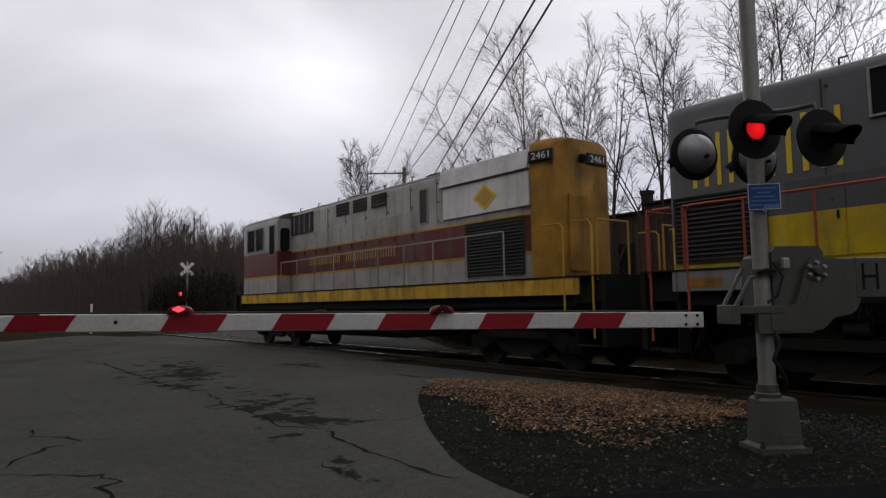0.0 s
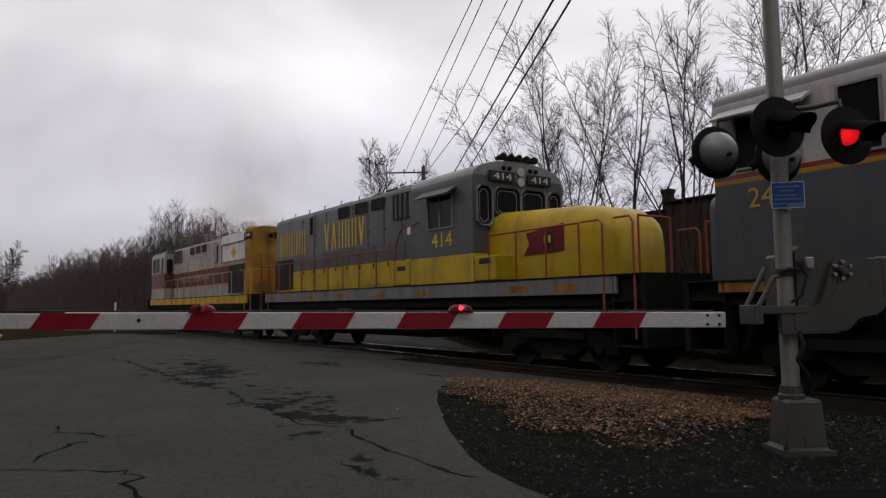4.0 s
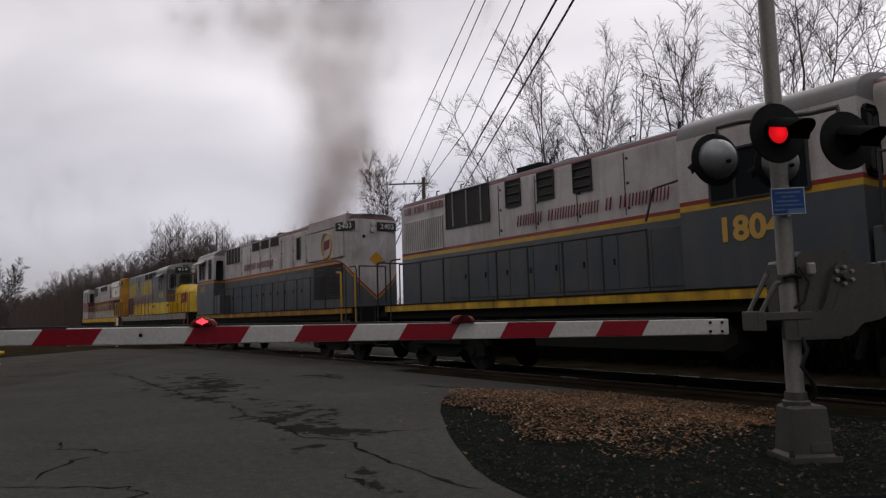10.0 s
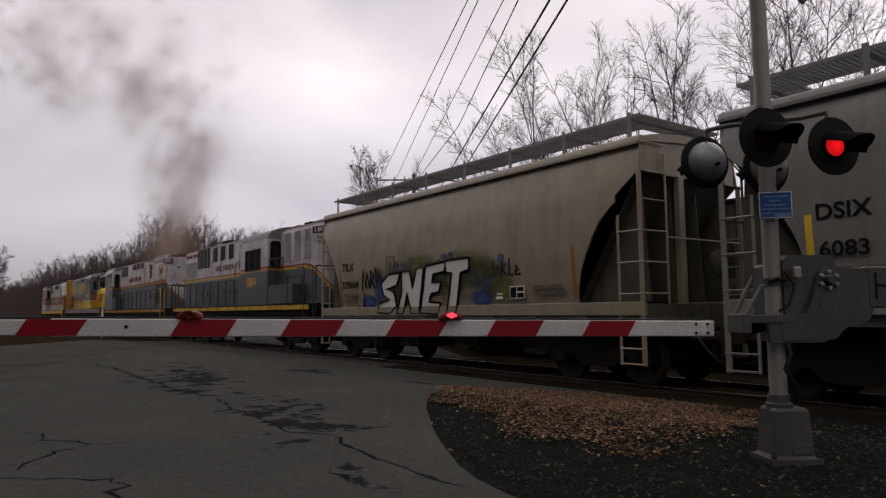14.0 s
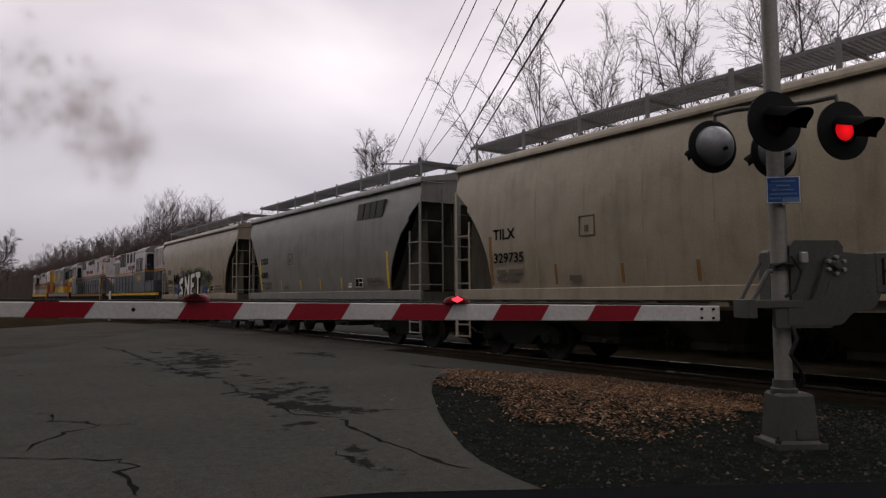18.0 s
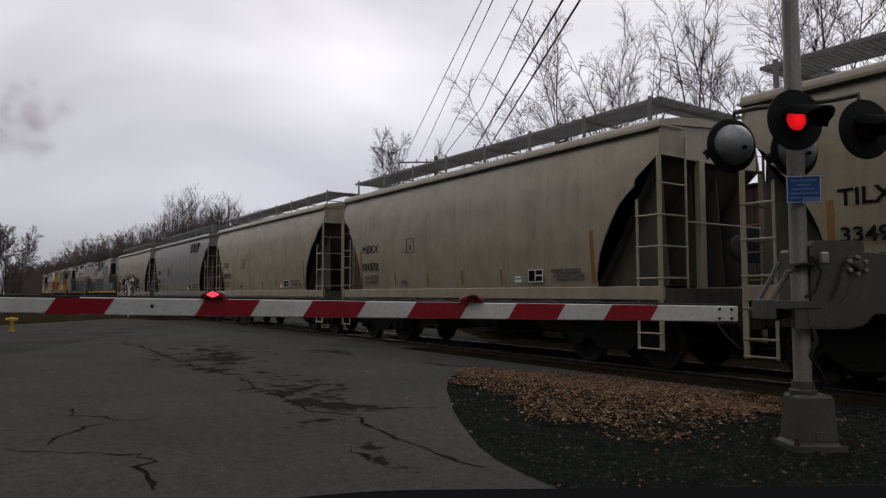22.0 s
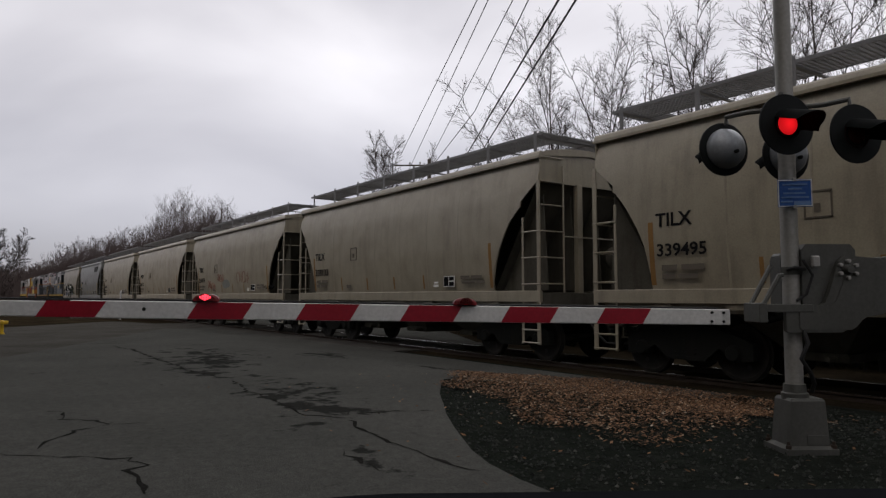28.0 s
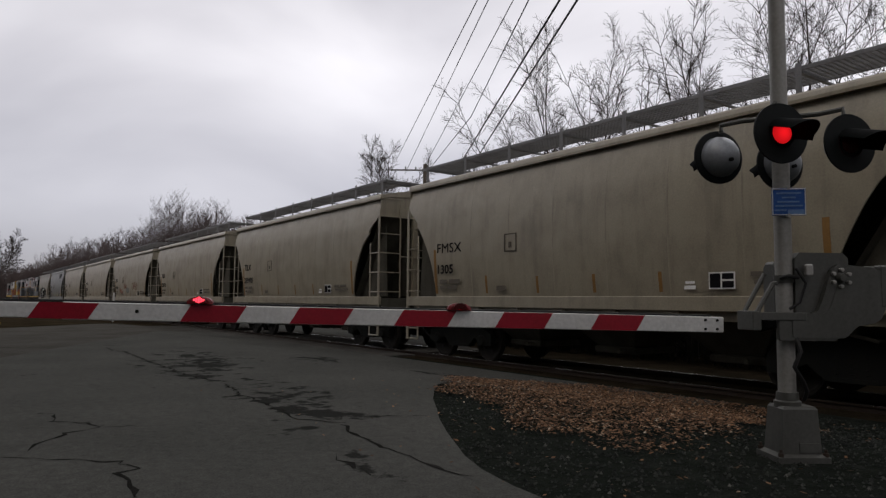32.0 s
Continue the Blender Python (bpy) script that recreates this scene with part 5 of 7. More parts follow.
SCRAWLS = ([(1.70, 2.4), (1.74, 2.08), (1.82, 2.12), (1.86, 2.32)], [(1.95, 2.1), (2.0, 2.38), (2.1, 2.34), (1.98, 2.22), (2.14, 2.1)], [(2.22, 2.45), (2.2, 2.1), (2.32, 2.1)], [(2.38, 2.16), (2.5, 2.2), (2.42, 2.3), (2.38, 2.1), (2.54, 2.1)], [(-3.95, 1.95), (-3.85, 2.5), (-3.74, 2.0), (-3.66, 2.45), (-3.55, 2.0)], [(-3.5, 2.05), (-3.45, 2.5), (-3.3, 2.35), (-3.42, 2.2), (-3.25, 2.0)], [(-3.2, 2.55), (-3.15, 2.0), (-3.05, 2.35), (-2.95, 2.05)], [(-4.35, 1.42), (-4.2, 1.5), (-4.0, 1.45), (-3.9, 1.62), (-3.85, 1.9)])
for pts in SCRAWLS:
    part("graffiti_scrawl", Geo().tube([(x + 0.5, side_y(z) - 0.002, z) for x, z in pts], 0.022 if pts[0][0] > 0 else 0.032, 4), INK, first, "black scrawled marker line")
r2 = random.Random(30)
for x0, wide, zc, tall, n in ((-3.25, 1.15, 1.95, 0.17, 7), (-1.75, 0.9, 2.2, 0.16, 5), (0.95, 1.4, 2.2, 0.24, 4)):
    for k in range(n):
        cx, zk, dw = x0 + wide * (k + 0.5) / n, zc + r2.uniform(-0.04, 0.04) - (0.07 * k if tall < 0.2 and n == 7 else 0.0) * 0.4, wide / n * r2.uniform(0.42, 0.6)
        if k % 2 == 0:
            loop = [(cx + dw * math.cos(0.5 * i + k), zk + tall * r2.uniform(0.85, 1.05) * math.sin(0.5 * i + k)) for i in range(15)]
        else:
            loop = [(cx - dw, zk + tall), (cx - dw * 0.7, zk - tall * 0.9), (cx, zk + tall * 0.4), (cx + dw * 0.4, zk - tall), (cx + dw * 0.9, zk + tall * 0.9), (cx + dw * 1.2, zk - tall * 0.4)]
        part("graffiti_scrawl", Geo().tube([(x, side_y(z) + 0.012, z) for x, z in loop], 0.022, 6), SPRAY_R, CARS[4], "faint red scrawled graffiti")
for k in range(6):
    cx, zk = 4.05 + 0.19 * k, 1.72 + r2.uniform(-0.02, 0.03)
    part("graffiti_scrawl", Geo().tube([(x, side_y(z) + 0.006, z) for x, z in ((cx - 0.1, zk + 0.08), (cx - 0.04, zk - 0.09), (cx + 0.04, zk + 0.10), (cx + 0.07, zk - 0.05), (cx + 0.14, zk + 0.02))], 0.014, 5), INK, CARS[4], "black scrawled marker line")
blot = [(-0.55 + 0.55 * math.cos(a * 0.393) * r2.uniform(0.85, 1.1), 0.2 * math.sin(a * 0.393) * r2.uniform(0.8, 1.1)) for a in range(16)]
part("paint_blot", Geo().prism(blot, -0.002, 0.02), plain("pale_blue_spray", (0.17, 0.18, 0.165), 0.5), CARS[4], "pale blue faded blot of spray paint", at=Matrix.Translation((0, side_y(1.92) - 0.003, 1.92)) @ Matrix.Rotation(radians(4.9), 4, "X"))
# the lessor's emblem on the grey car: plain slanted slabs
g = Geo()
for x0, w in ((2.80, 0.32), (3.20, 0.30), (3.55, 0.26), (3.88, 0.34)):
    g.prism([(x0, 3.52), (x0 + w, 3.52), (x0 + w + 0.12, 3.98), (x0 + 0.12, 3.98)], -1.60, -1.50)
part("emblem", g, plain("dark_grey_emblem", (0.06, 0.06, 0.06)), CARS[1], "dark slanted emblem blocks")

# -- engines --
MAROON, CREAM, GOLD = (0.095, 0.013, 0.012), (0.31, 0.302, 0.288), (0.42, 0.235, 0.018)
LVGREY, LVYEL = (0.072, 0.078, 0.084), (0.46, 0.33, 0.008)
DLGREY, DLORANGE, DLRED = (0.050, 0.062, 0.074), (0.34, 0.165, 0.012), (0.18, 0.016, 0.010)
PAINT = {
    "maroon": worn("cream_and_maroon_paint", CREAM, (0.10, 0.085, 0.07), 0.40, spec=0.26, grime=0.55, bands=[(0.0, CREAM), (2.38, GOLD), (2.44, MAROON), (3.22, GOLD), (3.28, CREAM), (4.55, (0.03, 0.03, 0.03))]),
    "maroon_cab": worn("maroon_cab_paint", CREAM, (0.10, 0.085, 0.07), 0.40, spec=0.26, grime=0.5, bands=[(0.0, CREAM), (2.38, GOLD), (2.44, MAROON), (3.30, CREAM), (4.42, (0.05, 0.05, 0.05))]),
    "ochre_end": worn("grimy_yellow_paint", (0.29, 0.150, 0.012), (0.05, 0.03, 0.012), 0.6, grime=0.7),
    "valley": worn("grey_and_yellow_paint", LVGREY, (0.06, 0.055, 0.05), 0.40, spec=0.26, grime=0.45, bands=[(0.0, LVYEL), (2.58, LVGREY), (4.58, (0.03, 0.03, 0.03))]),
    "valley_cab": worn("grey_cab_paint", LVGREY, (0.06, 0.055, 0.05), 0.40, spec=0.26, grime=0.4, bands=[(0.0, LVYEL), (2.50, LVGREY), (4.35, (0.21, 0.215, 0.22))]),
    "valley_nose": worn("bright_yellow_paint", (0.42, 0.295, 0.006), (0.16, 0.10, 0.02), 0.45, grime=0.5),
    "lack": worn("white_and_grey_paint", CREAM, (0.10, 0.09, 0.08), 0.40, spec=0.26, grime=0.5, bands=[(0.0, DLGREY), (3.10, DLORANGE), (3.17, DLRED), (3.24, (0.36, 0.342, 0.345)), (4.52, (0.10, 0.03, 0.04)), (4.60, (0.03, 0.03, 0.03))], dip=(5.9, 0.95, 0.85, 4.3)),
    "lack_cab": worn("white_and_grey_cab_paint", CREAM, (0.10, 0.09, 0.08), 0.40, spec=0.26, grime=0.4, bands=[(0.0, DLGREY), (3.10, DLORANGE), (3.17, DLRED), (3.24, (0.36, 0.342, 0.345)), (4.36, (0.13, 0.13, 0.135))]),
    "depew": worn("white_grey_yellow_paint", CREAM, (0.10, 0.09, 0.08), 0.40, spec=0.26, grime=0.45, bands=[(0.0, DLGREY), (2.90, (0.40, 0.25, 0.015)), (2.99, DLRED), (3.06, (0.36, 0.342, 0.345)), (4.34, (0.12, 0.03, 0.045)), (4.42, (0.03, 0.03, 0.03))], dip=(6.5, 0.95, 0.75, 4.2)),
    "depew_cab": worn("white_grey_yellow_cab_paint", CREAM, (0.10, 0.09, 0.08), 0.40, spec=0.26, grime=0.4, bands=[(0.0, DLGREY), (2.90, (0.40, 0.25, 0.015)), (2.99, DLRED), (3.06, (0.36, 0.342, 0.345)), (4.10, (0.12, 0.12, 0.125))]),
}
PAINT["white_panel"] = worn("white_panel_paint", (0.36, 0.342, 0.345), (0.10, 0.09, 0.08), 0.5, grime=0.4)
SILL_Y = worn("yellow_sill_paint", (0.52, 0.32, 0.02), (0.07, 0.045, 0.025), 0.6, grime=0.8)
SILL_O = worn("orange_sill_paint", (0.30, 0.145, 0.014), (0.03, 0.02, 0.012), 0.6, grime=0.85)
SILL_G = worn("grey_sill_paint", (0.17, 0.175, 0.18), (0.07, 0.06, 0.05), 0.6, grime=0.5)
RAIL_GREY = plain("grey_handrail", (0.22, 0.22, 0.22))
RAIL_RED = plain("red_handrail", (0.26, 0.055, 0.03))
RAIL_YEL = plain("yellow_handrail", (0.36, 0.21, 0.02))
RAIL_BLK = plain("black_handrail", (0.03, 0.03, 0.03))
VENT = worn("dark_louvre", (0.022, 0.022, 0.023), (0.05, 0.045, 0.04), 0.7, grime=0.4)
GOLDLEAF = plain("gold_lettering", (0.42, 0.26, 0.06))
YLETTER = plain("yellow_lettering", (0.60, 0.44, 0.03))
REDLETTER = plain("red_lettering", (0.13, 0.010, 0.018))
ORANGE_D = plain("orange_emblem_paint", (0.42, 0.20, 0.012))
BOARD = plain("black_number_board", (0.02, 0.02, 0.022))
WLETTER = plain("white_numerals", (0.55, 0.55, 0.53))
HEADLAMP = plain("headlamp_glass", (0.42, 0.41, 0.38), 0.15)


def hood_ring(w, z0, z1, r=0.22, inset=0.0):
    w -= inset
    pts = [(-w, z0), (w, z0)]
    for k in range(5):
        a = k * math.pi / 8
        pts.append((w - r + r * math.cos(a), z1 - r + r * math.sin(a)))
    for k in range(5):
        a = math.pi / 2 + k * math.pi / 8
        pts.append((-w + r + r * math.cos(a), z1 - r + r * math.sin(a)))
    return pts


def hood_geo(x0, x1, w, z0, z1, r=0.22, round0=0.0, round1=0.25):
    """A long engine hood with rounded upper edges and rounded ends."""
    s = []
    if round0:
        s += [(x0, hood_ring(w, z0, z1, r, round0)), (x0 + round0 * 0.3, hood_ring(w, z0, z1, r, round0 * 0.35)), (x0 + round0, hood_ring(w, z0, z1, r))]
    else:
        s += [(x0, hood_ring(w, z0, z1, r))]
    if round1:
        s += [(x1 - round1, hood_ring(w, z0, z1, r)), (x1 - round1 * 0.3, hood_ring(w, z0, z1, r, round1 * 0.35)), (x1, hood_ring(w, z0, z1, r, round1))]
    else:
        s += [(x1, hood_ring(w, z0, z1, r))]
    return Geo().loft(s)


def cab_ring(w, z0, z1, rise):
    pts = [(-w, z0), (w, z0), (w, z1 - rise)]
    for k in range(1, 12):
        a = math.pi * k / 12
        pts.append((w * math.cos(a), z1 - rise + rise * math.sin(a) ** 0.75))
    pts.append((-w, z1 - rise))
    return pts


def louvre(parent, x0, x1, z0, z1, y, slats, name="louvre_grille", label="dark slatted radiator grille", upright=False, material=None):
    """A recessed black grille with a rim and real slats."""
    o = part(name, Geo().box(x0, x1, y, y + 0.05, z0, z1), material or VENT, parent, label)
    g = Geo()
    g.box(x0 - 0.03, x1 + 0.03, y - 0.02, y + 0.01, z1, z1 + 0.03).box(x0 - 0.03, x1 + 0.03, y - 0.02, y + 0.01, z0 - 0.03, z0).box(x0 - 0.03, x0, y - 0.02, y + 0.01, z0, z1).box(x1, x1 + 0.03, y - 0.02, y + 0.01, z0, z1)
    part("rim", g, material or VENT, o)
    for k in range(slats):
        if upright:
            x = x0 + (x1 - x0) * (k + 0.5) / slats
            part("slat", Geo().box(x - 0.012, x + 0.012, y - 0.03, y + 0.02, z0, z1), RAIL_GREY, o)
        else:
            z = z0 + (z1 - z0) * (k + 0.5) / slats
            part("slat", Geo().prism([(-0.028, z - 0.02), (0.02, z + 0.025), (0.024, z + 0.02), (-0.024, z - 0.025)], x0, x1, "x"), material or VENT, o, at=pose(0, y, 0))
    return o


def window(parent, x0, x1, z0, z1, y, material, bars_at=(), slope=0.0):
    """A framed window on a side that faces -y."""
    w = part("window", Geo().box(x0, x1, y - 0.004, y + 0.04, z0, z1), GLASS, parent, "dark glass side window")
    g = Geo()
    t = 0.035
    g.box(x0 - t, x1 + t, y - 0.025, y + 0.01, z1, z1 + t).box(x0 - t, x1 + t, y - 0.025, y + 0.01, z0 - t, z0).box(x0 - t, x0, y - 0.025, y + 0.01, z0, z1).box(x1, x1 + t, y - 0.025, y + 0.01, z0, z1)
    for x in bars_at:
        g.box(x - 0.02, x + 0.02, y - 0.022, y + 0.01, z0, z1)
    part("window_frame", g, material, w)
    return w


def handrail(parent, x0, x1, y, posts, material, z0=1.86, z1=2.86, drop0=None, drop1=None):
    for k in range(posts):
        x = x0 + (x1 - x0) * k / (posts - 1)
        part("rail_post", Geo().tube([(x, y, z0 - 0.15), (x, y, z1)], 0.021, 5), material, parent)
    part("handrail", Geo().tube([(x0, y, z1), (x1, y, z1)], 0.021, 6), material, parent)


def engine(index, half, label, sill_material, deck=1.85):
    """The underframe that all four engines share."""
    car = thing("locomotive", label, "locomotive", group="engines of the train")
    centre = (-64.653, -45.675, -27.011, -8.93)[index - 1]
    TRAIN.append((car, centre))
    e = half - 0.45
    part("frame", Geo().box(-e, e, -1.40, 1.40, 1.26, deck - 0.025, 0.02), BLACK, car, "black steel underframe")
    part("deck", Geo().box(-e, e, -1.52, 1.52, deck - 0.03, deck, 0.008), BLACK, car, "walkway deck")
    for s in (-1, 1):
        part("side_sill", Geo().box(-e + 0.55, e - 0.55, min(s * 1.50, s * 1.45), max(s * 1.50, s * 1.45), 1.50 if deck > 1.8 else 1.47, deck - 0.03), sill_material, car, "painted side sill")
    part("fuel_tank", Geo().box(-2.3, 2.3, -1.32, 1.32, 0.50, 1.27, 0.16), BLACK, car, "black fuel tank")
    for y in (-1.2, 1.2):
        part("air_tank", Geo().turned([(0.0, 0.05), (0.08, 0.18), (2.6, 0.18), (2.68, 0.05)], (-1.3, y, 1.36 - 0.22), (1, 0, 0), 14), BLACK, car, smooth=True)
    for x in (-half + 3.05, half - 3.05):
        truck(car, x, 0.89, 1.36)
        for s in (-1, 1):
            part("equaliser", Geo().box(x - 0.9, x + 0.9, s * 1.12 - 0.04, s * 1.12 + 0.04, 0.62, 0.78, 0.01), BLACK, car)
            for k in (-1, 1):
                part("sand_pipe", Geo().tube([(x + k * 1.75, s * 1.08, 1.0), (x + k * 1.9, s * 1.08, 0.6)], 0.06, 8), BLACK, car)
                part("brake_cylinder", Geo().turned([(0, 0.10), (0.34, 0.10)], (x + k * 0.35, s * 1.12, 0.92), (k, 0, 0), 10), BLACK, car)
    couple_ends(car, half - 0.75)
    for s in (-1, 1):
        g = Geo()
        g.box(min(s * (e - 0.02), s * (e + 0.08)), max(s * (e - 0.02), s * (e + 0.08)), -1.5, 1.5, 0.55, deck)
        part("pilot", g, BLACK, car, "black end plate")
        for y0 in (-1.5, 1.18):
            st = Geo()
            for k in range(3):
                st.box(min(s * (e - 0.62), s * (e - 0.06)), max(s * (e - 0.62), s * (e - 0.06)), y0, y0 + 0.32, 0.55 + 0.40 * k, 0.58 + 0.40 * k)
            st.box(min(s * (e - 0.64), s * (e - 0.62)), max(s * (e - 0.64), s * (e - 0.62)), y0, y0 + 0.32, 0.52, deck)
            part("steps", st, BLACK, car, "open end steps")
    return car


def end_rails(car, x, material, s=1):
    """Handrails round an end platform."""
    for y in (-1.45, -0.55, 0.55, 1.45):
        part("rail_post", Geo().tube([(x, y, 1.75), (x, y, 2.86)], 0.022, 5), material, car)
    for y in (-1.0, 1.0):
        part("handrail", Geo().tube([(x, y - 0.45, 2.86), (x, y + 0.45, 2.86)], 0.022, 6), material, car)
    for y in (-1.50, 1.50):
        part("grab_rail", Geo().tube([(x - 0.08 * s, y, 0.7), (x - 0.08 * s, y, 2.75), (x - 0.16 * s, y, 2.86), (x - 0.5 * s, y, 2.86)], 0.022, 6), material, car, "bent grab rail at the steps", smooth=True)
        part("grab_rail", Geo().tube([(x - 0.78 * s, y, 0.9), (x - 0.78 * s, y, 2.78), (x - 0.86 * s, y, 2.86), (x - 1.3 * s, y, 2.86)], 0.022, 6), material, car, "bent grab rail at the steps", smooth=True)


def roof_bits(car, x0, x1, z, stack=None, fans=2):
    for k in range(9):
        x = x0 + (x1 - x0) * k / 8
        part("lifting_eye", Geo().tube([(x, -0.78, z - 0.05), (x, -0.78, z + 0.10), (x + 0.12, -0.78, z + 0.10)], 0.018, 4), BLACK, car)
    for k in range(fans):
        part("roof_fan", Geo().turned([(0, 0.55), (0.10, 0.55), (0.12, 0.5), (0.12, 0.0)], (x1 - 1.5 - 1.5 * k, 0, z - 0.02), (0, 0, 1), 22), BLACK, car, smooth=True)
    sx = (x0 + x1) / 2 - 0.65 if stack is None else stack
    part("exhaust_stack", Geo().box(sx - 0.35, sx + 0.35, -0.22, 0.22, z - 0.02, z + 0.20, 0.02), BLACK, car, "sooty exhaust stack")


def doors(car, x0, x1, n, z0, z1, y, material):
    """Rows of hinged hood doors with their seams, latches and hinges."""
    w = (x1 - x0) / n
    for k in range(n):
        d = part("hood_door", Geo().box(x0 + k * w + 0.012, x0 + (k + 1) * w - 0.012, y - 0.014, y + 0.01, z0, z1, 0.004), material, car)
        part("latch", Geo().box(x0 + (k + 0.86) * w, x0 + (k + 0.86) * w + 0.03, y - 0.035, y - 0.014, (z0 + z1) / 2 - 0.06, (z0 + z1) / 2 + 0.06), BLACK, d)


def seams(car, x0, x1, n, z0, z1, y):
    """Upright joints between the hood's panels, with small bolt heads."""
    for k in range(n):
        x = x0 + (x1 - x0) * k / (n - 1)
        part("panel_seam", Geo().box(x - 0.009, x + 0.009, y - 0.008, y + 0.01, z0, z1), VENT, car)
        for z in (z0 + 0.12, (z0 + z1) / 2, z1 - 0.12):
            part("bolt_head", BOLT, VENT, car, at=pose(x + 0.07, y, z))


BOLT = Geo().turned([(-0.002, 0.030), (0.014, 0.026), (0.016, 0.0)], (0, 0, 0), (0, -1, 0), 7).mesh("bolt_head", VENT)


def roof_strip(car, x0, x1, z, n):
    """Low sooty boxes and a rail along the ridge of a hood."""
    part("roof_walk", Geo().box(x0, x1, -0.42, 0.42, z - 0.02, z + 0.045, 0.01), BLACK, car, "sooty roof walkway")
    for k in range(n):
        x = x0 + (x1 - x0) * (k + 0.5) / n
        part("roof_vent", Geo().box(x - 0.28, x + 0.28, -0.66, -0.30, z - 0.05, z + 0.07 + 0.03 * (k % 2), 0.02), BLACK, car)


def number_board(car, text, x, y, z, w, h, turn):
    b = part("number_board", Geo().box(-w / 2, w / 2, -0.03, 0.03, -h / 2, h / 2, 0.01), BOARD, car, "black number board with white numerals", at=Matrix.Translation((x, y, z)) @ Matrix.Rotation(radians(turn), 4, "Z"))
    writing(text, h * 0.62, WLETTER, b, -w * 0.36, -0.034, -h * 0.31, w * 0.72, "numeral_row")
    return b


# engine 1: cab first, long hood trailing; maroon band
e1 = engine(1, 9.46, "cream and maroon locomotive with a grimy yellow rear end", SILL_Y)
part("long_hood", hood_geo(-5.3, 6.75, 0.95, 1.85, 4.68), PAINT["maroon"], e1, "cream hood with a maroon band", smooth=True)
part("hood_end", hood_geo(6.75, 7.42, 0.98, 1.85, 4.80, 0.20, 0.0, 0.34), PAINT["ochre_end"], e1, "grimy yellow hood end", smooth=True)
c1 = part("cab", Geo().loft([(-8.3, cab_ring(1.47, 1.85, 4.74, 0.42)), (-5.2, cab_ring(1.47, 1.85, 4.74, 0.42))]), PAINT["maroon_cab"], e1, "cab with an arched dark roof", smooth=True)
part("nose", hood_geo(-9.0, -8.3, 0.95, 1.85, 3.1, 0.25, 0.2, 0.0), PAINT["maroon"], e1, smooth=True)
window(c1, -7.9, -7.2, 3.42, 4.2, -1.475, RAIL_GREY)
window(c1, -7.1, -6.4, 3.42, 4.2, -1.475, RAIL_GREY)
window(c1, -5.85, -5.4, 3.2, 4.2, -1.475, RAIL_GREY)
part("end_window", Geo().box(-5.21, -5.17, -1.36, -1.04, 3.3, 4.1, 0.06), GLASS, c1, "dark rounded cab end window")
louvre(e1, -5.1, -3.5, 3.86, 4.48, -0.965, 4, "roof_grille", "dark air intake grille", True)
for x in (-1.8, -0.75, 0.3):
    louvre(e1, x, x + 0.72, 4.16, 4.48, -0.965, 3, "small_vent", "small dark vent")
doors(e1, -4.8, 2.4, 9, 2.5, 3.8, -0.95, PAINT["maroon"])
window(e1, 2.7, 3.0, 3.45, 4.3, -0.962, RAIL_GREY)
part("radiator_shutter", Geo().box(3.7, 6.72, -1.0, -0.9, 3.42, 4.18, 0.01), worn("cream_panel", (0.60, 0.60, 0.60), (0.16, 0.14, 0.12), 0.5, grime=0.35), e1, "flat cream radiator panel")
part("radiator_wing", Geo().prism([(-0.94, 4.20), (-1.07, 4.22), (-0.99, 4.63), (-0.72, 4.68)], 3.62, 6.74, "x"), worn("cream_wing", (0.52, 0.52, 0.52), (0.12, 0.10, 0.09), 0.5, grime=0.4), e1, "overhanging cream radiator wing")
dm = part("diamond_emblem", Geo().prism([(5.30, 3.48), (5.72, 3.78), (5.30, 4.08), (4.88, 3.78)], -1.01, -1.0), YLETTER, e1, "plain yellow diamond emblem")
part("diamond_edge", Geo().prism([(5.30, 3.56), (5.62, 3.78), (5.30, 4.0), (4.98, 3.78)], -1.013, -1.01), GOLDLEAF, dm)
louvre(e1, 4.55, 6.5, 2.0, 3.2, -0.965, 16)
name_blocks([0.27] * 8 + [-0.3] + [0.28] * 10, 0.30, GOLDLEAF, e1, -3.7, -0.972, 2.70, "plain gold strokes in place of the railway's name")
number_board(e1, "2461", 7.10, -0.99, 4.42, 0.62, 0.24, 9)
number_board(e1, "2461", 7.43, 0.36, 4.42, 0.62, 0.24, 90)
handrail(e1, -4.9, 6.4, -1.46, 10, RAIL_GREY)
end_rails(e1, 8.9, RAIL_YEL)
part("tail_light", Geo().turned([(0, 0.09), (0.06, 0.09), (0.065, 0.0)], (7.42, -0.1, 4.4), (1, 0, 0), 14), BLACK, e1, "dark unlit tail light", smooth=True)
roof_bits(e1, -4.8, 6.2, 4.66)
seams(e1, -4.8, 3.4, 8, 3.32, 4.5, -0.95)
roof_strip(e1, -4.6, 6.0, 4.66, 5)
g = Geo().box(7.42, 7.46, -0.55, 0.0, 2.0, 3.6, 0.01)
part("end_door", g, PAINT["ochre_end"], e1, "yellow end door")

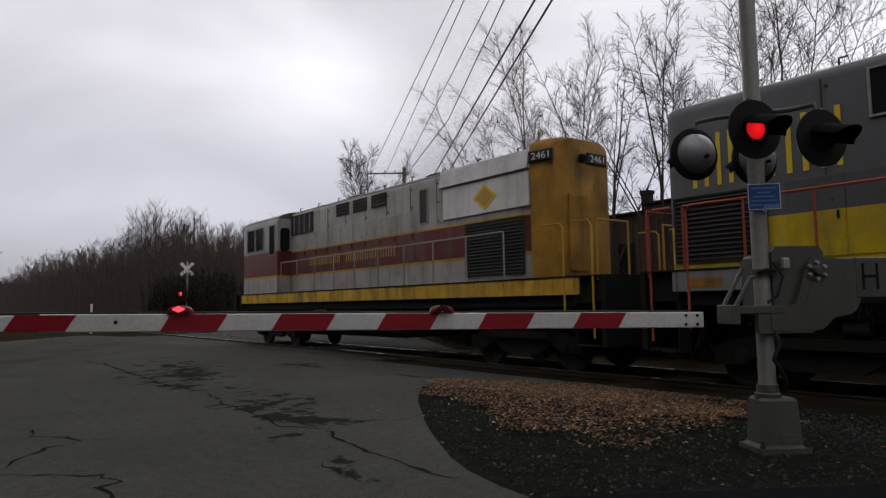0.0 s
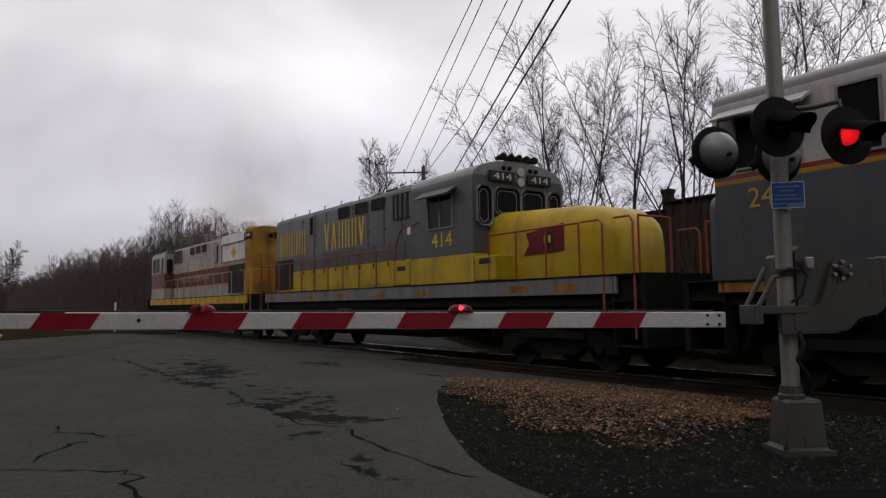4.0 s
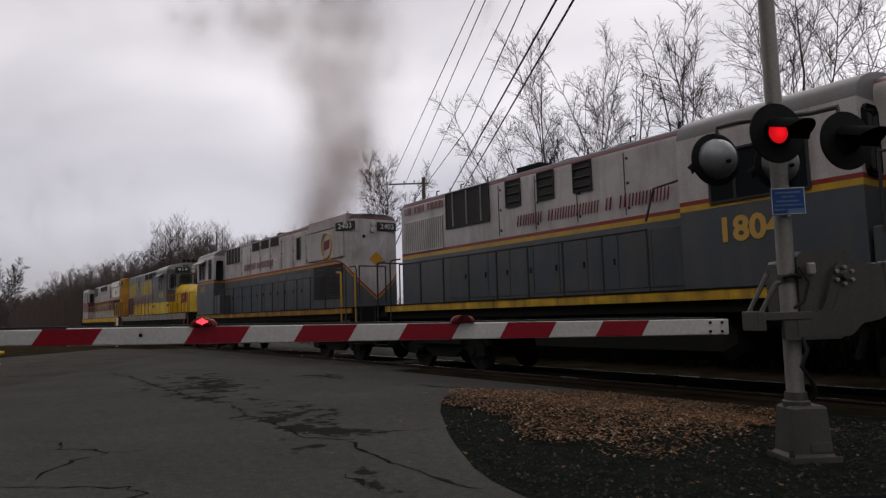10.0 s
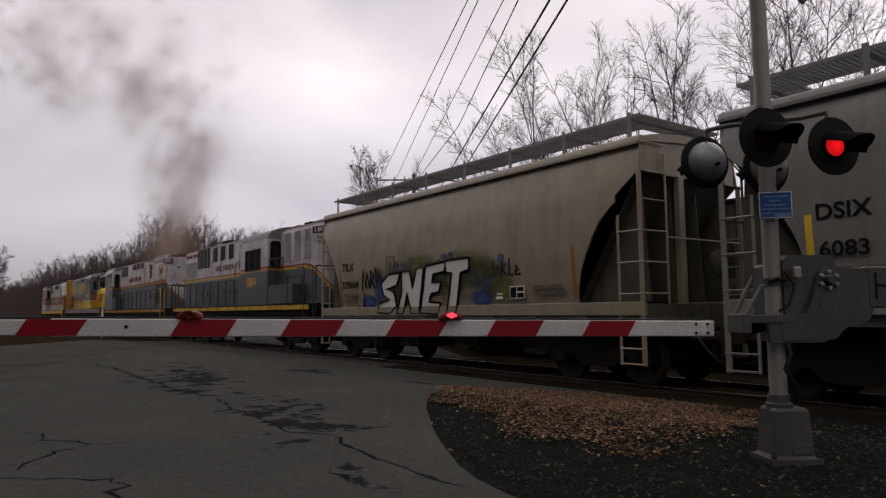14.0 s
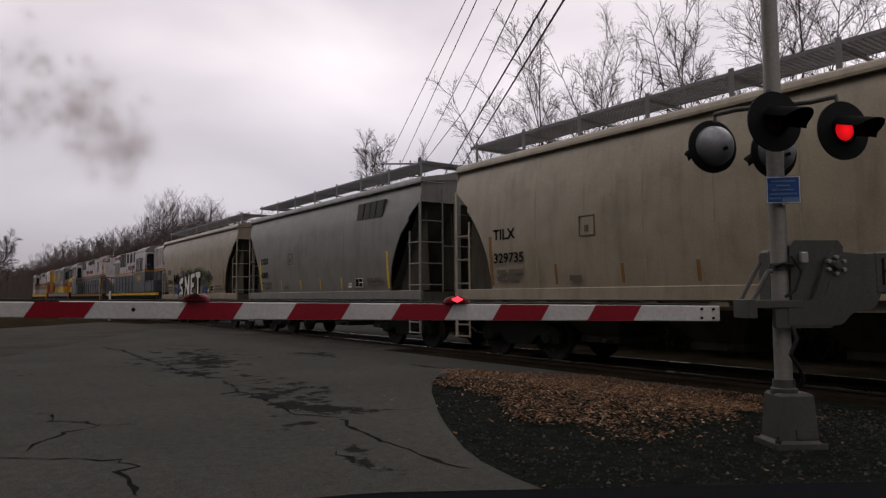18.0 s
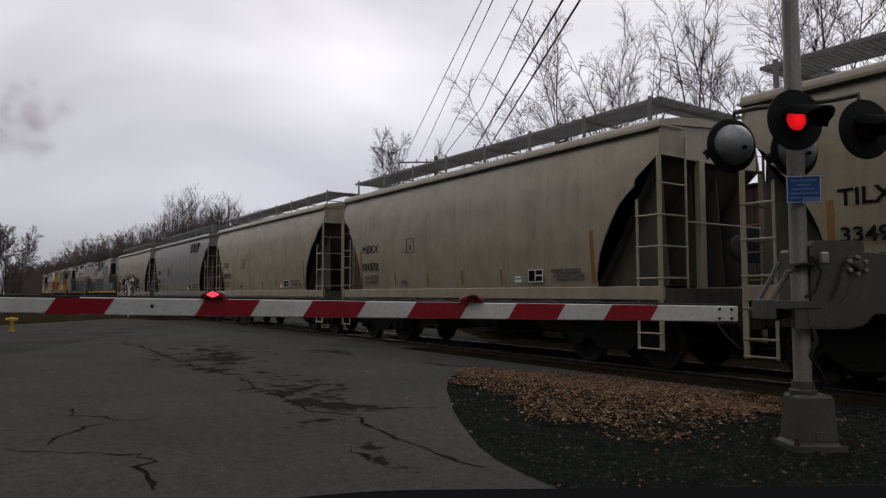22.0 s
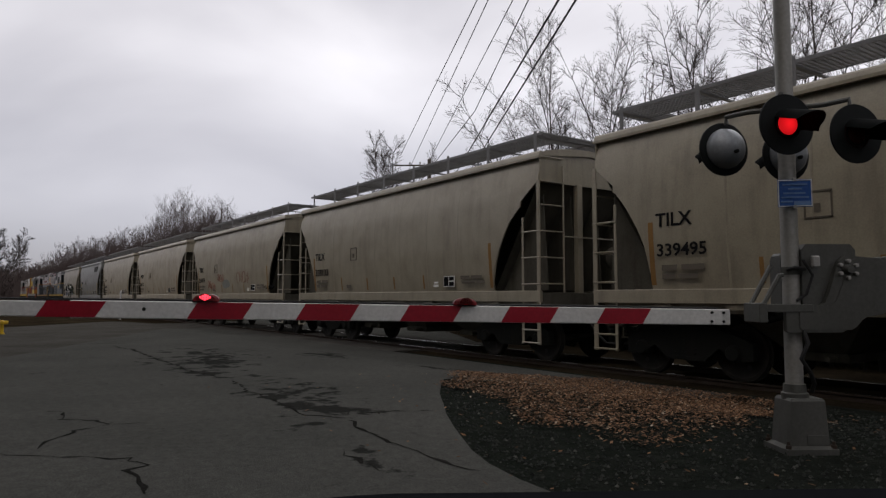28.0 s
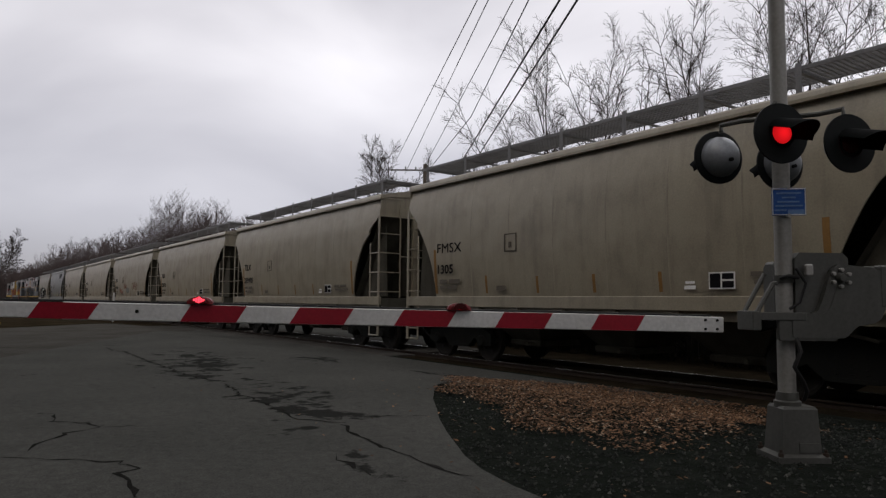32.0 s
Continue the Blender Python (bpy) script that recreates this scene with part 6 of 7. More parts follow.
# engine 2: long hood first, low nose trailing; grey and yellow
e2 = engine(2, 9.51, "grey and yellow locomotive with a low yellow nose", SILL_G)
part("long_hood", hood_geo(-8.95, 1.7, 0.95, 1.85, 4.68, 0.2, 0.2, 0.0), PAINT["valley"], e2, "grey hood with a yellow lower band", smooth=True)
c2 = part("cab", Geo().loft([(1.7, cab_ring(1.47, 1.85, 4.78, 0.55)), (4.35, cab_ring(1.47, 1.85, 4.78, 0.55))]), PAINT["valley_cab"], e2, "grey cab with an arched roof", smooth=True)
window(c2, 2.55, 3.55, 3.22, 4.0, -1.475, RAIL_GREY, (3.05,))
part("awning", Geo().prism([(-1.48, 4.12), (-1.50, 4.16), (-1.78, 3.98), (-1.77, 3.94)], 2.35, 3.75, "x"), PAINT["valley_cab"], c2, "grey sun awning over the cab window")
for y0, y1 in ((-1.32, -0.95), (-0.78, -0.06), (0.06, 0.78), (0.95, 1.32)):
    part("end_window", Geo().box(4.33, 4.365, y0, y1, 3.45 if abs(y0) < 0.9 else 3.2, 4.08, 0.09), GLASS, c2, "dark cab end window")
    part("window_rim", Geo().box(4.34, 4.358, y0 - 0.05, y1 + 0.05, 3.41 if abs(y0) < 0.9 else 3.16, 4.12, 0.10), RAIL_GREY, c2)
number_board(e2, "414", 4.40, -0.60, 4.36, 0.78, 0.25, 90)
number_board(e2, "414", 4.40, 0.60, 4.36, 0.78, 0.25, 90)
for z in (4.27, 4.52):
    part("headlight", Geo().turned([(0, 0.11), (0.05, 0.11), (0.055, 0.0)], (4.37, 0.0, z), (1, 0, 0), 16), HEADLAMP, e2, "round headlight above the cab windows", smooth=True)
for y in (-0.52, -0.34, 0.34, 0.52):
    part("class_light", Geo().turned([(0, 0.055), (0.05, 0.05), (0.055, 0.0)], (4.36, y, 4.58), (1, 0, 0), 10), BLACK, e2, smooth=True)
g = Geo()
for k, y in enumerate((-0.5, -0.25, 0.0, 0.25, 0.5)):
    g.turned([(0, 0.05), (0.28, 0.10), (0.30, 0.0)], (4.1, y, 4.86), (1, 0, 0), 10)
part("air_horn", g, BLACK, e2, "row of air horns on the cab roof", smooth=True)
nose = Geo()
s = []
for x, top, r0, ins in ((4.35, 3.50, 0.5, 0.0), (6.9, 3.36, 0.5, 0.0), (7.5, 3.26, 0.5, 0.03), (7.8, 3.08, 0.45, 0.12), (7.92, 2.8, 0.35, 0.26)):
    s.append((x, hood_ring(0.98, 1.85, top, r0, ins)))
nose.loft(s)
part("nose", nose, PAINT["valley_nose"], e2, "low yellow nose", smooth=True)
flag = part("flag_emblem", Geo().prism([(5.55, 2.38), (5.72, 2.62), (5.62, 2.86), (6.75, 2.98), (6.75, 2.42)], -1.0, -0.985), REDLETTER, e2, "plain red flag emblem on the nose")
part("emblem_disc", Geo().turned([(0, 0.17), (0.006, 0.17)], (6.3, -1.0, 2.68), (0, -1, 0), 18), BOARD, flag)
part("emblem_bar", Geo().box(6.19, 6.26, -1.012, -1.006, 2.61, 2.76).box(6.32, 6.39, -1.012, -1.006, 2.61, 2.76), YLETTER, flag)
letters = plain("yellow_name_letters", (0.58, 0.42, 0.03))
name_blocks([0.44, 0.42, 0.48, 0.22, 0.48, 0.46], 0.86, letters, e2, -8.4, -0.955, 3.21, "tall plain yellow strokes in place of the railway's name")
name_blocks([0.54, 0.54, 0.46, 0.44, 0.46, 0.50], 0.90, letters, e2, -4.5, -0.955, 3.20, "tall plain yellow strokes in place of the railway's name", tilts=(1, -1, 0, 0, 0, 1))
writing("414", 0.36, YLETTER, e2, 2.68, -1.478, 2.74, 0.86, "cab_number", "yellow cab number")
louvre(e2, -8.75, -7.2, 2.0, 3.05, -0.965, 14)
for x in (-3.4, -2.25, -1.2):
    louvre(e2, x, x + 0.68, 4.2, 4.48, -0.965, 3, "small_vent", "small dark vent")
louvre(e2, 0.05, 1.3, 3.78, 4.45, -0.965, 5, "roof_grille", "dark air intake grille", True)
doors(e2, -6.9, 1.5, 10, 1.95, 3.1, -0.95, PAINT["valley"])
window(e2, -5.65, -5.35, 3.82, 4.45, -0.962, RAIL_GREY)
for x0, x1 in ((0.8, 1.66), (4.38, 5.15)):
    b = part("side_box", Geo().box(x0, x1, -1.47, -0.95, 1.86, 2.5 if x1 < 5 else 2.42, 0.02), PAINT["valley_nose"], e2, "yellow walkway locker")
    part("locker_vent", Geo().box((x0 + x1) / 2 - 0.2, (x0 + x1) / 2 + 0.2, -1.478, -1.468, 2.24, 2.36), VENT, b)
for x in (-8.2, -6.6, -4.6, -2.4, -0.2, 2.0, 5.6, 7.0):
    part("sill_patch", Geo().box(x, x + 0.55, -1.506, -1.498, 1.56, 1.70), SILL_O, e2, "orange reflective sill patch")
handrail(e2, -8.3, 0.9, -1.46, 10, RAIL_RED)
part("handrail", Geo().tube([(0.9, -1.46, 2.86), (1.2, -1.46, 3.35), (2.1, -1.48, 3.45)], 0.021, 6), RAIL_RED, e2, smooth=True)
handrail(e2, 4.9, 7.6, -1.46, 4, RAIL_RED)
end_rails(e2, 9.0, RAIL_RED)
end_rails(e2, -9.0, RAIL_RED, -1)
roof_bits(e2, -8.6, 1.4, 4.68)
seams(e2, -6.3, 1.4, 9, 2.62, 4.5, -0.95)
roof_strip(e2, -1.9, 1.5, 4.68, 4)
part("data_plate", Geo().box(0.75, 1.05, -0.965, -0.95, 3.28, 3.52), WHITE_INK, e2, "small white data plate")

# engine 3: cab first, long hood trailing; white over grey
e3 = engine(3, 9.15, "white and grey locomotive with an orange and red stripe", SILL_O, 1.66)
part("long_hood", hood_geo(-5.5, 7.1, 0.95, 1.66, 4.70, 0.22, 0.0, 0.36), PAINT["lack"], e3, "white over grey hood with a rounded end", smooth=True)
c3 = part("cab", Geo().loft([(-8.15, cab_ring(1.47, 1.66, 4.78, 0.5)), (-5.5, cab_ring(1.47, 1.66, 4.78, 0.5))]), PAINT["lack_cab"], e3, "white and grey cab with an arched roof", smooth=True)
part("nose", hood_geo(-8.7, -8.15, 0.95, 1.66, 3.1, 0.25, 0.2, 0.0), PAINT["lack"], e3, smooth=True)
window(c3, -7.75, -6.8, 3.34, 4.12, -1.475, RAIL_GREY, (-7.3,))
window(c3, -6.25, -5.75, 3.3, 4.2, -1.475, RAIL_GREY)
part("end_window", Geo().box(-5.51, -5.47, -1.36, -1.04, 3.2, 4.15, 0.06), GLASS, c3, "dark rounded cab end window")
part("awning", Geo().prism([(-1.48, 4.22), (-1.50, 4.26), (-1.78, 4.10), (-1.77, 4.06)], -8.0, -6.6, "x"), PAINT["lack_cab"], c3, "sun awning over the cab window")
louvre(e3, -5.1, -3.4, 3.95, 4.55, -0.965, 4, "roof_grille", "dark air intake grille", True)
for x in (-1.7, -0.65, 0.4):
    louvre(e3, x, x + 0.72, 4.26, 4.54, -0.965, 3, "small_vent", "small dark vent")
name_blocks([0.24] + [0.165] * 7 + [-0.14, 0.24] + [0.175] * 9, 0.27, REDLETTER, e3, -2.75, -0.972, 3.46, "plain red strokes in place of the railway's name", 0.03)
doors(e3, -5.0, 4.2, 12, 1.74, 2.98, -0.95, PAINT["lack"])
window(e3, 2.9, 3.22, 3.5, 4.3, -0.962, RAIL_GREY)
part("radiator_shutter", Geo().box(3.95, 6.7, -1.0, -0.9, 3.32, 4.30, 0.01), worn("white_panel", (0.36, 0.342, 0.345), (0.14, 0.12, 0.11), 0.5, grime=0.4), e3, "flat white radiator panel")
part("radiator_wing", Geo().prism([(-0.95, 4.32), (-1.01, 4.34), (-0.96, 4.69), (-0.72, 4.73)], 3.95, 6.9, "x"), worn("mauve_white_wing", (0.27, 0.235, 0.24), (0.12, 0.10, 0.10), 0.5, grime=0.4), e3, "overhanging white radiator wing")
em = part("wreath_emblem", Geo().tube([(5.5 + 0.38 * math.sin(a), -1.008, 3.78 - 0.42 * math.cos(a)) for a in (2 * math.pi * (k + 0.5) / 20 - 0.3 for k in range(19))], 0.035, 5), GOLDLEAF, e3, "plain gold ring emblem with a red flag shape")
part("flag_shape", Geo().prism([(5.28, 3.62), (5.70, 3.68), (5.72, 3.98), (5.30, 3.92)], -1.012, -1.0), REDLETTER, em)
part("ribbon", Geo().prism([(5.2, 3.28), (5.5, 3.36), (5.82, 3.26), (5.78, 3.36), (5.5, 3.44), (5.22, 3.38)], -1.012, -1.0), GOLDLEAF, em)
louvre(e3, 4.45, 6.55, 2.02, 3.08, -0.965, 16)
number_board(e3, "2403", 6.78, -0.95, 4.30, 0.80, 0.27, 22)
number_board(e3, "2403", 7.12, 0.40, 4.30, 0.70, 0.27, 90)
g = Geo()
g.turned([(0, 0.10), (0.05, 0.10), (0.055, 0.0)], (7.11, -0.12, 4.40), (1, 0, 0), 14).turned([(0, 0.10), (0.05, 0.10), (0.055, 0.0)], (7.11, -0.12, 4.18), (1, 0, 0), 14)
part("headlight", g, HEADLAMP, e3, "stacked twin headlights", smooth=True)
part("diamond_emblem", Geo().prism([(-0.27, 3.22), (0.0, 2.98), (0.27, 3.22), (0.0, 3.46)], 7.10, 7.116, "x"), ORANGE_D, e3, "plain orange-yellow diamond on the hood end")
part("class_light", Geo().turned([(0, 0.06), (0.05, 0.055), (0.06, 0.0)], (7.06, -0.45, 3.95), (1, 0, 0), 12), BLACK, e3, smooth=True)
number = writing("2403", 0.30, GOLDLEAF, e3, -7.6, -1.478, 2.72, 0.8, "cab_number", "gold cab number")
handrail(e3, -5.0, 6.3, -1.46, 11, RAIL_BLK, 1.67, 2.72)
end_rails(e3, 8.6, RAIL_BLK)
part("grab_rail", Geo().tube([(7.5, -1.49, 1.0), (7.5, -1.49, 2.66), (7.46, -1.49, 2.74), (7.2, -1.49, 2.76)], 0.03, 6), RAIL_YEL, e3, "yellow grab rail beside the steps", smooth=True)
part("grab_rail", Geo().tube([(8.45, -1.49, 0.9), (8.40, -1.49, 2.5), (8.34, -1.45, 2.70), (8.1, -1.3, 2.76)], 0.03, 6), RAIL_YEL, e3, "yellow grab rail beside the steps", smooth=True)
roof_bits(e3, -5.0, 6.6, 4.70, 1.9)
seams(e3, -3.2, 3.7, 7, 3.28, 4.45, -0.95)
roof_strip(e3, -4.8, 1.2, 4.70, 4)
part("cab_box", Geo().box(-5.4, -4.6, -1.46, -0.95, 1.67, 2.5, 0.02), PAINT["lack"], e3, "grey battery box")

# engine 4: long hood first, high short hood trailing
e4 = engine(4, 8.93, "white and grey locomotive with a high rounded rear hood", SILL_Y, 1.66)
part("long_hood", hood_geo(-8.05, 1.6, 0.95, 1.66, 4.52, 0.22, 0.22, 0.0), PAINT["depew"], e4, "white over grey hood", smooth=True)
c4 = part("cab", Geo().loft([(1.6, cab_ring(1.47, 1.66, 4.62, 0.55)), (4.4, cab_ring(1.47, 1.66, 4.62, 0.55))]), PAINT["depew_cab"], e4, "cab with an arched grey roof", smooth=True)
part("short_hood", hood_geo(4.4, 8.05, 0.95, 1.66, 4.48, 0.28, 0.0, 0.42), PAINT["depew"], e4, "high white and grey short hood", smooth=True)
window(c4, 2.2, 3.7, 3.0, 3.75, -1.475, RAIL_BLK, (2.6, 3.3))
part("end_window", Geo().box(4.39, 4.42, -1.32, -1.02, 3.1, 3.95, 0.06), GLASS, c4, "narrow cab end window")
part("window_rim", Geo().box(4.385, 4.412, -1.37, -0.97, 3.04, 4.01, 0.07), BLACK, c4)
louvre(e4, -5.65, -3.95, 3.55, 4.4, -0.965, 3, "radiator_grille", "large dark radiator grille", True)
part("panel_vent", Geo().box(-7.65, -5.85, -0.972, -0.95, 3.05, 3.95, 0.01), worn("white_ribbed_panel", (0.46, 0.46, 0.45), (0.14, 0.12, 0.11), 0.5, grime=0.4), e4, "white ribbed radiator panel")
for k in range(18):
    x = -7.6 + k * 0.098
    part("panel_rib", Geo().box(x, x + 0.03, -0.985, -0.97, 3.1, 3.9), RAIL_GREY, e4)
for x in (-3.3, -2.25, -1.2):
    louvre(e4, x, x + 0.45, 3.76, 4.32, -0.965, 3, "small_vent", "dark square vent")
name_blocks([0.125] * 3 + [-0.13] + [0.125] * 4 + [-0.13] + [0.125] * 6, 0.2, REDLETTER, e4, -7.65, -0.972, 4.12, "plain red strokes in place of the operator's name")
name_blocks([0.2] + [0.155] * 4 + [-0.16, 0.2] + [0.155] * 8 + [-0.14, 0.2, -0.14, 0.22] + [0.155] * 6, 0.24, REDLETTER, e4, -2.97, -0.972, 3.26, "plain red strokes in place of the railway's name", 0.04)
doors(e4, -5.6, 1.4, 9, 1.74, 2.78, -0.95, PAINT["depew"])
writing("1804", 0.40, GOLDLEAF, e4, 2.34, -1.478, 2.34, 0.98, "cab_number", "bold gold cab number", bold=0.014)
for i in range(3):
    for j in range(2):
        louvre(e4, 4.85 + i * 0.85, 5.25 + i * 0.85, 3.25 + 0.55 * j, 3.68 + 0.55 * j, -0.962, 7, "hood_louvre", "pressed louvres in the white hood side", False, PAINT["white_panel"])
number_board(e4, "1804", 7.82, -0.93, 4.12, 0.85, 0.24, 24)
g = Geo()
g.turned([(0, 0.10), (0.05, 0.10), (0.055, 0.0)], (8.06, -0.10, 4.24), (1, 0, 0), 14).turned([(0, 0.10), (0.05, 0.10), (0.055, 0.0)], (8.06, -0.10, 4.02), (1, 0, 0), 14)
part("headlight", g, HEADLAMP, e4, "stacked twin headlights", smooth=True)
dm4 = part("diamond_emblem", Geo().prism([(-0.28, 3.42), (0.0, 3.15), (0.28, 3.42), (0.0, 3.69)], 8.05, 8.066, "x"), ORANGE_D, e4, "plain yellow diamond on the hood end")
part("emblem_bar", Geo().box(8.066, 8.07, -0.10, 0.10, 3.36, 3.48), BLACK, dm4)
part("board_fairing", Geo().prism([(-0.42, 0.0), (-0.40, -0.12), (-0.28, -0.22), (0.0, -0.27), (0.28, -0.22), (0.40, -0.12), (0.42, 0.0)], -0.028, 0.02), PAINT["white_panel"], e4, "white curved panel under the number board", at=Matrix.Translation((7.82, -0.93, 4.0)) @ Matrix.Rotation(radians(24), 4, "Z"))
part("fairing_seam", Geo().tube([(-0.22, -0.035, -0.09), (-0.1, -0.035, -0.15), (0.1, -0.035, -0.15), (0.22, -0.035, -0.09)], 0.013, 5), BLACK, e4, at=Matrix.Translation((7.82, -0.93, 4.0)) @ Matrix.Rotation(radians(24), 4, "Z"))
part("end_grille", Geo().box(8.03, 8.07, -0.40, -0.05, 2.35, 2.95, 0.06), VENT, e4, "dark rounded end grille")
for z in (3.0, 3.5, 3.9):
    part("grab_iron", Geo().tube([(7.9, -0.80, z), (7.97, -0.86, z), (8.0, -0.56, z), (7.98, -0.5, z)], 0.014, 5), RAIL_GREY, e4)
part("side_box", Geo().box(4.45, 6.6, -1.46, -0.95, 1.67, 2.35, 0.02), PAINT["depew"], e4, "grey battery box beside the hood")
handrail(e4, -7.2, 0.9, -1.46, 9, RAIL_BLK, 1.67, 2.72)
part("handrail", Geo().tube([(0.9, -1.46, 2.86), (1.1, -1.46, 3.4), (1.6, -1.48, 3.45)], 0.021, 6), RAIL_BLK, e4)
handrail(e4, 4.6, 5.8, -1.46, 3, RAIL_BLK, 2.4, 3.3)
handrail(e4, 6.2, 7.4, -1.46, 2, RAIL_BLK, 1.67, 2.6)
end_rails(e4, 8.4, RAIL_BLK)
end_rails(e4, -8.4, RAIL_BLK, -1)
roof_bits(e4, -7.4, 1.2, 4.52)
seams(e4, -3.6, 1.3, 5, 3.12, 4.3, -0.95)
roof_strip(e4, 4.7, 7.4, 4.48, 3)
part("roof_box", Geo().box(-3.4, -2.6, -0.55, 0.55, 4.50, 4.72, 0.03), BLACK, e4, "black box on the hood roof")


# ---- trees, wires, far things ----
def limb(g, rnd, p, d, length, r0, r1, sides, rise=0.10, wobble=0.05):
    """A gently bending tapered limb that turns upwards; returns its points and directions."""
    n = 7 if length > 2.0 else (4 if length > 0.7 else 2)
    pts, ways = [p], [d]
    for k in range(n):
        d = (d + Vector((rnd.gauss(0, wobble), rnd.gauss(0, wobble), rise / n * 3 + rnd.gauss(0, wobble * 0.5)))).normalized()
        p = p + d * (length / n)
        pts.append(p)
        ways.append(d)
    g.tube(pts, r0, sides, r1=r1)
    return pts, ways


def sprout(g, rnd, pts, ways, length, level, fine, bare, spread):
    """Side shoots along a limb, each with finer shoots of its own."""
    count = (0, 6, 10, 13)[level]
    for k in range(count):
        s = bare + (1.0 - bare) * ((k + rnd.random()) / count) ** 0.72
        at = s * (len(pts) - 1)
        a = min(int(at), len(pts) - 2)
        p, d = pts[a].lerp(pts[a + 1], at - a), ways[a]
        side = d.orthogonal().normalized()
        az = k * 2.4 + rnd.gauss(0, 0.5)
        out = side * math.cos(az) + d.cross(side) * math.sin(az)
        tilt = spread * rnd.uniform(0.75, 1.25)
        way = (d * math.cos(tilt) + out * math.sin(tilt)).normalized()
        ln = length * rnd.uniform(0.36, 0.60) * (1.05 - 0.38 * s)
        if ln < 0.16:
            continue
        thin = fine * (0.85, 0.85, 1.3, 2.4)[level]
        sub, dirs = limb(g, rnd, p, way, ln, thin, fine * (0.55 if level < 3 else 0.8), 3 if level < 3 else 4, 0.05, 0.10)
        if level > 1:
            sprout(g, rnd, sub, dirs, ln, level - 1, fine, 0.18, spread * 0.95)


def bare_tree(x, y, height, width, seed, leaders=6, foot=2.0, label="tall bare deciduous tree with a rounded crown of fine twigs", fine=0.0064, spread=0.68):
    """A trunk that parts at the height foot into leaders, which fan out to the crown's width."""
    tree = thing("bare_tree", label, "tree", group="bare trees behind the track", at=pose(x, y, ground_z(x, y) - 0.05))
    rnd = random.Random(seed)
    trunk, crown = Geo(), Geo()
    girth = 0.011 * height
    top = Vector((rnd.gauss(0, 0.05), rnd.gauss(0, 0.05), foot))
    trunk.tube([(0, 0, -0.1), (0.0, 0.0, 0.25), top * 0.5, top], girth, 8, r1=girth * 0.78)
    for k in range(leaders):
        az = 2.4 * k + rnd.gauss(0, 0.2)
        reach = 0.92 * math.sqrt(k / leaders) * width * 0.5
        tall = (height - foot) * (1.0 - 0.33 * (reach / (width * 0.5)) ** 2) * rnd.uniform(0.92, 1.0)
        start = top - Vector((0, 0, foot * 0.35 * rnd.random()))
        goal = Vector((math.cos(az) * reach, math.sin(az) * reach, foot + 0.98 * tall))
        run = goal - start
        way = (run.normalized() + Vector((math.cos(az), math.sin(az), 0)) * (0.22 if k else 0.0) - Vector((0, 0, 0.06))).normalized()
        pts, ways = limb(crown, rnd, start, way, run.length * 0.95, girth * (0.50 if k == 0 else 0.30), fine * 0.8, 6, 0.06, 0.07)
        sprout(crown, rnd, pts, ways, min(run.length, width * 1.4) * 0.60, 3, fine, 0.22, spread)
    part("trunk", trunk, BARK, tree, smooth=True)
    part("crown", crown, BARK, tree, "leafless crown of fine twigs")
    return tree


# place, height, crown width, seed, leaders, height of the fork
TREES = [
    (-21.2, 21.6, 14.9, 4.4, 1, 11, 1.8),
    (-23.3, 22.4, 11.2, 3.2, 3, 7, 1.0),
    (-17.4, 21.4, 13.4, 2.2, 4, 6, 2.4),
    (-14.6, 21.4, 13.2, 3.4, 5, 8, 3.0),
    (-10.3, 20.8, 13.0, 5.6, 7, 7, 4.4),
    (-5.6, 23.5, 11.8, 5.0, 12, 6, 3.2),
    (-26.6, 22.8, 10.2, 2.8, 9, 6, 0.8),
    (-29.6, 23.2, 9.8, 2.6, 10, 6, 0.8),
    (-32.8, 24.2, 9.2, 2.2, 15, 5, 0.8)]
for x, y, h, w, seed, leaders, foot in TREES:
    bare_tree(x, y, h, w, seed, leaders, foot)
bare_tree(-38.0, 22.8, 12.2, 3.8, 21, 6, 6.8, "rounded bare tree standing alone beside the utility pole", 0.0085, 0.70)
bare_tree(-168, 5.6, 17.0, 8.0, 22, 7, 3.0, "bare tree far off on the near side of the line", 0.03, 0.7)

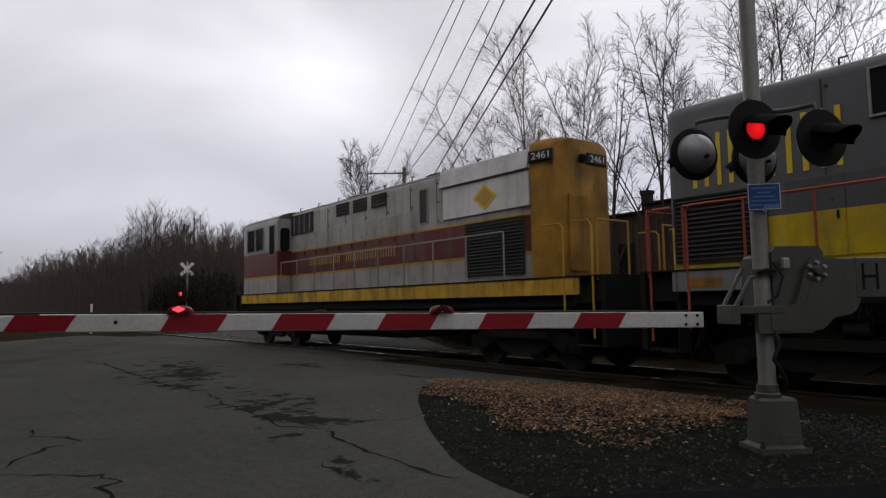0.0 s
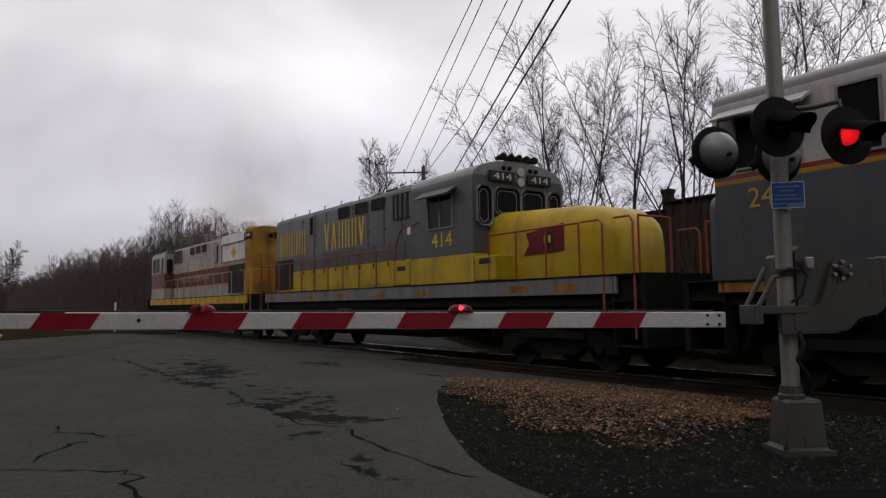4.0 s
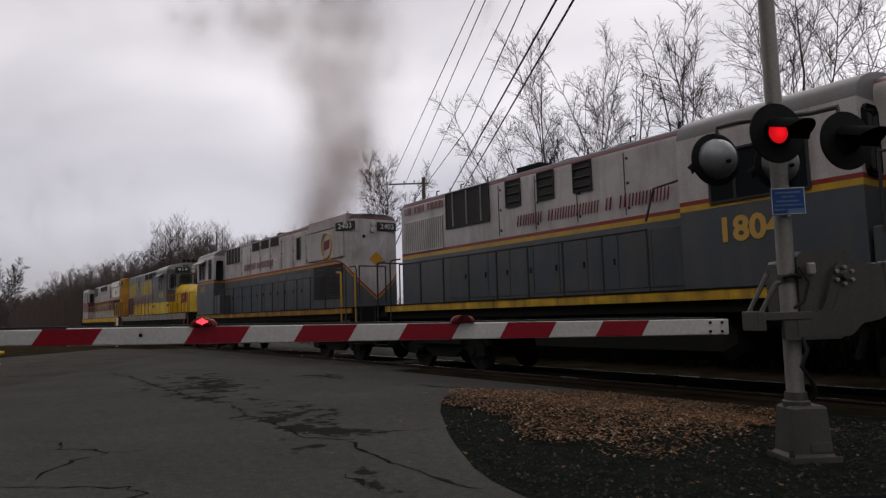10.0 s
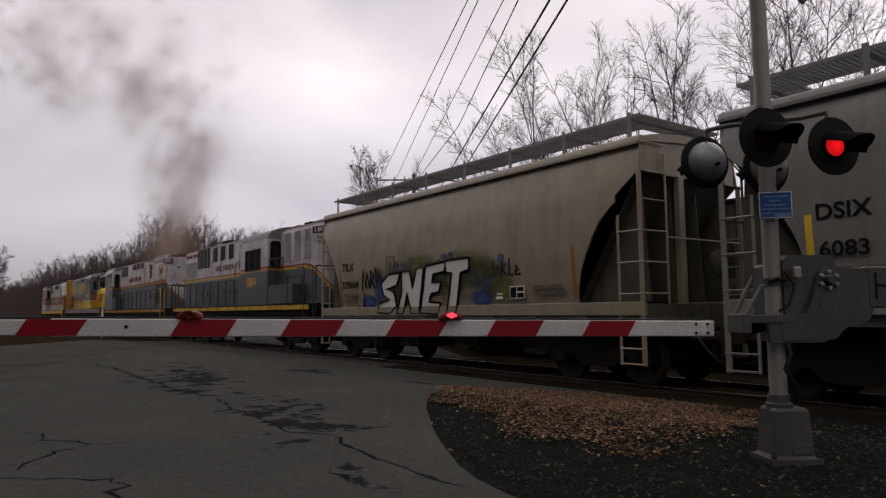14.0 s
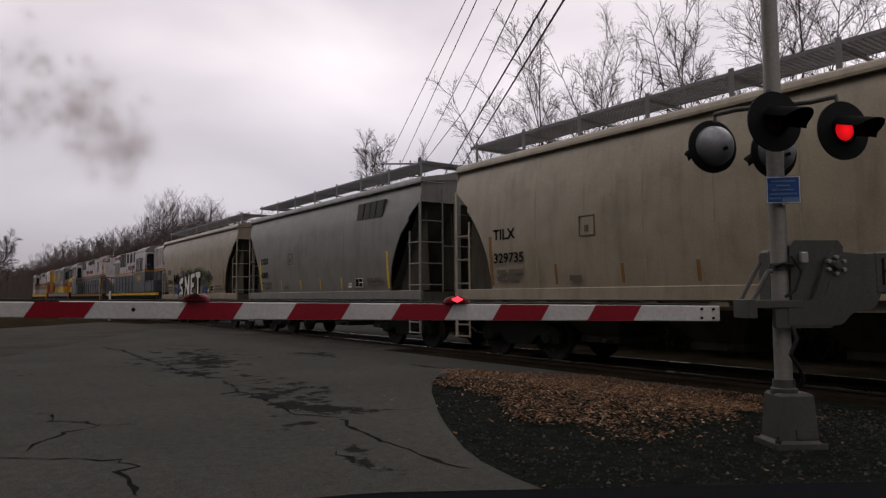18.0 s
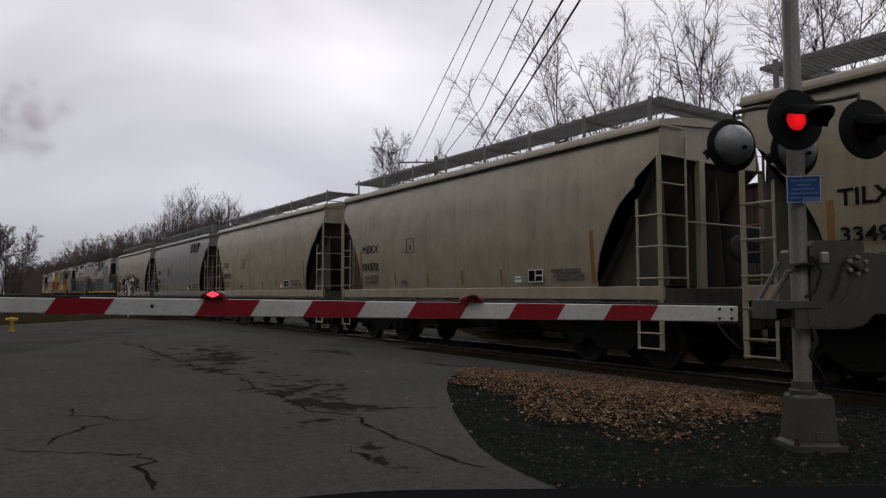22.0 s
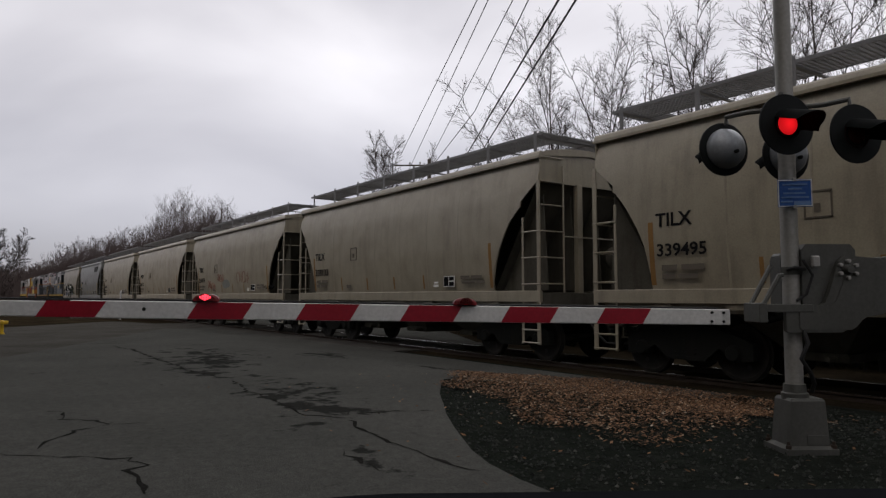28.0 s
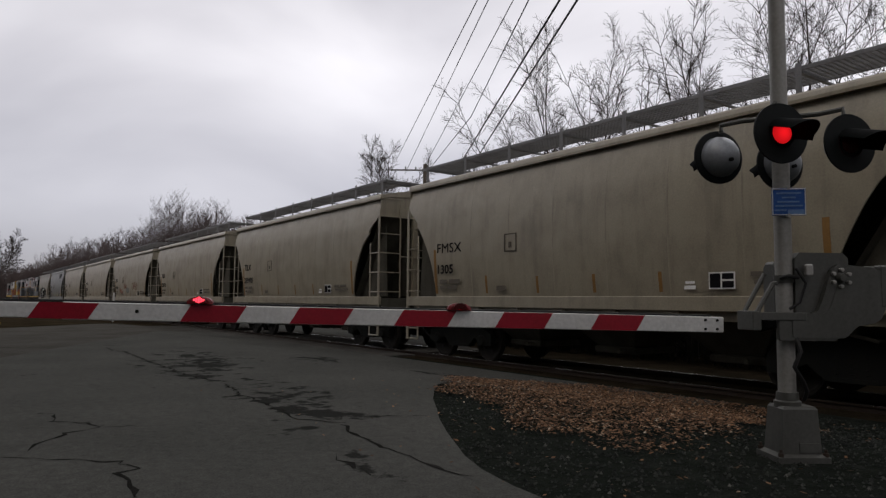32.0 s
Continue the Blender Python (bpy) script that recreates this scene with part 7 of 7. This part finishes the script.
# the wood along the far side of the line
g, red, rnd = Geo(), Geo(), random.Random(77)
for k in range(1300):
    t = rnd.random() ** 1.35
    x = -56 - 330 * t
    y = 20.5 + 9 * rnd.random() ** 1.5 + 18 * t * rnd.random()
    h = rnd.uniform(11.0, 17.0) * (0.85 + 0.35 * noise.noise(Vector((x * 0.05, 1.7, 0))))
    h *= 0.70 + 0.30 * min(1.0, max(0.0, (-58 - x) / 60))
    far = 1.0 + t * 2.2
    foot = Vector((x, y, ground_z(x, y)))
    use = red if (-66 < x < -54 and rnd.random() < 0.3) else g
    top = foot + Vector((rnd.gauss(0, 0.3), rnd.gauss(0, 0.3), h))
    use.tube([foot, foot.lerp(top, 0.5) + Vector((rnd.gauss(0, 0.12), rnd.gauss(0, 0.12), 0)), top], 0.07 * far, 4, r1=0.015 * far)
    for j in range(26 if t < 0.35 else 13):
        s = rnd.uniform(0.22, 1.0)
        o = foot.lerp(top, s)
        a = rnd.uniform(0, 6.28)
        ln = (1.15 - s * 0.7) * h * rnd.uniform(0.12, 0.27)
        tip = o + Vector((math.cos(a) * ln * 0.65, math.sin(a) * ln * 0.65, ln * rnd.uniform(0.5, 1.0)))
        use.tube([o, o.lerp(tip, 0.55) + Vector((0, 0, -0.06 * ln)), tip], 0.012 * far, 3, r1=0.004 * far)
        for i in range(9):
            q = o.lerp(tip, rnd.uniform(0.3, 0.9))
            b = rnd.uniform(0, 6.28)
            use.tube([q, q + Vector((math.cos(b) * 0.4, math.sin(b) * 0.4, 0.6)) * ln * 0.7], 0.0048 * far, 3, r1=0.0025 * far)
for k in range(20000):
    t = rnd.random() ** 1.5
    x = -52 - 360 * t
    y = 19.0 + 8 * rnd.random() + 22 * t * rnd.random()
    h = rnd.uniform(2.0, 8.0) * (1 + 0.3 * t)
    far = 1.0 + t * 3.0
    foot = Vector((x, y, ground_z(x, y)))
    g.tube([foot, foot + Vector((rnd.gauss(0, 0.3), rnd.gauss(0, 0.3), h))], 0.030 * far, 3, r1=0.010 * far)
for k in range(700):
    x, y = -400 - 160 * rnd.random(), -14 + 62 * rnd.random()
    if abs(y - 11) < 4:
        continue
    h = rnd.uniform(12, 19)
    foot = Vector((x, y, 0))
    top = foot + Vector((rnd.gauss(0, 0.4), rnd.gauss(0, 0.4), h))
    g.tube([foot, top], 0.4, 4, r1=0.06)
    for j in range(16):
        o = foot.lerp(top, rnd.uniform(0.1, 0.95))
        a = rnd.uniform(0, 6.28)
        ln = h * rnd.uniform(0.12, 0.28)
        g.tube([o, o + Vector((math.cos(a) * ln * 0.7, math.sin(a) * ln * 0.7, ln * 0.7))], 0.16, 3, r1=0.05)
thing("far_woods", "dense leafless brown wood along the far side of the railway", "woods", g, WOODS, kind="stuff")
thing("red_saplings", "reddish bare saplings at the edge of the wood", "saplings", red, RED_TWIG, kind="stuff")
# low scrub behind the track, seen through the gaps between cars
g = Geo()
for k in range(2600):
    x = rnd.uniform(-52, 6)
    y = rnd.uniform(15.5, 24)
    h = rnd.uniform(0.5, 2.6)
    foot = Vector((x, y, ground_z(x, y)))
    top = foot + Vector((rnd.gauss(0, 0.35), rnd.gauss(0, 0.35), h))
    g.tube([foot, top], 0.016, 3, r1=0.006)
    for j in range(2):
        o = foot.lerp(top, rnd.uniform(0.4, 0.9))
        g.tube([o, o + Vector((rnd.gauss(0, 0.3), rnd.gauss(0, 0.3), rnd.uniform(0.1, 0.5)))], 0.009, 3, r1=0.004)
thing("scrub", "thin bare scrub behind the railway", "scrub", g, WOODS, kind="stuff")
# the brown boarded building with a chimney behind the track
BOARD_M = worn("weathered_brown_boards", (0.062, 0.045, 0.038), (0.028, 0.021, 0.018), 0.9, grime=0.5, spec=0.05)
ROOF_M = worn("dark_tar_roof", (0.025, 0.023, 0.022), (0.04, 0.036, 0.032), 0.9, grime=0.5, spec=0.05)
shed = thing("brown_building", "low weathered brown boarded building with a chimney behind the track", "building", at=pose(-15.2, 22.0, 0))
gz = ground_z(-15.2, 22.0) - 0.1
part("wall", Geo().box(-5.4, -0.9, 0.0, 4.4, gz, 4.72, 0.02).box(-0.9, 3.0, 0.03, 4.4, gz, 5.02, 0.02).box(3.0, 8.4, 0.0, 4.4, gz, 5.02, 0.02), BOARD_M, shed)
brd = random.Random(5)
for k in range(-8, 37):
    bx, top = -2.98 + 0.3 * k, (4.70 if k < 7 else 5.0)
    part("board", Geo().box(bx, bx + 0.27 + brd.uniform(-0.02, 0.01), -0.03 - brd.uniform(0, 0.015), -0.001, gz, top - brd.uniform(0.0, 0.05), 0.005), BOARD_M, shed)
for bx in (-2.2, 1.5, 4.6):
    part("window", Geo().box(bx, bx + 0.8, -0.07, -0.05, 2.4, 3.6, 0.01), GLASS, shed, "dark window pane")
part("roof", Geo().box(-5.55, -0.92, -0.18, 4.5, 4.73, 4.82, 0.02).box(-0.98, 8.55, -0.18, 4.5, 5.03, 5.12, 0.02), ROOF_M, shed, "flat dark tarred roof")
part("chimney", Geo().box(-1.52, -1.18, 0.6, 0.94, 4.8, 5.62, 0.015).box(-1.56, -1.14, 0.56, 0.98, 5.56, 5.72, 0.015), ROOF_M, shed, "square grey chimney with a cap")
# thick dark brush on the far side of the track
g = Geo()
for k in range(6500):
    x, y = rnd.uniform(-62, 26), 14.6 + 4.6 * rnd.random()
    if -40.4 - (y - 13.4) * 1.367 - 1 < x < -17.2 - (y - 13.4) / 0.518 + 1.5:
        continue
    h = rnd.uniform(1.8, 4.2) + 0.9 * noise.noise(Vector((x * 0.25, y * 0.25, 0)))
    if -0.86 * y < x < -0.45 * y:
        h *= 0.5
    foot = Vector((x, y, ground_z(x, y)))
    top = foot + Vector((rnd.gauss(0, 0.3), rnd.gauss(0, 0.3), h))
    g.tube([foot, top], 0.03, 3, r1=0.012)
    for j in range(15):
        o = foot.lerp(top, rnd.uniform(0.05, 0.98))
        a, ln = rnd.uniform(0, 6.28), rnd.uniform(0.25, 0.7)
        t = o + Vector((math.cos(a) * ln, math.sin(a) * ln, ln * rnd.uniform(0.0, 0.9)))
        w = Vector((-math.sin(a), math.cos(a), 0.3)) * 0.018
        g.add([o, o.lerp(t, 0.5) + w, t, o.lerp(t, 0.5) - w], [(0, 1, 2, 3)])
thing("brush", "thick dark evergreen brush along the far side of the track", "brush", g, BRUSH_M, kind="stuff")

# unseen wood behind the standing car, added to block skylight from the train's near side
g = Geo()
for k in range(2600):
    if k % 14 == 1:
        x, y = rnd.uniform(-150, -60), -11 - 18 * rnd.random()
    elif k % 5:
        x, y = rnd.uniform(-24, 80), -9 - 20 * rnd.random() ** 1.3
    else:
        x, y = 26 + 16 * rnd.random() ** 1.4, rnd.uniform(-26, 70)
    if -9 < y + 0.514 * (x - 1.0) < 5 or 4 < y < 17:
        continue
    h = rnd.uniform(14.0, 21.0)
    foot = Vector((x, y, ground_z(x, y)))
    top = foot + Vector((rnd.gauss(0, 0.3), rnd.gauss(0, 0.3), h))
    g.tube([foot, top], 0.16, 4, r1=0.03)
    for j in range(22):
        s = rnd.uniform(0.05, 1.0)
        o = foot.lerp(top, s)
        a = rnd.uniform(0, 6.28)
        ln = (1.15 - s * 0.6) * h * rnd.uniform(0.15, 0.3)
        g.tube([o, o + Vector((math.cos(a) * ln * 0.65, math.sin(a) * ln * 0.65, ln * rnd.uniform(0.3, 0.9)))], 0.06, 3, r1=0.03)
thing("near_woods", "unseen leafless wood behind the road, added to block sky light", "woods", g, BARK, kind="stuff")

# utility pole and its wires along the road
PX, PY = -33.0, 22.15
pole = thing("utility_pole", "weathered wooden utility pole with crossarms", "utility pole", at=pose(PX, PY, ground_z(PX, PY)))
part("pole", Geo().tube([(0, 0, -0.3), (0.05, 0, 5), (0.06, 0.02, 9.5)], 0.15, 10, r1=0.11), POLE, pole, smooth=True)
ARMV = Vector((-0.58, -0.81, 0))
for z, ln in ((9.15, 2.0), (7.6, 1.4)):
    a, b = ARMV * ln, ARMV * -0.35
    part("crossarm", Geo().tube([(a.x, a.y, z), (b.x, b.y, z)], 0.06, 4), POLE, pole, "wooden crossarm")
    g = Geo()
    for s in (0.25, 0.55, 0.95):
        p = a * s
        g.turned([(0, 0.03), (0.06, 0.05), (0.12, 0.05), (0.16, 0.02)], (p.x, p.y, z + 0.05), (0, 0, 1), 8)
    part("insulator", g, plain("grey_insulator", (0.25, 0.25, 0.25), 0.3), pole, smooth=True)
WIRES = [((-35.71, 21.87, 10.09), (12.48, -1.63, 9.68), 0.015),
    ((-39.20, 24.72, 10.09), (17.00, -4.54, 9.68), 0.015),
    ((-41.14, 26.98, 10.09), (20.15, -5.97, 9.68), 0.015),
    ((-33.38, 22.80, 9.30), (-24.90, 19.33, 10.05), 0.019),
    ((-24.90, 19.33, 10.05), (4.66, 1.84, 9.68), 0.019),
    ((-35.77, 25.72, 8.79), (19.43, -6.50, 8.38), 0.030),
    ((-34.86, 26.11, 8.79), (18.82, -6.21, 8.38), 0.030)]
wires = thing("overhead_wires", "six dark overhead wires crossing above the railway", "wires")
for a, b, r in WIRES:
    a, b = Vector(a), Vector(b)
    pts = []
    for k in range(25):
        s = k / 24
        p = a.lerp(b, s)
        pts.append(p)
    part("wire", Geo().tube(pts, r, 5), WIRE, wires)

# the signal on the far side of the crossing
FX, FY = -51.9, 15.4
far_signal = thing("far_crossing_signal", "distant crossing signal with a white crossbuck and red lamps", "crossing signal", at=pose(FX, FY, ground_z(FX, FY), 0, 0, 58))
part("pole", Geo().turned([(0.0, 0.07), (4.9, 0.06)], (0, 0, 0), (0, 0, 1), 10), MASTPAINT, far_signal, smooth=True)
for k in (-1, 1):
    part("crossbuck_blade", Geo().box(-0.62, 0.62, -0.012, 0.012, -0.115, 0.115, 0.006), ARM_WHITE, far_signal, "white crossbuck blade", at=pose(0, -0.09 - 0.014 * k, 4.35, 0, 45 * k, 0))
part("lamp_bracket", Geo().tube([(-0.42, -0.05, 2.5), (0.42, -0.05, 2.5)], 0.03, 6), LAMP_BLACK, far_signal)
for s in (-1, 1):
    head = part("lamp", Geo().turned([(-0.01, 0.25), (0.01, 0.25), (0.012, 0.15)], (0, 0, 0), (0, -1, 0), 20), LAMP_BLACK, far_signal, "round black backing disc", at=pose(s * 0.40, -0.10, 2.5))
    part("housing", Geo().turned([(0, 0.17), (0.14, 0.10), (0.15, 0)], (0, 0, 0), (0, 1, 0), 16), LAMP_BLACK, head, smooth=True)
    g = Geo()
    g.turned([(0.004, 0.15), (0.02, 0.10), (0.024, 0)], (0, 0, 0), (0, -1, 0), 16, 0)
    g.turned([(0.004, 0.15), (0.02, 0.10), (0.024, 0)], (0, 0, 0), (0, 1, 0), 16, 1)
    lens = part("lens", g, (LENS_HOT, LENS_OFF), head, "red lens that turns on its pivot as it flashes", at=pose(0, -0.17, 0))
    FLASH.append((lens, Vector((0, -0.17, 0)), 0 if s < 0 else 1))
part("signal_case", Geo().box(-0.9, 0.1, 0.2, 0.8, 0.0, 0.75, 0.03), MECH, far_signal, "low grey equipment case")
post = thing("marker_post", "slim white marker post in the grass", "marker post", Geo().tube([(0, 0, -0.1), (0, 0, 1.75)], 0.06, 8), ARM_WHITE, at=pose(-46.0, 8.0, ground_z(-46, 8)))
hyd = thing("yellow_standpipe", "short yellow standpipe with a cross handle at the roadside", "standpipe", at=pose(-25.63, 1.05, 0.17))
YEL = worn("yellow_enamel", (0.55, 0.36, 0.02), (0.2, 0.12, 0.02), 0.5)
part("pipe", Geo().turned([(0, 0.09), (0.05, 0.09), (0.06, 0.055), (0.32, 0.055), (0.34, 0.08), (0.42, 0.08), (0.46, 0.03)], (0, 0, 0), (0, 0, 1), 12), YEL, hyd, smooth=True)
part("handle", Geo().tube([(-0.17, 0, 0.38), (0.17, 0, 0.38)], 0.055, 8).tube([(0, -0.17, 0.38), (0, 0.17, 0.38)], 0.055, 8), YEL, hyd)

# the front of the standing car below the camera
HOODM = worn("dark_dashboard_plastic", (0.009, 0.0095, 0.011), (0.012, 0.012, 0.013), 0.7, grime=0.3, streak=False)
HOODM.node_tree.nodes["Principled BSDF"].inputs["Specular IOR Level"].default_value = 0.0
car_front = thing("car_front", "dark front of the standing car below the windscreen", "car", at=pose(0, 0, 0.19, 0, 0, HEAD))

cowl = Geo()
cols, deep = 23, 9
for k in range(cols):
    x = -1.0 + 2.4 * k / (cols - 1)
    crest = 0.766 + 0.010 * x - 0.10 * max(0.0, -0.15 - x) ** 1.3
    for y, dz in ((0.55, -0.10), (0.80, -0.05), (1.05, -0.008), (1.18, 0.0), (1.26, -0.004), (1.34, -0.05), (1.9, -0.12), (2.15, -0.30), (2.2, -crest + 0.02)):
        cowl.v.append((x, y, crest + dz))
for k in range(cols - 1):
    for j in range(deep - 1):
        cowl.f.append((k * deep + j, (k + 1) * deep + j, (k + 1) * deep + j + 1, k * deep + j + 1))
        cowl.k.append(0)
part("bonnet", cowl, HOODM, car_front, "black bonnet edge", smooth=True)
part("wiper_knob", Geo().turned([(0, 0.022), (0.014, 0.02), (0.02, 0.0)], (0.165, 1.16, 0.765), (0, 0, 1), 12), HOODM, car_front, smooth=True)


# ---- smoke: soft puffs, each of crossed discs that thin out towards the rim ----
def smoke_paint(name, strength):
    m, n, l, b = shader(name)
    b.inputs["Base Color"].default_value = (0.30, 0.222, 0.182, 1)
    b.inputs["Roughness"].default_value = 1.0
    b.inputs["Specular IOR Level"].default_value = 0.0
    obj, _ = coords(n, l)
    ball = n.new("ShaderNodeTexGradient")
    ball.gradient_type = "QUADRATIC_SPHERE"
    l.new(obj, ball.inputs["Vector"])
    mul = n.new("ShaderNodeMath")
    mul.operation = "MULTIPLY"
    l.new(ball.outputs["Fac"], mul.inputs[0])
    l.new(ramp_node(n, l, noise_node(n, l, obj, 1.1, 4.0, 0.6), [(0.25, (0.45 * strength,) * 3), (0.72, (strength,) * 3)]), mul.inputs[1])
    l.new(mul.outputs[0], b.inputs["Alpha"])
    return m


SMOKE = smoke_paint("thin_brown_smoke", 0.050)
HAZE = smoke_paint("faint_brown_haze", 0.013)
PUFFS = []
r = random.Random(8)


def puff_mesh(material):
    g = Geo()
    for k in range(5):
        axis = Vector((r.gauss(0, 1), r.gauss(0, 1), r.gauss(0, 0.7))).normalized()
        a = axis.orthogonal().normalized()
        b = axis.cross(a)
        g.add([(a * math.cos(q * 0.5236) + b * math.sin(q * 0.5236)) * 1.02 for q in range(12)], [tuple(range(12))])
    return g.mesh("smoke_puff", material)


puff_meshes = [puff_mesh(SMOKE) for k in range(5)]
haze_meshes = [puff_mesh(HAZE) for k in range(3)]
plume = thing("exhaust_smoke", "thin brownish exhaust smoke rising from the engines", "smoke", kind="stuff")
for k in range(300):
    o = part("smoke_puff", puff_meshes[k % 5], SMOKE, plume)
    size = r.uniform(1.2, 2.9)
    o.scale = (size, size, size)
    o.visible_shadow = False
    PUFFS.append((o, 4.2 + 0.035 * k, r.gauss(0, 0.36), r.gauss(0, 0.34), r.uniform(2.0, 3.0), -27.011 + 1.9))
for k in range(60):
    o = part("smoke_puff", haze_meshes[k % 3], HAZE, plume)
    size = r.uniform(2.6, 4.6)
    o.scale = (size, size, size)
    o.visible_shadow = False
    PUFFS.append((o, -3.0 + 0.13 * k, r.gauss(0, 0.6), r.gauss(0, 0.5), r.uniform(0.5, 1.8), -64.653 + 1.0))


# ---- what moves ----
def motions():
    times = [k * 0.5 for k in range(65)]
    for car, back in TRAIN:
        walk(car, [(t, pose(back - rolled(t), TRACK_Y, 0)) for t in times])
    turns = [k * 4 / 30 for k in range(241)]
    spun = [(t, -math.degrees(rolled(t) - rolled(0)) / R_WHEEL) for t in turns]
    for k, (w, x) in enumerate(AXLES):
        walk(w, [(t, pose(x, 0, R_WHEEL, 0, a + 23 * k, 0)) for t, a in spun])
    # the lamps swap every 0.612 s: each lens turns half round on its upright pivot
    swaps = [0.318 + 0.612 * j for j in range(52)]
    for lens, at, which in FLASH:
        rows, side = [(0.0, 180.0 * which)], 180.0 * which
        for s in swaps:
            f0 = math.floor(s * 30)
            for step, turn in ((-1, 0), (0, 60), (1, 120), (2, 180)):
                t = (f0 + step) / 30
                if rows[-1][0] < t < 32.0:
                    rows.append((t, side + turn))
            side += 180.0
        rows.append((32.0, rows[-1][1]))
        walk(lens, [(t, pose(*at, 0, 0, a)) for t, a in rows])
    # smoke leaves the stack, spreads, rises and drifts
    for o, born, dx, dy, rise, stack in PUFFS:
        rows = []
        for t in sorted(set([t for t in times if abs(t - born) > 0.12] + [t for t in (born - 0.1, born) if t > 0])):
            x = stack - rolled(min(t, born))
            age = max(0.0, t - born)
            if t < born:
                # not yet blown out: it waits below the ballast
                rows.append((t, pose(x, TRACK_Y, -4.0)))
                continue
            drift = -1.7 * age - 0.70 * age * age + dx * age ** 1.25
            z = 3.9 + rise * age
            rows.append((t, pose(x + drift, TRACK_Y + dy * age ** 1.1 - 0.35 * max(0.0, age - 3.5) ** 2, z, 0, 0, 20 * age)))
        size = tuple(o.scale)
        walk(o, rows)
        o.scale = size


motions()
